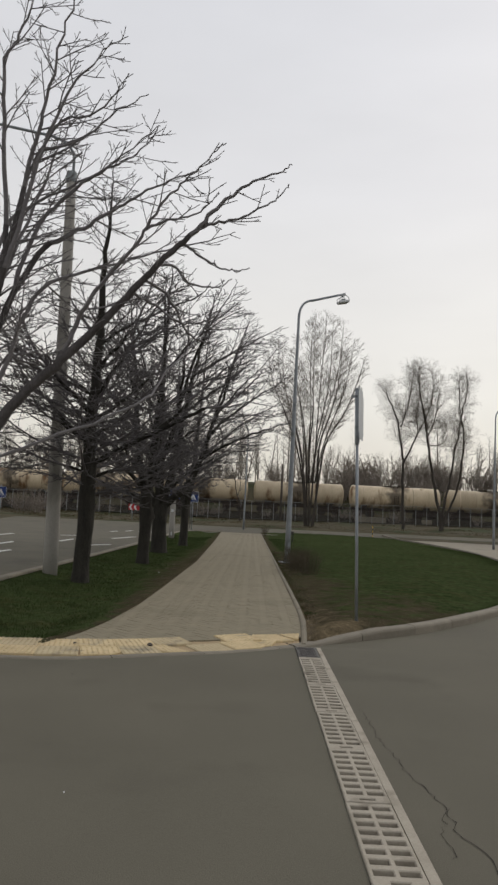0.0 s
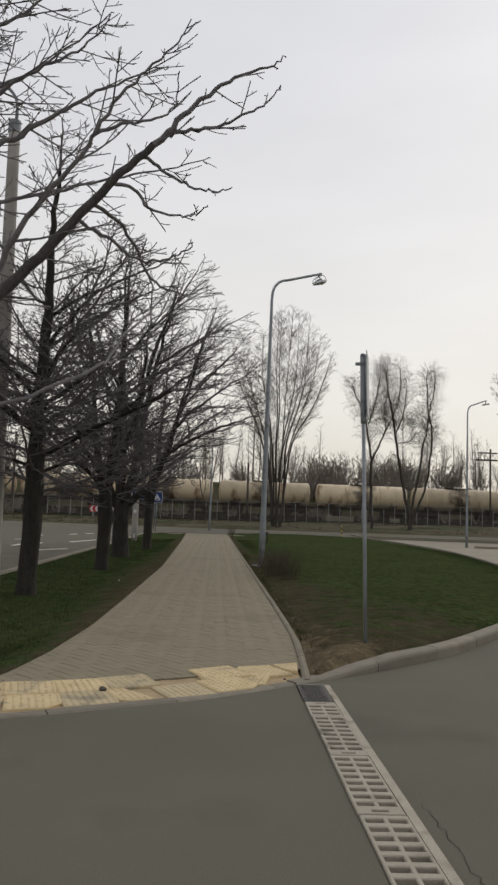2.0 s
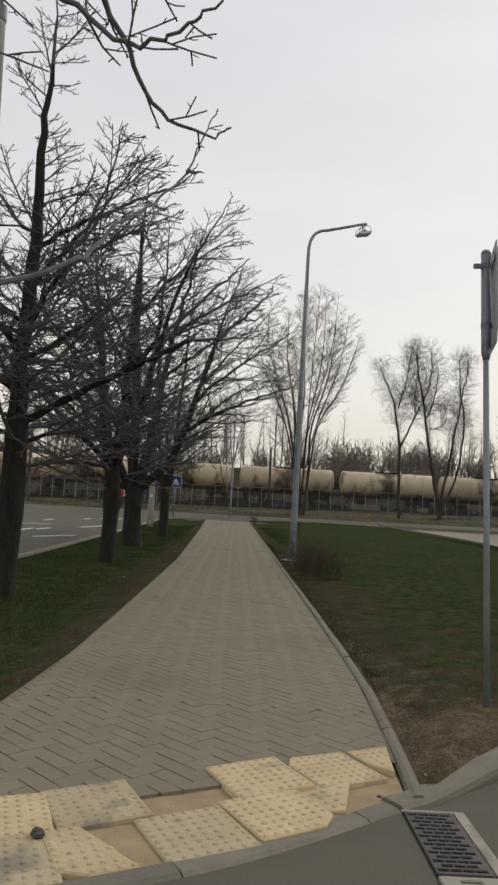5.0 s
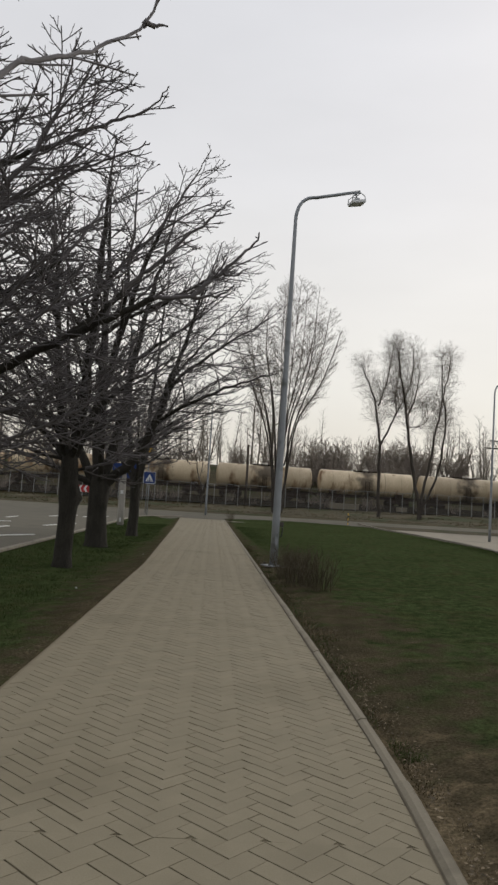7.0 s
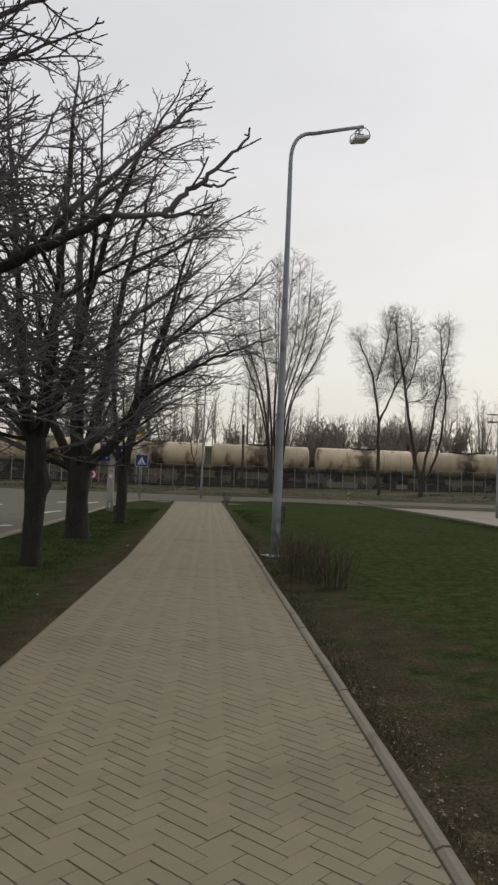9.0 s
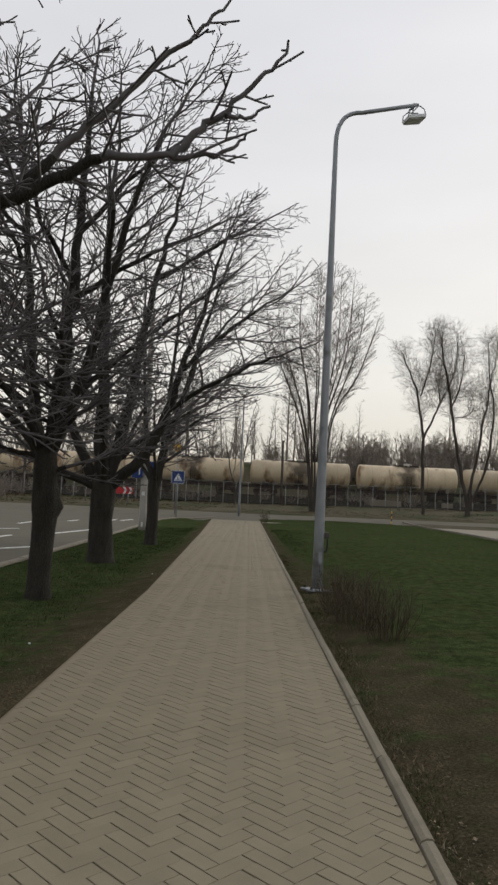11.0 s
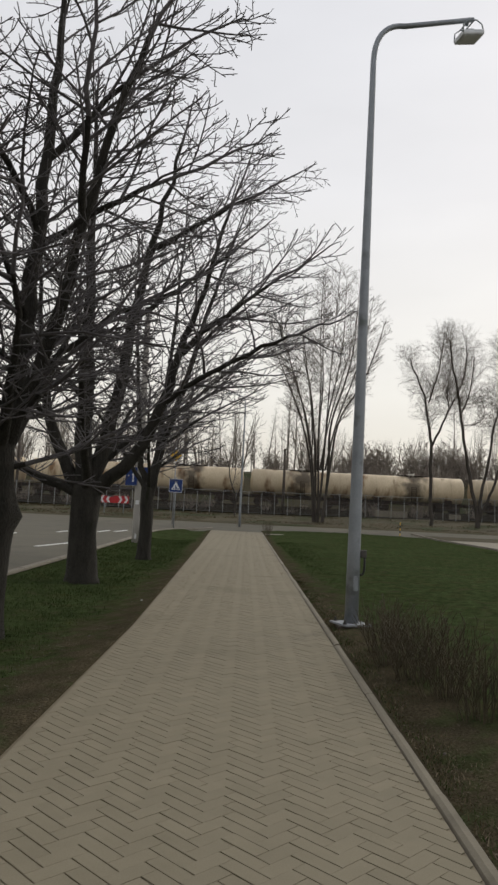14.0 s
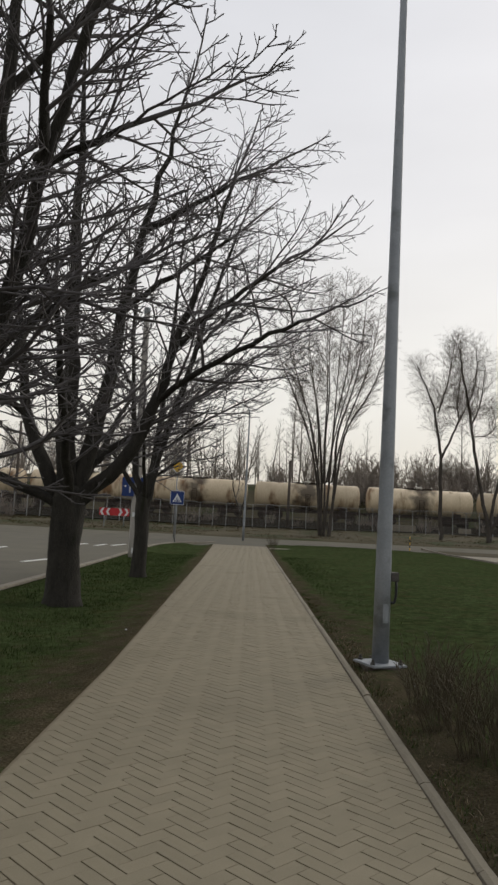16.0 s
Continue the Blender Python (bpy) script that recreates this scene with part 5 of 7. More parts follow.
tree.limb(0.24, 0.2, [(0.28, 0.0, 3.4), (0.41, -0.2, 3.71), (0.63, -0.2, 4.66), (0.76, -0.2, 5.3), (0.99, -0.2, 5.93), (1.19, -0.2, 6.17), (1.41, -0.2, 6.47)], 0.93)
tree.limb(0.12, 0.2, [(0.5, 0.1, 5.0), (0.74, 0.2, 5.76), (1.19, 0.2, 5.85), (1.46, 0.2, 6.17), (1.5, 0.2, 6.28)], 0.78)
tree.limb(0.12, 0.2, [(0.7, -0.1, 5.2), (1.11, 0.1, 5.48), (1.4, 0.1, 5.83), (1.8, 0.1, 6.07)], 0.78)
tree.limb(0.18, 0.2, [(0.1, 0.1, 3.2), (0.12, 0.4, 4.5), (0.49, 0.4, 4.86), (0.94, 0.4, 5.09), (1.44, 0.4, 5.42), (1.87, 0.4, 5.86)], 0.85)
tree.limb(0.20, 0.3, [(0.3, 0.0, 4.2), (0.27, -0.1, 5.56), (0.18, -0.1, 6.25), (0.32, -0.1, 6.53), (0.48, -0.1, 6.94), (0.53, -0.1, 7.49)], 0.93)
tree.limb(0.14, 0.2, [(0.1, 0.1, 2.4), (0.29, 0.3, 2.95), (0.51, 0.4, 3.09), (0.83, 0.5, 3.11), (1.15, 0.6, 3.27)], 0.78)
tree.limb(0.30, 0.3, [(0, 0, 1.7), (-0.1, 0.5, 3.0), (0.1, 0.9, 4.4), (0.4, 1.2, 5.6), (0.6, 1.3, 6.4)], 1.00)
tree.limb(0.30, 0.3, [(0, 0, 1.7), (-0.6, -0.3, 2.9), (-1.1, -0.6, 4.2), (-1.3, -0.7, 5.6)])
tree.limb(0.3, 0.3, [(0, 0, 1.7), (-0.7, 0.6, 2.8), (-1.5, 1.1, 3.7)])
tree.limb(0.13, 0.4, [(0.1, 0.05, 1.7), (0.9, 0.5, 2.15), (1.5, 0.9, 2.5), (1.81, 1.2, 2.73), (1.89, 1.5, 2.95), (1.98, 1.8, 3.25), (2.12, 2.1, 3.48), (2.23, 2.4, 3.77), (2.37, 2.68, 4.07), (2.45, 2.8, 4.39), (2.53, 2.85, 4.63), (2.57, 2.9, 4.76)], 0.45)
tree.limb(0.12, 0.9, [(2.37, 2.68, 4.07), (2.43, 2.67, 4.06), (2.5, 2.66, 4.06)], 0.2)
tree.stand((-3.09, 9.2, -0.06), ROW + ", limbs reaching over the crossing", bark=BARK_GLARE, twig=TWIG_GLARE)
tree = StreetTree(12, 2.3, 0.155, 0.15, size=0.86, gap=0.60)
tree.limb(0.85, 0.12, [(0.0, 0, 2.2), (-0.05, 0.05, 3.6), (0.0, 0.1, 5.0), (-0.04, 0.15, 6.2), (0.03, 0.15, 7.2), (0.0, 0.15, 8.3)])
tree.limb(0.34, 0.30, [(0.1, 0.0, 2.3), (0.7, -0.15, 2.62), (1.2, -0.28, 2.88), (1.66, -0.35, 3.1), (1.92, -0.35, 3.25), (2.18, -0.35, 3.42), (2.38, -0.3, 3.45), (2.61, -0.25, 3.49), (2.78, -0.2, 3.51), (2.97, -0.15, 3.6), (3.03, -0.15, 3.69)], 0.5)
tree.limb(0.16, 0.2, [(2.58, -0.22, 3.52), (2.74, -0.22, 3.67), (2.9, -0.22, 3.77), (3.07, -0.22, 3.98), (3.24, -0.22, 4.13), (3.26, -0.22, 4.25)], 0.3)
tree.limb(0.08, 0.4, [(2.9, -0.22, 3.77), (2.95, -0.22, 3.74), (3.07, -0.19, 3.8), (3.17, -0.16, 3.87)], 0.2)
tree.limb(0.24, 0.25, [(1.2, -0.2, 2.9), (1.5, -0.1, 3.15), (1.77, -0.05, 3.46), (1.96, -0.05, 3.71), (2.2, -0.05, 3.88), (2.44, -0.05, 4.18), (2.68, -0.05, 4.37), (2.81, -0.05, 4.52), (2.93, -0.05, 4.65)], 0.45)
tree.limb(0.22, 0.2, [(0.0, 0.1, 4.6), (0.4, 0.35, 5.08), (0.97, 0.35, 5.35), (1.38, 0.35, 5.58), (1.73, 0.35, 5.71), (1.96, 0.35, 5.85), (2.13, 0.35, 6.12)], 0.55)
tree.limb(0.20, 0.2, [(0.0, 0.1, 4.1), (0.45, 0.35, 4.57), (0.84, 0.35, 4.82), (1.18, 0.35, 5.03), (1.61, 0.35, 5.23), (1.96, 0.35, 5.42)], 0.6)
tree.limb(0.24, 0.15, [(0.0, 0, 2.8), (-0.9, -0.3, 3.2), (-1.9, -0.5, 3.8)])
tree.limb(0.24, 0.15, [(0.0, 0, 3.4), (-0.9, 0.6, 3.9), (-1.8, 0.9, 4.5)])
tree.limb(0.26, 0.2, [(0.0, 0, 3.4), (0.5, -0.4, 4.2), (1.0, -0.6, 4.9), (1.5, -0.7, 5.7)])
tree.limb(0.28, 0.2, [(0.0, 0, 3.0), (0.7, 0.9, 3.9), (1.1, 1.5, 4.7), (1.3, 1.9, 5.5)])
tree.limb(0.24, 0.2, [(0.0, 0, 4.2), (0.6, 0.3, 5.0), (0.9, 0.4, 5.8), (1.0, 0.5, 6.7)])
tree.limb(0.32, 0.2, [(0.0, 0, 2.6), (-0.8, 0.4, 3.3), (-1.8, 0.8, 4.2), (-2.4, 0.9, 5.4)])
tree.limb(0.28, 0.2, [(0.0, 0, 3.2), (-0.8, -0.6, 4.0), (-1.5, -1.0, 5.2)])
tree.limb(0.22, 0.2, [(0.0, 0, 2.4), (0.1, -1.0, 2.8), (0.2, -1.9, 3.4)])
tree.limb(0.22, 0.2, [(0.0, 0, 2.6), (-0.2, 1.0, 3.2), (-0.3, 2.0, 4.0)])
tree.limb(0.20, 0.2, [(0.0, 0, 2.0), (0.9, 0.5, 2.3), (1.7, 0.8, 2.7)])
tree.limb(0.20, 0.2, [(0.0, 0, 2.8), (0.8, -0.5, 3.3), (1.5, -0.9, 3.9)])
tree.limb(0.20, 0.2, [(0.0, 0, 3.6), (-0.9, 0.2, 4.2), (-1.7, 0.3, 5.0)])
tree.limb(0.18, 0.2, [(0.0, 0, 3.8), (0.3, 0.9, 4.4), (0.5, 1.6, 5.2)])
tree.limb(0.20, 0.2, [(0.0, 0, 2.1), (-0.9, -0.3, 2.3), (-1.8, -0.5, 2.8)])
tree.limb(0.20, 0.2, [(0.0, 0, 4.8), (-0.6, 0.4, 5.4), (-1.1, 0.6, 6.2)])
tree.whorl(13, 1.65, 0.17, 1.9, 0.9)
tree.stand((-3.10, 15.55, -0.10), ROW + " with a straight leading stem")
tree = StreetTree(13, 2.05, 0.158, 0.16, lean=(-0.03, 0), burl=1.30, size=0.98, gap=0.74)
tree.limb(0.75, 0.12, [(0.0, 0, 1.85), (0.10, 0.05, 3.0), (0.16, 0.1, 4.4), (0.22, 0.1, 5.9), (0.25, 0.1, 7.2), (0.3, 0.1, 8.4)])
tree.limb(0.62, 0.15, [(0.0, 0, 1.75), (-0.35, 0.1, 2.9), (-0.5, 0.2, 4.6), (-0.7, 0.2, 6.2), (-0.9, 0.2, 7.8)])
tree.limb(0.55, 0.2, [(0.0, 0, 1.9), (0.45, -0.2, 3.0), (0.75, -0.4, 4.2), (1.1, -0.6, 5.6), (1.6, -0.7, 6.6), (2.1, -0.8, 7.5)])
tree.limb(0.28, 0.15, [(0.15, 0.1, 4.2), (0.9, 0.3, 4.9), (1.8, 0.4, 5.3), (2.7, 0.5, 5.9)])
tree.limb(0.26, 0.15, [(0.2, 0.1, 5.2), (0.9, 0.2, 6.2), (1.6, 0.3, 6.8), (2.4, 0.4, 7.3)])
tree.limb(0.30, 0.2, [(0.05, 0, 2.6), (0.7, 0.5, 3.4), (1.4, 0.9, 4.0), (2.2, 1.1, 4.5)])
tree.limb(0.45, 0.2, [(0.0, 0, 1.9), (-0.9, 0.3, 2.7), (-2.0, 0.5, 3.7), (-2.8, 0.6, 5.0)])
tree.limb(0.40, 0.2, [(0.0, 0, 1.9), (-0.5, -0.9, 3.0), (-0.9, -1.9, 4.3)])
tree.limb(0.36, 0.2, [(0.0, 0, 1.9), (0.4, -1.0, 3.0), (0.6, -1.9, 4.2)])
tree.limb(0.40, 0.2, [(0.0, 0, 1.9), (0.2, 1.2, 3.2), (0.3, 2.2, 4.6)])
tree.limb(0.22, 0.1, [(0.0, 0, 1.9), (-1.0, -0.4, 2.2), (-2.0, -0.6, 2.7)])
tree.limb(0.26, 0.1, [(-0.45, 0.2, 4.0), (-1.2, 0.3, 4.7), (-2.0, 0.4, 5.1), (-2.9, 0.5, 5.7)])
tree.limb(0.26, 0.1, [(-0.1, 0.1, 2.9), (-1.0, 0.8, 3.5), (-1.9, 1.2, 4.2)])
tree.limb(0.26, 0.1, [(-0.3, 0, 2.6), (-1.1, -0.6, 3.3), (-2.1, -0.9, 3.9)])
tree.limb(0.22, 0.1, [(0.0, 0, 2.2), (0.7, -0.5, 2.7), (1.3, -0.8, 3.2)])
tree.limb(0.24, 0.1, [(-0.6, 0.2, 5.2), (-1.4, 0.3, 6.0), (-2.1, 0.3, 7.0)])
tree.limb(0.26, 0.1, [(0.75, -0.4, 4.2), (0.9, -1.0, 5.0), (1.0, -1.4, 6.0), (1.0, -1.6, 6.8)])
tree.limb(0.24, 0.1, [(0.16, 0.1, 4.4), (-0.2, -0.7, 5.2), (-0.4, -1.1, 6.2), (-0.4, -1.3, 7.0)])
tree.limb(0.24, 0.1, [(0.1, 0.0, 3.4), (0.0, -0.9, 4.2), (-0.2, -1.6, 5.2)])
tree.limb(0.24, 0.1, [(-0.5, 0.2, 4.6), (-0.8, -0.6, 5.4), (-1.0, -1.1, 6.4)])
tree.whorl(9, 1.75, 0.17, 1.8, 0.8)
tree.stand((-2.78, 21.3, -0.10), ROW + ", a burl on its trunk")
tree = StreetTree(14, 1.75, 0.27, 0.25, size=1.2, gap=1.0, tip=0.0062)
tree.limb(0.55, 0.2, [(-0.05, 0, 1.5), (-0.7, 0.0, 2.6), (-1.0, 0.1, 3.9), (-1.15, 0.2, 5.2), (-1.4, 0.3, 7.0)])
tree.limb(0.72, 0.15, [(-0.03, 0, 1.5), (-0.12, -0.1, 3.3), (-0.12, -0.15, 4.8), (-0.2, -0.2, 6.4), (-0.25, -0.2, 8.2), (-0.3, -0.2, 9.8)])
tree.limb(0.62, 0.15, [(0.05, 0, 1.6), (0.42, 0.2, 3.3), (0.55, 0.3, 4.7), (0.8, 0.4, 6.3), (1.2, 0.4, 8.0), (1.5, 0.4, 9.6)])
tree.limb(0.55, 0.2, [(0.1, 0, 1.6), (0.97, -0.2, 2.4), (1.36, -0.3, 3.3), (1.55, -0.35, 4.15), (1.9, -0.4, 5.2), (2.3, -0.5, 6.6), (2.8, -0.5, 8.2)])
tree.limb(0.22, 0.1, [(1.36, -0.3, 3.3), (2.2, -1.0, 3.8), (3.2, -1.8, 4.15), (3.9, -2.2, 4.35), (4.4, -2.4, 4.5)])
tree.limb(0.22, 0.1, [(1.55, -0.3, 4.2), (2.5, -0.4, 5.1), (3.5, -0.4, 5.8), (4.4, -0.5, 6.4)])
tree.limb(0.22, 0.1, [(0.85, 0.4, 6.4), (2.0, 0.5, 7.2), (3.0, 0.6, 7.8), (4.0, 0.6, 8.4)])
tree.limb(0.24, 0.1, [(0.6, 0.3, 4.9), (1.5, 0.6, 5.8), (2.4, 0.9, 6.6), (3.2, 1.0, 7.4)])
tree.limb(0.38, 0.15, [(0.0, 0, 1.55), (-1.2, -0.2, 2.0), (-2.5, -0.3, 2.5), (-3.6, -0.4, 3.6)])
tree.limb(0.38, 0.15, [(0.0, 0, 1.6), (0.3, 1.3, 2.8), (0.5, 2.6, 4.2)])
tree.limb(0.38, 0.15, [(0.0, 0, 1.6), (0.2, -1.3, 2.7), (0.3, -2.6, 3.8), (0.4, -3.2, 5.0)])
tree.limb(0.26, 0.1, [(-0.8, 0.0, 3.0), (-1.8, -0.5, 3.6), (-2.9, -0.8, 4.4)])
tree.limb(0.26, 0.1, [(-0.12, -0.1, 3.2), (-0.9, 0.9, 4.0), (-1.9, 1.5, 4.9)])
tree.limb(0.30, 0.1, [(-1.05, 0.2, 4.4), (-2.2, 0.3, 5.6), (-3.2, 0.3, 6.9)])
tree.limb(0.26, 0.1, [(-0.15, -0.1, 4.6), (-0.9, -0.8, 5.8), (-1.5, -1.2, 7.2)])
tree.limb(0.26, 0.1, [(0.0, 0, 2.0), (0.9, 0.6, 2.9), (1.8, 1.0, 3.5), (2.8, 1.3, 4.2)])
tree.stand((-3.10, 26.9, -0.10), ROW + ", thick trunk forking low")
tree = StreetTree(15, 1.9, 0.18, 0.165, size=1.25, gap=0.92, tip=0.0068)
tree.limb(0.6, 0.15, [(0.0, 0, 1.7), (-0.3, 0.1, 2.9), (-0.45, 0.2, 4.6), (-0.6, 0.2, 6.8), (-0.7, 0.2, 9.2)])
tree.limb(0.75, 0.15, [(0.05, 0, 1.7), (0.35, 0.0, 3.2), (0.85, 0.0, 4.8), (1.3, 0.0, 6.6), (1.9, 0.0, 8.6), (2.4, 0.0, 10.2)])
tree.limb(0.6, 0.15, [(0.05, 0, 1.7), (0.25, 0.2, 3.6), (0.36, 0.3, 5.7), (0.5, 0.3, 8.0), (0.6, 0.3, 10.6)])
tree.limb(0.28, 0.1, [(0.55, 0.0, 3.8), (1.6, 0.1, 4.9), (2.8, 0.2, 5.8), (3.9, 0.3, 6.5)])
tree.limb(0.28, 0.1, [(1.1, 0.0, 5.8), (2.1, -0.1, 7.0), (3.1, -0.2, 8.0), (3.8, -0.3, 9.0)])
tree.limb(0.24, 0.1, [(0.3, 0.0, 3.0), (1.3, -0.3, 3.8), (2.3, -0.5, 4.3), (3.2, -0.6, 4.8)])
tree.limb(0.4, 0.15, [(0.0, 0, 1.8), (-1.0, 0.2, 3.2), (-2.2, 0.3, 4.8), (-3.0, 0.3, 6.4)])
tree.limb(0.36, 0.15, [(0.0, 0, 1.8), (0.1, -1.2, 3.2), (0.2, -2.4, 4.8)])
tree.limb(0.36, 0.15, [(0.0, 0, 1.8), (0.1, 1.2, 3.4), (0.2, 2.4, 5.2)])
tree.limb(0.26, 0.1, [(0.0, 0, 2.2), (0.8, 0.6, 3.0), (1.8, 1.0, 3.6)])
tree.limb(0.26, 0.1, [(-0.45, 0.2, 4.6), (-1.3, 0.3, 6.0), (-2.2, 0.3, 7.6)])
tree.stand((-2.82, 33.0, -0.10), ROW + ", limbs spreading wide")


HAZY_TWIGS = [(0.8, 0.05, 0.03, 5.0, 2.7, 50, 0.36), (0.5, 0.12, 0.05, 5.6, 1.25, 48, 0.06), (0.35, 0.13, 0.0, 5.0, 0.7, 42, 0.1), (0.35, 0.12, -0.06, 0, 0, 0, 0)]


def guided_tree(seed, at, limbs, spec, label, thin=0.0058):
    rnd = random.Random(seed)
    w = Wood()
    w.thin = thin
    for bends, depth, r0, r1, first in limbs:
        guided(w, rnd, bends, depth, r0 * 0.78, r1, spec, first)
    return tree_object("tree", w, at, label, BARK_FAR, TWIG_FAR, "trees by the far road")


def vase_tree(seed, at, height, label):
    """Steep stems from one stool that fan into an upright egg of fine shoots."""
    rnd = random.Random(seed)
    w = Wood()
    k = height / 19.0
    spec = [
        (0.27, 2.3 * k, 46, 0.25, 0.08, 0.06, 0.009),
        (0.20, 1.25 * k, 44, 0.2, 0.08, 0.08, 0.0072),
        (0.22, 0.70 * k, 40, 0.1, 0.08, 0.08, 0.0058)]
    for i in range(13):
        # spread evenly across the fan, nearer and farther by turns
        u = (i - 6) / 6.0
        c = u + rnd.uniform(-0.06, 0.06)
        s = (1, -1)[i % 2] * math.sqrt(max(0.0, 1.02 - u * u)) * rnd.uniform(0.35, 0.9)
        out = math.hypot(c, s)
        top = 18.6 - 3.6 * out ** 2 + rnd.uniform(-0.5, 0.5)
        bends = [(c * 0.3, s * 0.3, -0.2), (c * 0.55, s * 0.5, 3.6), (c * 1.1, s * 0.9, rnd.uniform(6.2, 7.4)), (c * 2.4, s * 2.0, 9.6), (c * 3.5, s * 3.0, 12.4), (c * 3.85, s * 3.3, max(top, 14.2))]
        if i % 2:
            # every other stem forks off its neighbour
            bends[:2] = [fork]
        else:
            fork = (c * 0.55, s * 0.5, 3.6)
        pts = smooth_bends([(Vector(b) + Vector((rnd.gauss(0, 0.12), rnd.gauss(0, 0.12), 0))) * k for b in bends])
        n = len(pts) - 1
        girth = rnd.uniform(0.05, 0.07) if i % 2 else rnd.uniform(0.08, 0.12)
        rad = [max(0.016, girth * (1 - m / n) ** 0.9 + 0.012) for m in range(n + 1)]
        wood_tube(w, pts, rad, 0.045)
        shoots(w, rnd, pts, rad, 0.46, 0, spec, 0.010)
    return tree_object("tree", w, at, label, BARK_FAR, TWIG_FAR, "trees by the far road")


vase_tree(21, (5.45, 71.0, ground_z(5.5, 71)), 22.0, "tall multi-stemmed leafless tree beyond the far road")
guided_tree(22, (14.55, 72.0, ground_z(14.3, 72)), [
    ([(0.1, -0.2), (0.0, 3.5), (0.05, 6.6), (-0.25, 8.0), (-0.45, 10.3), (-1.2, 12.0), (-1.9, 13.9)], 0.6, 0.21, 0.03, 0.45),
    ([(-0.35, 10.0), (0.1, 11.5), (0.5, 13.5), (0.6, 15.4)], -0.8, 0.09, 0.02, 0.1),
    ([(0.05, 6.5), (0.9, 8.3), (1.4, 9.6), (2.3, 11.2), (2.9, 13.6), (2.8, 15.6)], 0.7, 0.13, 0.02, 0.3),
    ([(1.35, 9.4), (1.1, 11.0), (1.4, 13.2), (1.2, 15.6)], -0.5, 0.07, 0.02, 0.1)], HAZY_TWIGS, "tall leafless tree with a crooked fork beyond the far road")
guided_tree(23, (18.2, 71.5, ground_z(17.9, 71.5)), [
    ([(0.0, -0.2), (0.05, 0.8), (-0.5, 3.2), (-1.1, 5.9), (-1.5, 9.0), (-2.0, 11.4), (-2.4, 13.2), (-2.7, 15.0)], -0.6, 0.24, 0.03, 0.5),
    ([(-1.5, 9.0), (-0.9, 10.4), (-0.5, 11.8), (-0.3, 14.0)], 0.6, 0.10, 0.02, 0.2),
    ([(0.05, -0.2), (0.15, 1.2), (0.3, 2.6), (0.8, 4.7), (1.3, 8.1), (1.7, 9.2), (1.9, 11.4), (2.5, 13.6), (2.6, 15.2)], 0.9, 0.20, 0.02, 0.45),
    ([(0.1, 0.6), (0.6, 1.9), (1.5, 3.9), (1.85, 7.3), (1.9, 9.5), (1.3, 12.2), (1.2, 14.6)], -1.0, 0.17, 0.02, 0.45),
    ([(-1.35, 8.2), (0.0, 8.4), (0.6, 9.2), (0.3, 10.4)], 0.4, 0.06, 0.02, 0.2)], HAZY_TWIGS, "leafless tree forking low into wavy limbs beyond the far road")
vase_tree(24, (30.3, 70.5, ground_z(25, 70.5)), 19.5, "tall multi-stemmed leafless tree beyond the pale drive")
guided_tree(25, (-1.2, 75.0, ground_z(-1.2, 75)), [
    ([(0, -0.2), (0.1, 1.5), (-0.5, 3.0), (-0.7, 4.5), (-1.3, 6.0)], 0.4, 0.10, 0.015, 0.3),
    ([(0.05, 1.2), (0.5, 2.6), (0.4, 4.2), (1.2, 5.8)], -0.5, 0.08, 0.015, 0.3),
    ([(-0.3, 2.4), (0.0, 3.8), (-0.2, 6.4)], 0.2, 0.05, 0.015, 0.2)], [(0.4, 0.1, 0.03, 3.0, 1.1, 46, 0.3), (0.25, 0.14, 0.05, 3.6, 0.6, 44, 0.1), (0.2, 0.14, 0.0, 3.2, 0.4, 42, 0.1), (0.2, 0.1, 0, 0, 0, 0, 0)], "small crooked leafless tree by the fence", 0.006)


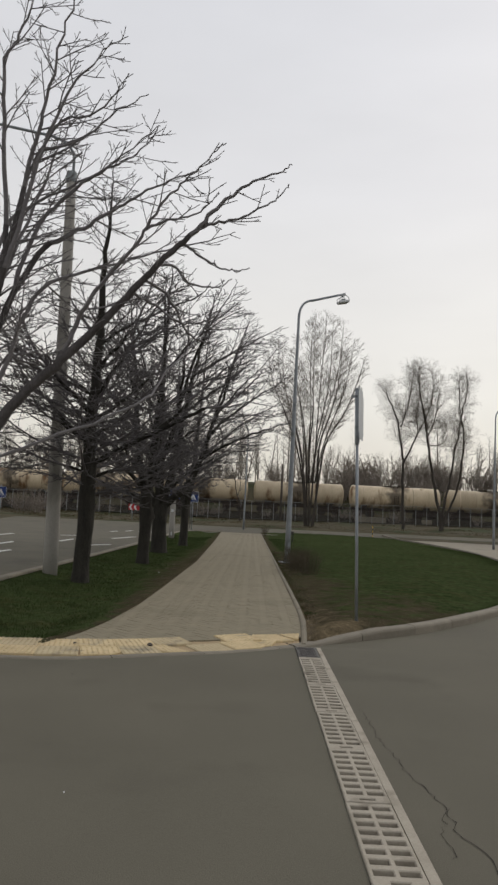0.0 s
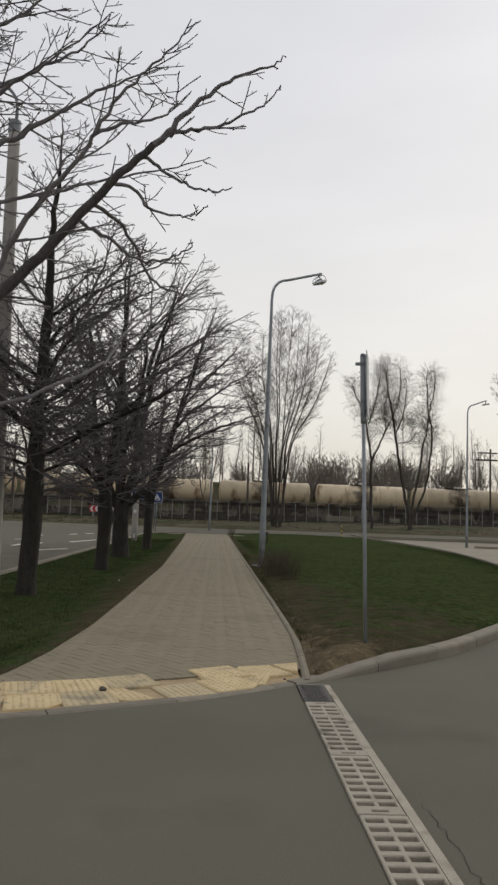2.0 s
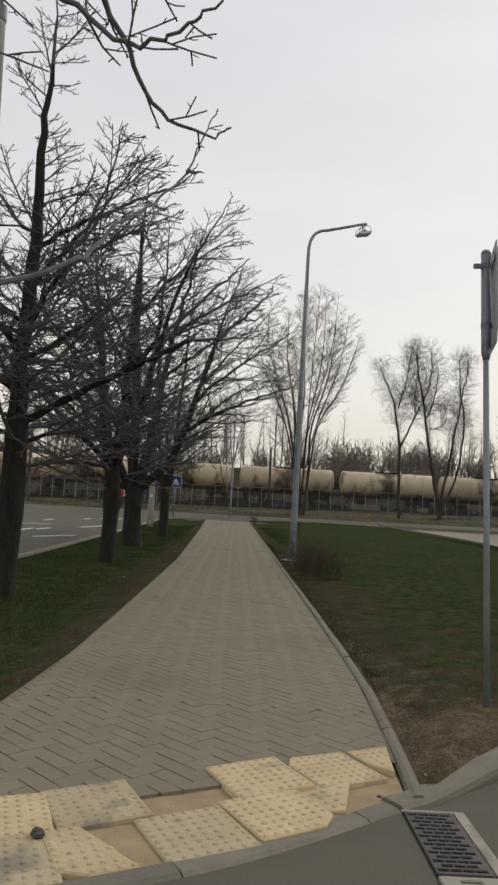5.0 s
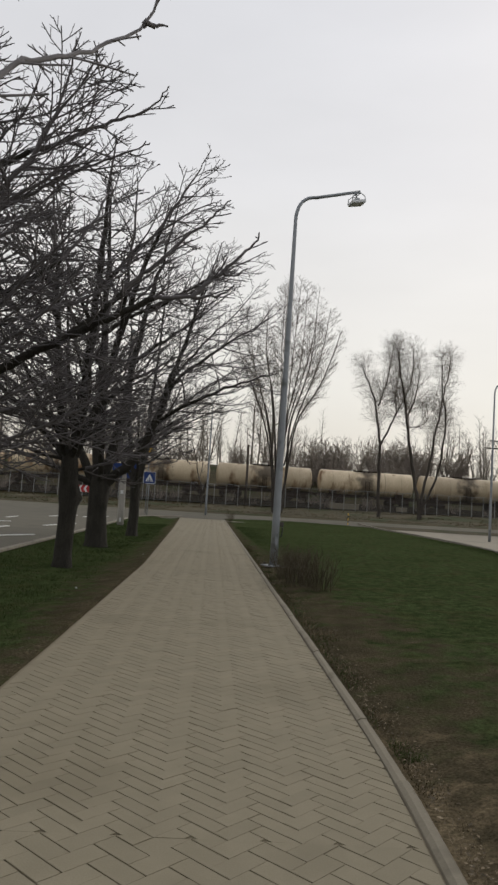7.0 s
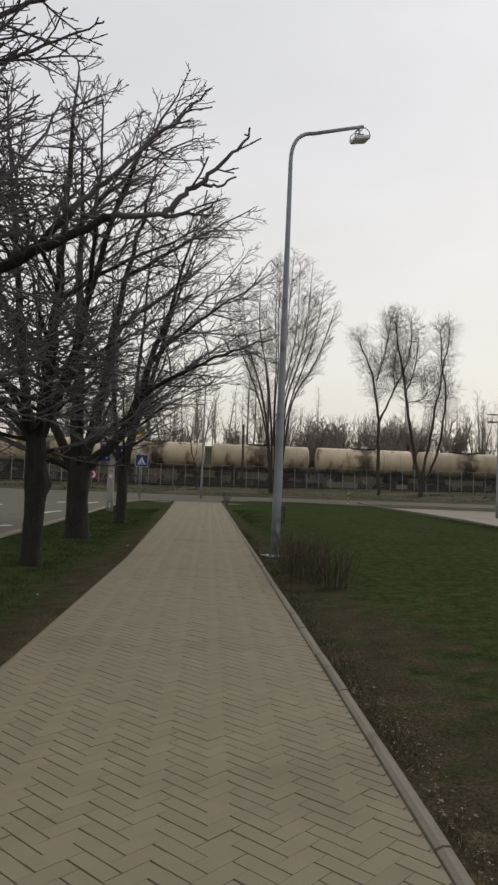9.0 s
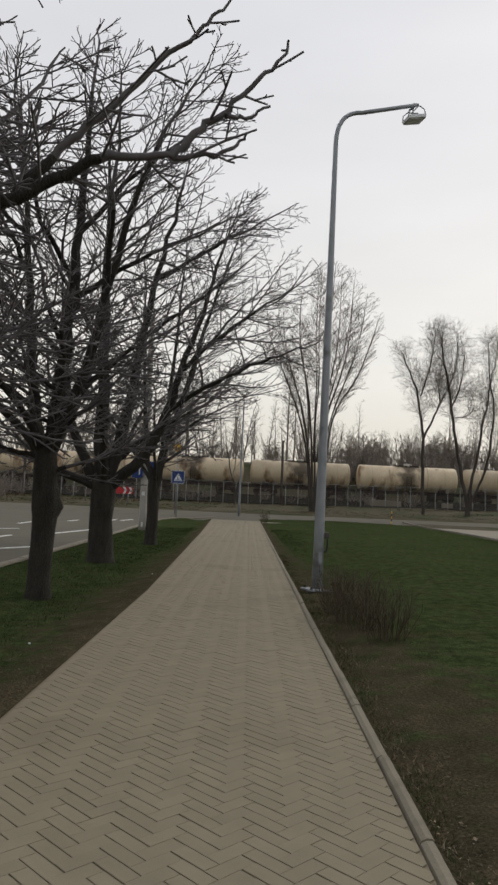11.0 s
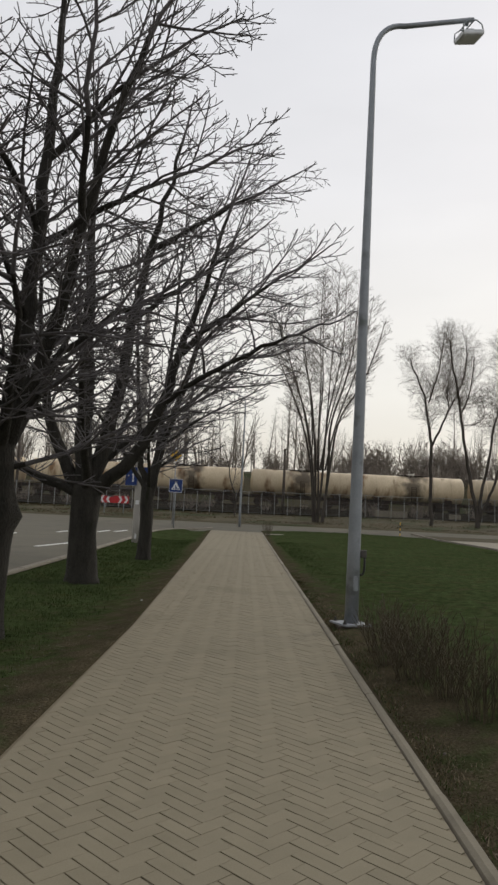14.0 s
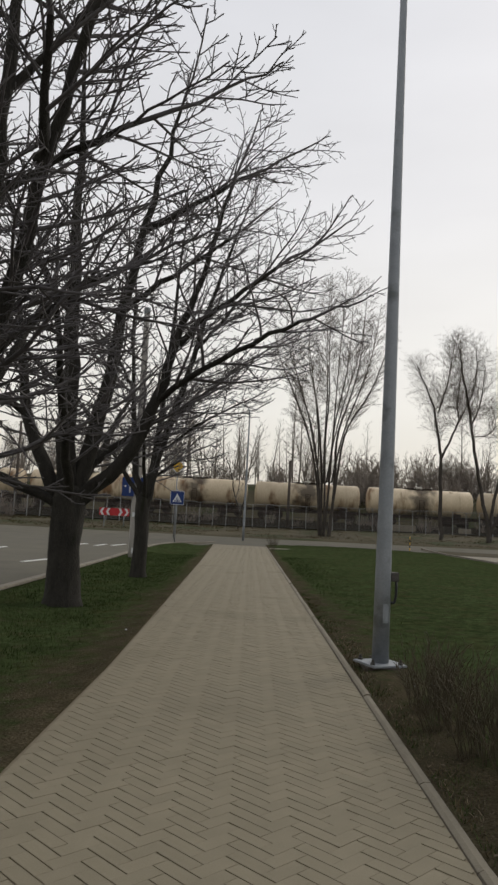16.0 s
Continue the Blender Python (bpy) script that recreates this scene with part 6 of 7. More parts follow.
def wood_variant(seed, height, kind):
    rnd = random.Random(seed)
    w = Wood()
    w.thin = 0.017
    if kind == "pole":
        spec = [(1.6, 0.025, 0.02, 2.3, height * 0.15, 48, 0.22), (0.9, 0.08, 0.12, 2.2, height * 0.06, 40, 0.2), (0.6, 0.1, 0.1, 0, 0, 0, 0)]
        stem(w, rnd, Vector((0, 0, -0.2)), Vector((rnd.gauss(0, 0.03), rnd.gauss(0, 0.03), 1)).normalized(), height, height * 0.009, 0.02, spec, 0)
    elif kind == "crown":
        spec = [(1.2, 0.07, 0.05, 1.8, height * 0.24, 44, 0.28), (0.9, 0.09, 0.08, 2.3, height * 0.10, 40, 0.2), (0.6, 0.1, 0.08, 0, 0, 0, 0)]
        for i in range(3):
            a = rnd.uniform(0, 6.28)
            stem(w, rnd, Vector((0, 0, -0.2)), Vector((math.cos(a) * 0.22, math.sin(a) * 0.22, 1)).normalized(), height * rnd.uniform(0.8, 1), height * 0.010, 0.02, spec, 0)
    else:
        spec = [(0.9, 0.12, 0.08, 3.0, height * 0.3, 40, 0.1), (0.6, 0.14, 0.08, 2.6, height * 0.16, 40, 0.1), (0.5, 0.14, 0.05, 0, 0, 0, 0)]
        for i in range(10):
            a = rnd.uniform(0, 6.28)
            stem(w, rnd, Vector((rnd.uniform(-0.6, 0.6), rnd.uniform(-0.6, 0.6), -0.2)), Vector((math.cos(a) * 0.5, math.sin(a) * 0.5, 1)).normalized(), height * rnd.uniform(0.5, 1), 0.05, 0.015, spec, 0)
    nv = len(w.tv)
    v = np.array(w.tv + w.cv, dtype=float)
    f = w.tf + [tuple(i + nv for i in q) for q in w.cf]
    return v, np.array(f, dtype=int)


def joined(name, pieces, mat, label, category):
    """One mesh out of many placed copies of a few variants."""
    vs, fs, base = [], [], 0
    for (v, f), x, y, z, s, rz in pieces:
        c, sn = math.cos(rz), math.sin(rz)
        q = np.empty_like(v)
        q[:, 0] = (v[:, 0] * c - v[:, 1] * sn) * s + x
        q[:, 1] = (v[:, 0] * sn + v[:, 1] * c) * s + y
        q[:, 2] = v[:, 2] * s + z
        vs.append(q)
        fs.append(f + base)
        base += len(v)
    v, f = np.concatenate(vs), np.concatenate(fs)
    me = bpy.data.meshes.new(name)
    me.vertices.add(len(v))
    me.vertices.foreach_set("co", v.astype(np.float32).ravel())
    k = f.shape[1]
    me.loops.add(len(f) * k)
    me.loops.foreach_set("vertex_index", f.astype(np.int32).ravel())
    me.polygons.add(len(f))
    me.polygons.foreach_set("loop_start", np.arange(0, len(f) * k, k, dtype=np.int32))
    me.materials.append(mat)
    me.update(calc_edges=True)
    return tagged(new(name, me), label, category, "", "stuff")


poles = [wood_variant(100 + i, 15 + i, "pole") for i in range(4)]
crowns = [wood_variant(120 + i, 11 + i, "crown") for i in range(4)]
shrubs = [wood_variant(140 + i, 3.2, "shrub") for i in range(3)]
rnd = random.Random(77)
far = []
for i in range(168):
    x = rnd.uniform(-56, 62)
    y = rnd.uniform(110, 160)
    tall = rnd.random() < (0.65 if -22 < x < 12 else 0.3)
    v = rnd.choice(poles if tall else crowns)
    s = rnd.uniform(0.75, 1.1) if tall else rnd.uniform(0.7, 1.1)
    s *= 0.66 if x > 9 + (y - 110) * 0.05 else 0.85
    far.append((v, x, y, ground_z(x, y) + 0.2, s, rnd.uniform(0, 6.28)))
joined("far_trees", far, WOODS, "leafless woods beyond the railway, haze put into their grey-brown", "woods")
low = []
for i in range(110):
    x = rnd.uniform(12, 37) if i % 3 == 0 else rnd.uniform(-50, 56)
    y = rnd.uniform(105, 118)
    low.append((rnd.choice(shrubs), x, y, ground_z(x, y), rnd.uniform(0.9, 1.5) * (1.25 if 13 < x < 36 else 0.9), rnd.uniform(0, 6.28)))
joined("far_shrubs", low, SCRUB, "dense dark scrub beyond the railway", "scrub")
near_scrub = []
for i in range(55):
    x = rnd.uniform(-48, 48)
    y = rnd.uniform(80, 91)
    near_scrub.append((rnd.choice(shrubs), x, y, ground_z(x, y), rnd.uniform(0.3, 0.6), rnd.uniform(0, 6.28)))
for i in range(14):
    x = rnd.uniform(-42, -17)
    near_scrub.append((rnd.choice(shrubs), x, rnd.uniform(72, 77), ground_z(x, 74), rnd.uniform(0.5, 1.0), rnd.uniform(0, 6.28)))
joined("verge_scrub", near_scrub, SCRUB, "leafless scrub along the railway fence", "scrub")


def bush(seed, at, height, spread, count, label):
    rnd = random.Random(seed)
    w = Wood()
    w.thin = 0.0022
    spec = [(0.12, 0.08, 0.05, 11, height * 0.35, 32, 0.2), (0.08, 0.1, 0.06, 8, height * 0.16, 34, 0.2), (0.06, 0.1, 0.05, 0, 0, 0, 0)]
    for i in range(count):
        a, t = rnd.uniform(0, 6.28), rnd.uniform(0, 0.5)
        d = Vector((math.cos(a) * t, math.sin(a) * t, 1)).normalized()
        stem(w, rnd, Vector((math.cos(a) * spread * 0.3 * rnd.random(), math.sin(a) * spread * 0.3 * rnd.random(), -0.03)), d, height * rnd.uniform(0.6, 1.05), 0.005, 0.002, spec, 0)
    b = empty("shrub", at, label, "shrub", "shrubs by the paving")
    solid("twig_clump", w.cv, w.cf, SHRUB, b, "", True)


for i, (x, y, h, n) in enumerate(((1.30, 20.9, 0.52, 40), (1.26, 20.3, 0.56, 44), (1.30, 19.7, 0.60, 46), (1.38, 19.1, 0.60, 46), (1.52, 18.6, 0.54, 40))):
    bush(31 + i, (x, y, 0.05), h, 0.7, n, "leafless brown shrub in a row near the street lamp")
bush(40, (1.05, 52.5, 0.03), 0.8, 0.7, 24, "leafless brown shrub at the far end of the paving")

# ---- fence and railway ----
BAY = 1.15
proto = empty("fence_panel", (0, 78, 0), "light grey steel fence panel with thin dark bars along the railway", "fence", "railway fence panels")
for i in range(2):
    boxed("post", (i * BAY - 0.028, i * BAY + 0.028, -0.028, 0.028, -0.2, 2.02), FENCE_POST, proto)
v, f = [], []
for i in range(2):
    tube(v, f, [Vector((i * BAY + BAY * t, 0, 1.96 + 0.07 * math.sin(math.pi * (i + t) / 2))) for t in span(0, 1, 4)], [0.022] * 5, 4)
solid("top_rail", v, f, FENCE_POST, proto)
boxed("bottom_rail", (0, 2 * BAY, -0.015, 0.015, 0.14, 0.18), FENCE_BAR, proto)
boxed("middle_rail", (0, 2 * BAY, -0.012, 0.012, 1.02, 1.05), FENCE_BAR, proto)
v, f = [], []
tube(v, f, [Vector((0, 0, 0.15)), Vector((0, 0, 1.97))], [0.011, 0.011], 4)
bar_mesh = mesh_from("bar", v, f, FENCE_BAR)
for i in range(1, 20):
    bar = new("bar", bar_mesh)
    bar.parent = proto
    bar.matrix_basis = pose(2 * BAY * i / 20, 0, 0)
k0 = -20
for k in range(k0, 23):
    x = k * 2 * BAY
    m = pose(x, 78, ground_z(x + BAY, 78) + 0.0, 0, math.degrees(-math.atan2(ground_z(x + 2 * BAY, 78) - ground_z(x, 78), 2 * BAY)), 0)
    if k == k0:
        proto.matrix_basis = m
    else:
        copy_thing(proto, m)

# dark sheet over the bank, standing for the shadow by the train
bank = sheet("railway_bank", span(-60, 60, 60), span(78.6, 92.8, 10), SHADED_BANK, lambda x, y: ground_z(x, y) + (0.17 if 79 < y < 92 else 0.10) + 0.08 * noise.noise(Vector((x * 0.6, y * 0.6, 2))), "bank with dead grass behind the fence, coloured dark as shade", "bank")
TRACK_Y, RAIL_Z = 96.0, 1.95
bal = [(-140, 92.6, 1.55), (140, 92.6, 1.55), (140, 94.0, 1.80), (-140, 94.0, 1.80), (140, 98.2, 1.80), (-140, 98.2, 1.80), (140, 99.8, 1.5), (-140, 99.8, 1.5)]
tagged(solid("ballast_bed", bal, [(0, 1, 2, 3), (3, 2, 4, 5), (5, 4, 6, 7)], BALLAST, None, "grey-brown stone ballast under the railway track"), "", "ballast", "", "structure")
for dy in (-0.76, 0.76):
    ob = part("rail", box(bmesh.new(), -140, 140, TRACK_Y + dy - 0.035, TRACK_Y + dy + 0.035, 1.79, RAIL_Z, 0.01), FRAME)
    tagged(ob, "rusty steel rail", "rail", "rails", "structure")


def revolve_x(profile, n=28):
    """A body of revolution round the x axis: profile of (x, radius)."""
    v, f = [], []
    for x, r in profile:
        for j in range(n):
            a = 2 * math.pi * j / n
            v.append((x, math.cos(a) * r, math.sin(a) * r))
    k = len(profile)
    for i in range(k - 1):
        for j in range(n):
            q = (j + 1) % n
            f.append((i * n + j, (i + 1) * n + j, (i + 1) * n + q, i * n + q))
    return v, f


def tank_wagon(at):
    w = empty("tank_wagon", at, "cream tank wagon with dark oil stains, standing on the railway track", "railway wagon", "tank wagons")
    R, L, CZ = 1.45, 5.5, 2.65
    half = [(-L - 0.35 * math.cos(radians(q)), max(0.02, R * math.sin(radians(q)))) for q in (2, 20, 38, 56, 74, 90)] + [(-3, R), (-1, R)]
    v, f = revolve_x(half + [(-x, r) for x, r in reversed(half)])
    solid("tank_shell", [(x, y, z + CZ) for x, y, z in v], f, CREAM, w, "cream-painted shell streaked with rust and oil", True)
    for x in (-4.2, -2.2, 2.2, 4.2):
        v, f = revolve_x([(x - 0.05, R + 0.002), (x - 0.05, R + 0.02), (x + 0.05, R + 0.02), (x + 0.05, R + 0.002)])
        solid("tank_strap", [(a, b, c + CZ) for a, b, c in v], f, CREAM, w)
    bm = bmesh.new()
    bmesh.ops.create_cone(bm, cap_ends=True, segments=18, radius1=0.38, radius2=0.34, depth=0.36, matrix=pose(0, 0, CZ + R + 0.12))
    part("hatch", bm, TANK_CAP, w, "whitish filling hatch")
    boxed("walkway", (-1.5, 1.5, -0.55, 0.55, CZ + R + 0.03, CZ + R + 0.07), FRAME, w)
    for sx in (-0.5, 0.5):
        pipe("ladder_rail", [(sx * 0.5, -R - 0.05, CZ - R), (sx * 0.5, -R - 0.1, CZ), (sx * 0.5, -0.5, CZ + R + 0.1)], 0.03, FRAME, w, "", 6)
    for i in range(7):
        z = CZ - R + 0.2 + i * 0.24
        pipe("rung", [(-0.25, -R - 0.07, z), (0.25, -R - 0.07, z)], 0.016, FRAME, w, "", 5)
    boxed("underframe", (-5.9, 5.9, -0.35, 0.35, 0.85, 1.22), FRAME, w, "", 0.03)
    for sx in (-5.85, 5.85):
        boxed("headstock", (sx - 0.1, sx + 0.1, -1.35, 1.35, 0.85, 1.2), FRAME, w, "", 0.02)
        boxed("coupler", (sx - 0.45 if sx < 0 else sx, sx if sx < 0 else sx + 0.45, -0.15, 0.15, 0.9, 1.15), FRAME, w, "", 0.04)
    for sx in (-4.0, 4.0):
        boxed("saddle", (sx - 0.4, sx + 0.4, -1.0, 1.0, 1.2, 1.55), FRAME, w, "", 0.02)
        bg = boxed("bogie", (sx - 1.25, sx + 1.25, -1.08, -0.92, 0.42, 0.78), FRAME, w, "cast bogie frame", 0.08)
        boxed("bolster", (sx - 0.3, sx + 0.3, -1.1, 1.1, 0.5, 0.85), FRAME, bg, "", 0.03)
        boxed("side_frame", (sx - 1.25, sx + 1.25, 0.92, 1.08, 0.42, 0.78), FRAME, bg, "", 0.08)
        for ax_ in (-0.92, 0.92):
            for sy in (-0.78, 0.78):
                bm = bmesh.new()
                bmesh.ops.create_cone(bm, cap_ends=True, segments=20, radius1=0.475, radius2=0.475, depth=0.13, matrix=pose(sx + ax_, sy, 0.475, 90, 0, 0))
                part("wheel", bm, FRAME, bg)
    return w


wagon = tank_wagon((18.4 - 5 * 12.45, TRACK_Y, RAIL_Z))
for k in range(-4, 6):
    copy_thing(wagon, pose(18.4 + k * 12.45, TRACK_Y, RAIL_Z, 0, 0, 0))

def lattice_platform(at, length, lift):
    """A small truss on one mast."""
    g = empty("signal_platform", at, "small dark lattice platform on a mast by the railway", "gantry")
    pipe("mast", [(0, 0, -0.2), (0, 0, lift + 1.4)], 0.11, WOOD_POST, g, "", 8)
    for dy in (-0.4, 0.4):
        for z in (lift, lift + 0.9):
            boxed("chord", (-length / 2, length / 2, dy - 0.035, dy + 0.035, z - 0.035, z + 0.035), WOOD_POST, g)
        k = int(length / 0.6)
        for i in range(k):
            x0, x1 = -length / 2 + length * i / k, -length / 2 + length * (i + 1) / k
            pipe("brace", [(x0, dy, lift + (0.9 if i % 2 else 0)), (x1, dy, lift + (0 if i % 2 else 0.9))], 0.028, WOOD_POST, g, "", 5)
    boxed("deck", (-length / 2, length / 2, -0.4, 0.4, lift + 0.04, lift + 0.07), WOOD_POST, g)


lattice_platform((33.4, 91.0, ground_z(33, 91)), 3.4, 7.6)

# pale blocks on the bank behind the fence
for x, y, w, h in ((13.0, 79.6, 2.9, 0.62), (18.9, 79.8, 1.0, 0.5)):
    z = ground_z(x, y) + 0.1
    ob = part("concrete_block", box(bmesh.new(), x - w / 2, x + w / 2, y, y + 0.5, z, z + h, 0.03), APRON)
    tagged(ob, "pale weathered concrete block on the bank behind the fence", "concrete block", "concrete blocks")

# wooden and concrete posts by the railway
for x, y, h in ((3.1, 80.0, 6.0), (-22.0, 82, 8.5), (38.0, 84, 9.0)):
    t = empty("railway_post", (x, y, ground_z(x, y)), "weathered dark post by the railway", "post", "posts by the railway")
    pipe("shaft", [(0, 0, -0.2), (0.03, 0, h * 0.5), (0, 0, h)], [0.15, 0.13, 0.11], WOOD_POST, t, "", 8)
    boxed("cap", (-0.13, 0.13, -0.13, 0.13, h, h + 0.06), WOOD_POST, t)


# ---- grass and litter ----
def in_left(x, y):
    return 8.75 < y < 57.8 and lerp_table(ROAD_EDGE, y) + 0.25 < x < left_x(y) - 0.06


def in_right(x, y):
    return 9.55 < y < 60.5 and right_x(y) + 0.09 < x < lerp_table(KERB_LINE, y) - 0.2


def scatter(name, inside, x0, x1, y0, y1, count, side, mat, label, seed, leaf=False, worn=False):
    """Grass blades (or dry leaves) strewn over a lawn, thinning with the distance."""
    rnd = np.random.RandomState(seed)
    verts, faces = [], []
    tries = 0
    while len(faces) < count and tries < count * 6:
        tries += 1
        t = rnd.rand() ** 1.7
        y = y0 + (y1 - y0) * t
        x = rnd.uniform(x0, x1)
        if not inside(x, y):
            continue
        b = bare_amount(x, y, side)
        if leaf:
            if rnd.rand() > b * 0.9 + 0.06:
                continue
        elif worn:
            if rnd.rand() > b * 1.4 - 0.1 or noise.noise(Vector((x * 2.2, y * 1.6, seed))) < -0.12:
                continue
        elif b > 0.42 or rnd.rand() < b * 2.2:
            continue
        z = ground_z(x, y) + 0.035 + (lawn_dip(x, y) - 0.015 if side < 0 else 0.0)
        a = rnd.uniform(0, 6.283)
        if leaf:
            s = rnd.uniform(0.004, 0.010) * (1.8 if rnd.rand() < 0.08 else 1)
            c, sn = math.cos(a) * s, math.sin(a) * s
            i = len(verts)
            tl = rnd.uniform(0, 0.008)
            verts += [(x + c, y + sn, z + tl), (x - sn * 0.6, y + c * 0.6, z + 0.004), (x - c, y - sn, z + 0.002), (x + sn * 0.6, y - c * 0.6, z + 0.006)]
            faces.append((i, i + 1, i + 2, i + 3))
        else:
            far_k = 1 + t * 1.2
            h = rnd.uniform(0.015, 0.045) * (1 + 0.5 * t)
            wd = rnd.uniform(0.003, 0.006) * far_k * 1.3
            lx, ly = rnd.normal(0, 0.022, 2)
            if worn:
                h, wd = rnd.uniform(0.002, 0.014), wd * 0.42
            i = len(verts)
            c, sn = math.cos(a) * wd, math.sin(a) * wd
            verts += [(x + c, y + sn, z - 0.03), (x - c, y - sn, z - 0.03), (x + lx, y + ly, z + h)]
            faces.append((i, i + 1, i + 2))
    me = mesh_from(name, verts, faces, mat)
    return tagged(new(name, me), label, "grass" if not leaf else "litter", "", "stuff")


scatter("grass", in_right, 0.8, 11, 9.5, 45, 110000, 1, BLADE, "short dark green grass of the wide lawn", 4)
scatter("grass", in_left, -4.6, -1.4, 8.7, 45, 60000, -1, BLADE, "short dark green grass of the lawn strip", 5)
scatter("leaf_litter", in_right, 0.8, 3.6, 9.5, 30, 5500, 1, LITTER, "dry brown leaf scraps on the bare earth", 6, True)
scatter("leaf_litter", in_right, 0.8, 3.0, 9.5, 14.5, 2800, 1, STRAW, "pale dry straw and leaf scraps on the sandy corner", 8, True)
scatter("leaf_litter", in_left, -3.8, -1.4, 8.7, 32, 7000, -1, LITTER, "dry brown leaf scraps on the bare earth", 7, True)
scatter("worn_grass", in_right, 0.8, 4.2, 11.6, 30, 16000, 1, BLADE, "thin patchy grass on the trodden earth", 14, worn=True)
scatter("worn_grass", in_right, 0.8, 4.2, 10.8, 30, 16000, 1, DRY, "dry brown grass on the trodden earth", 15, worn=True)
scatter("worn_grass", in_right, 0.8, 3.4, 9.9, 26, 7000, 1, STRAW, "pale dry grass on the trodden earth", 18, worn=True)
scatter("worn_grass", in_left, -3.8, -1.4, 8.9, 30, 6000, -1, BLADE, "thin patchy grass on the trodden earth", 16, worn=True)
scatter("worn_grass", in_left, -3.8, -1.4, 8.9, 30, 4000, -1, DRY, "dry brown grass on the trodden earth", 17, worn=True)


def tufts(name, x0, x1, y0, y1, count, mat, label, seed):
    """Loose tufts of long dry grass."""
    r = random.Random(seed)
    verts, faces = [], []
    for _ in range(count):
        x, y = r.uniform(x0, x1), r.uniform(y0, y1)
        if noise.noise(Vector((x * 0.25, y * 0.5, 8))) < -0.15:
            continue
        z = ground_z(x, y) + 0.02
        for _ in range(4):
            a, h, w = r.uniform(0, 6.28), r.uniform(0.05, 0.16), r.uniform(0.012, 0.028)
            i = len(verts)
            c, sn = math.cos(a) * w, math.sin(a) * w
            verts += [(x + c, y + sn, z - 0.05), (x - c, y - sn, z - 0.05), (x + r.gauss(0, 0.1), y + r.gauss(0, 0.1), z + h)]
            faces.append((i, i + 1, i + 2))
    tagged(new(name, mesh_from(name, verts, faces, mat)), label, "grass", "", "stuff")


tufts("verge_grass", -30, 34, 67.2, 77.8, 6500, DRY, "rough dry brown grass along the railway fence", 12)
rnd = random.Random(9)
for i in range(14):
    y = rnd.uniform(2.5, 8.0) if i < 4 else rnd.uniform(10, 26)
    x = rnd.uniform(-1.4, 0.5) if i < 4 else (right_x(y) + rnd.uniform(0.2, 0.9) if i % 2 else left_x(y) - rnd.uniform(0.15, 0.6))
    pebble("litter_scrap", (x, y, 0.002 if i < 4 else 0.045 + (0 if i % 2 else lawn_dip(x, y) - 0.01)), rnd.uniform(0.005, 0.009) if i < 4 else rnd.uniform(0.008, 0.018), WHITE if i % 3 == 0 else STONE, "small pale scrap lying on the ground" if i % 3 == 0 else "small dark stone lying on the ground", "litter", 20 + i)

# ---- herringbone paving ----
path = structure("pavement", "grey-beige concrete pavers laid in herringbone", "pavement")
# the bed stops at the slabs
p_in, d_in = Vector((-0.334, 9.317)), Vector((0.9, 0.436)).normalized()
n_in = Vector((-d_in.y, d_in.x))
bed = [Vector((left_x(9) - 0.14, 8.5)), Vector((right_x(9) + 0.06, 8.5)), Vector((right_x(12), 12)), Vector((left_x(12) - 0.03, 12))]
bed = clip(bed, p_in, n_in)
solid("sand_bed", [(p.x, p.y, -0.007) for p in bed], [tuple(range(len(bed)))], JOINT, path, "dark joint sand")
ys = steps(12, 58.2, 1.0, 2.0)
v = []
for y in ys:
    v += [(left_x(y) - 0.03, y, ground_z(0, y) - 0.007), (right_x(y) + 0.005, y, ground_z(0, y) - 0.007)]
solid("sand_bed", v, [(2 * i, 2 * i + 1, 2 * i + 3, 2 * i + 2) for i in range(len(ys) - 1)], JOINT, path, "dark joint sand")
GAP_U, GAP_V, LONG = 0.0066, 0.0013, 0.2
ZONE = 10.7  # the first metres have wider pavers than the rest
rnd = random.Random(3)
rest_v, rest_f = [], []
cos45 = math.sqrt(0.5)
full_mesh = {}


def on_path(u, v_):
    return Vector(((u - v_) * cos45 - 0.28, (u + v_) * cos45 + 9.0))


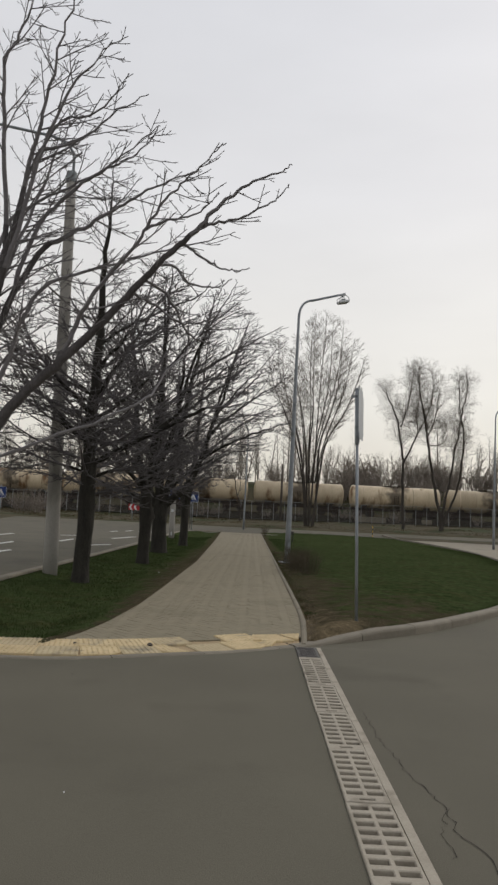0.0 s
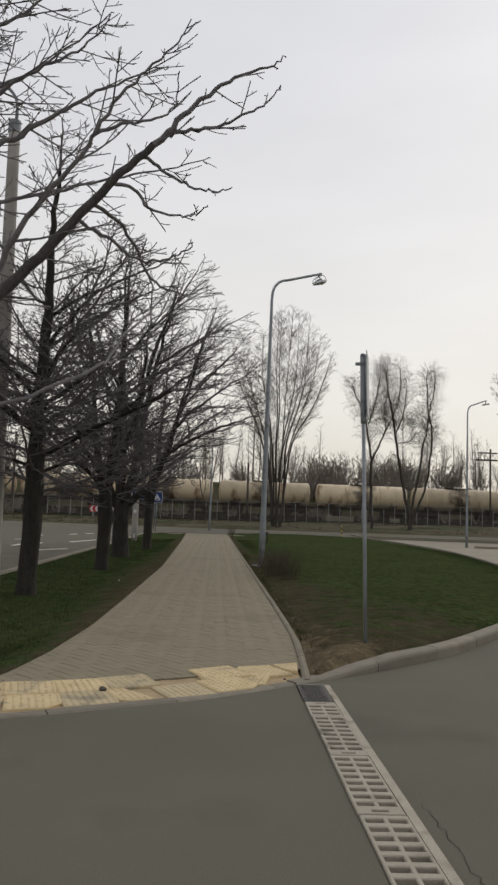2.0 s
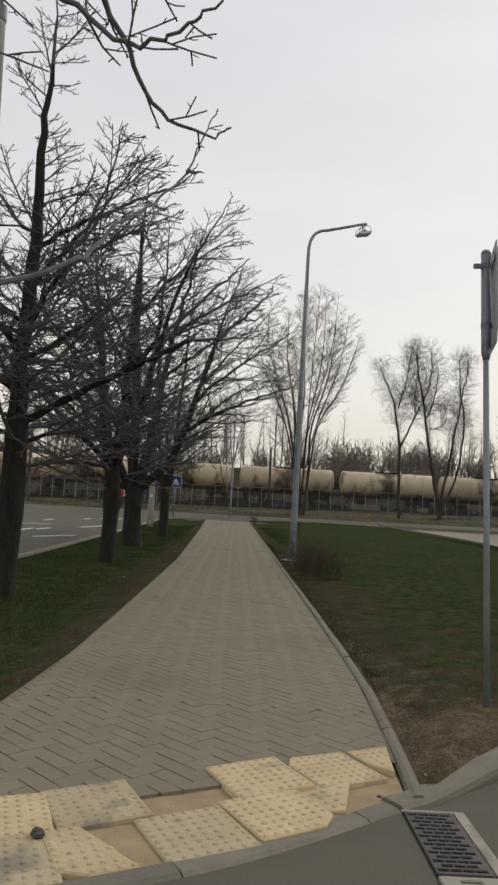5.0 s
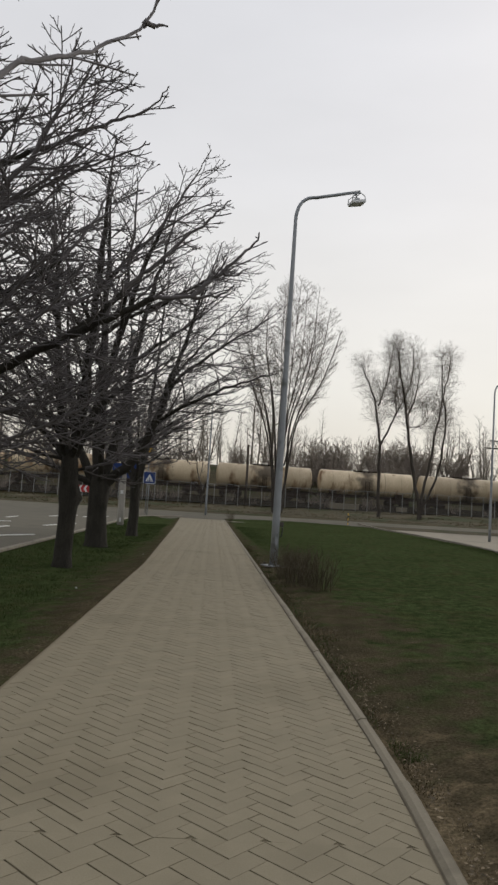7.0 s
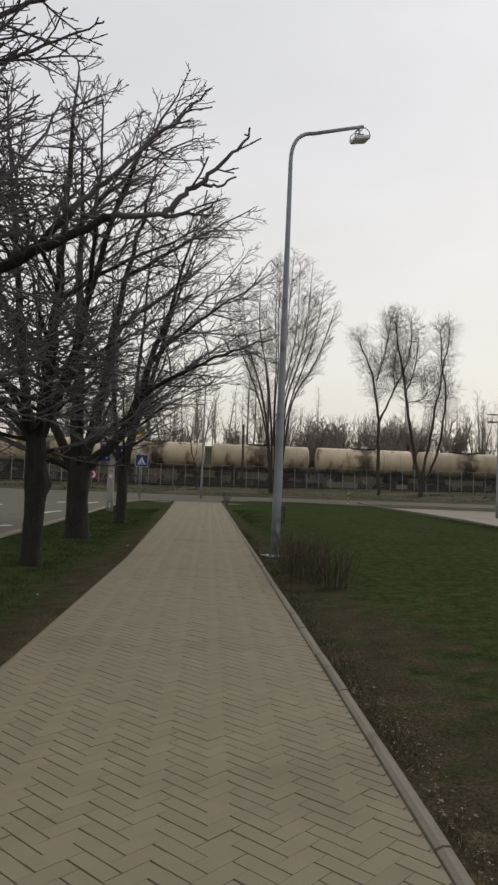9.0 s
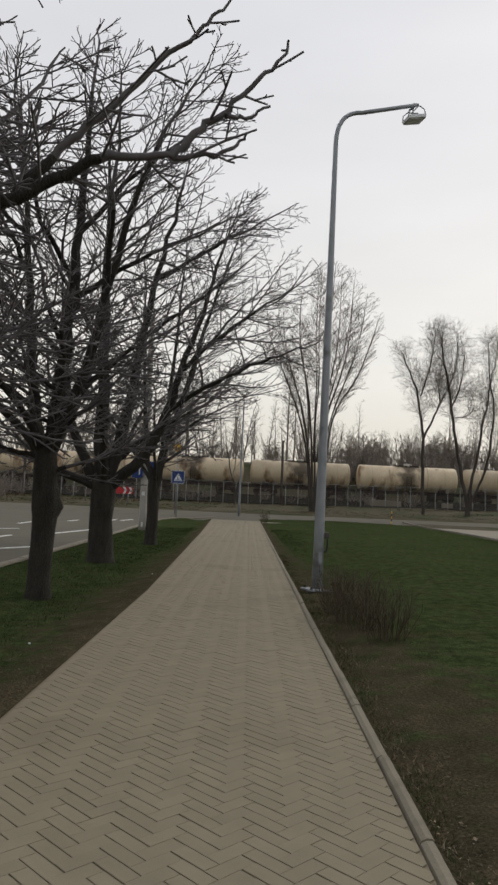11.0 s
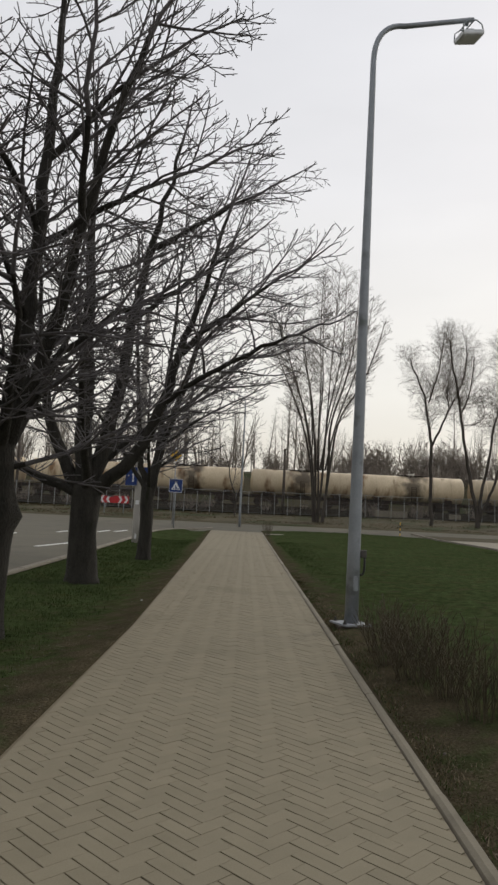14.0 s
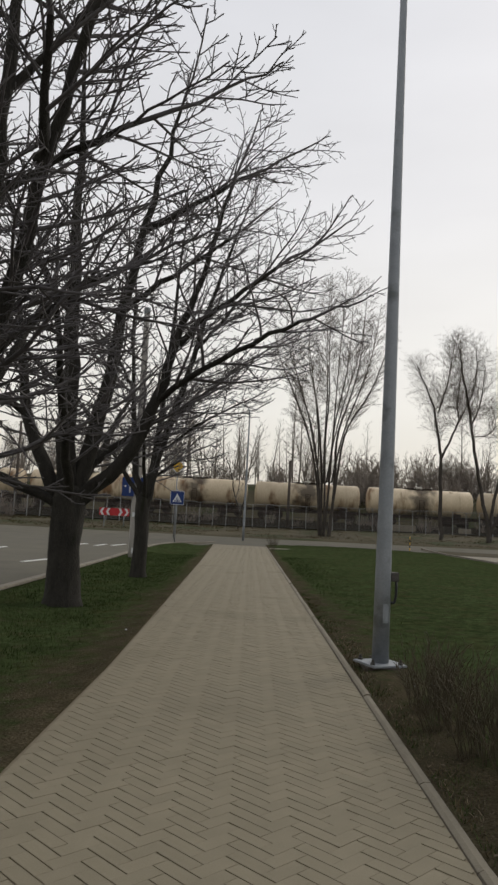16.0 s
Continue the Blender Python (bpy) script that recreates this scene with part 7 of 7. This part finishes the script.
for zone, wide, y_lo, y_hi in ((0, 0.1, 8.4, ZONE), (1, 0.08, ZONE, 58.3)):
    for i, j, kind in [(i, j, kind) for i in range(int((y_lo - 9.0) / (1.414 * wide)) - 4, int((y_hi - 9.0) / (1.414 * wide)) + 4) for j in range(-7, 7) for kind in (0, 1)]:
        # herringbone pairs, turned by 45 degrees: one brick along u, one along v
        u0, v0 = i * wide + j * LONG, i * wide - j * LONG
        if kind == 0:
            cu, cv, hu, hv = u0 + LONG / 2, v0 + wide / 2, LONG / 2, wide / 2
        else:
            cu, cv, hu, hv = u0 + wide / 2, v0 + wide + LONG / 2, wide / 2, LONG / 2
        cx, cy = on_path(cu, cv)
        if cy < y_lo - 0.15 or cy > y_hi + 0.15 or cx < left_x(cy) - 0.15 or cx > right_x(cy) + 0.15:
            continue
        poly = [on_path(cu + su * (hu - GAP_U / 2), cv + sv * (hv - GAP_V / 2)) for su, sv in ((-1, -1), (1, -1), (1, 1), (-1, 1))]
        whole = True
        lx0, lx1 = left_x(cy - 0.2), left_x(cy + 0.2)
        rx0, rx1 = right_x(cy - 0.2), right_x(cy + 0.2)
        for a, nn in ((Vector((lx0, cy - 0.2)), Vector((0.4, lx0 - lx1))), (Vector((rx0, cy - 0.2)), Vector((-0.4, rx1 - rx0))), (p_in, n_in), (Vector((0, ZONE)), Vector((0, 1.0 if zone else -1.0)))):
            if any((p - a).dot(nn) < 0 for p in poly):
                poly = clip(poly, a, nn.normalized())
                whole = False
            if len(poly) < 3:
                break
        if len(poly) < 3:
            continue
        area = abs(sum(p.x * q.y - q.x * p.y for p, q in zip(poly, poly[1:] + poly[:1]))) / 2
        if area < 0.0012:
            continue
        lift = rnd.gauss(0, 0.0007)
        tx, ty = rnd.gauss(0, 0.003), rnd.gauss(0, 0.003)
        z0 = ground_z(0, cy)
        if zone == 0:
            c = Vector((cx, cy))
            if whole:
                if kind not in full_mesh:
                    full_mesh[kind] = mesh_from("paver", *prism([p - c for p in poly], 0.0, -0.03, 0.0009), PAVER)
                ob = new("paver", full_mesh[kind])
            else:
                ob = new("paver", mesh_from("paver", *prism([p - c for p in poly], 0.0, -0.03, 0.0009), PAVER))
            ob.matrix_basis = pose(cx, cy, z0 + lift, math.degrees(ty), math.degrees(tx), 0)
            ob.parent = path
        else:
            pv, pf = prism(poly, lift, -0.03, 0.0009)
            b0 = len(rest_v)
            rest_v += [(x, y, z0 + z + (x - cx) * tx + (y - cy) * ty) for x, y, z in pv]
            rest_f += [tuple(q + b0 for q in f_) for f_ in pf]
rest = solid("paver_field", rest_v, rest_f, PAVER, path, "herringbone pavers farther along")
tagged(rest, "", "", "", "stuff")
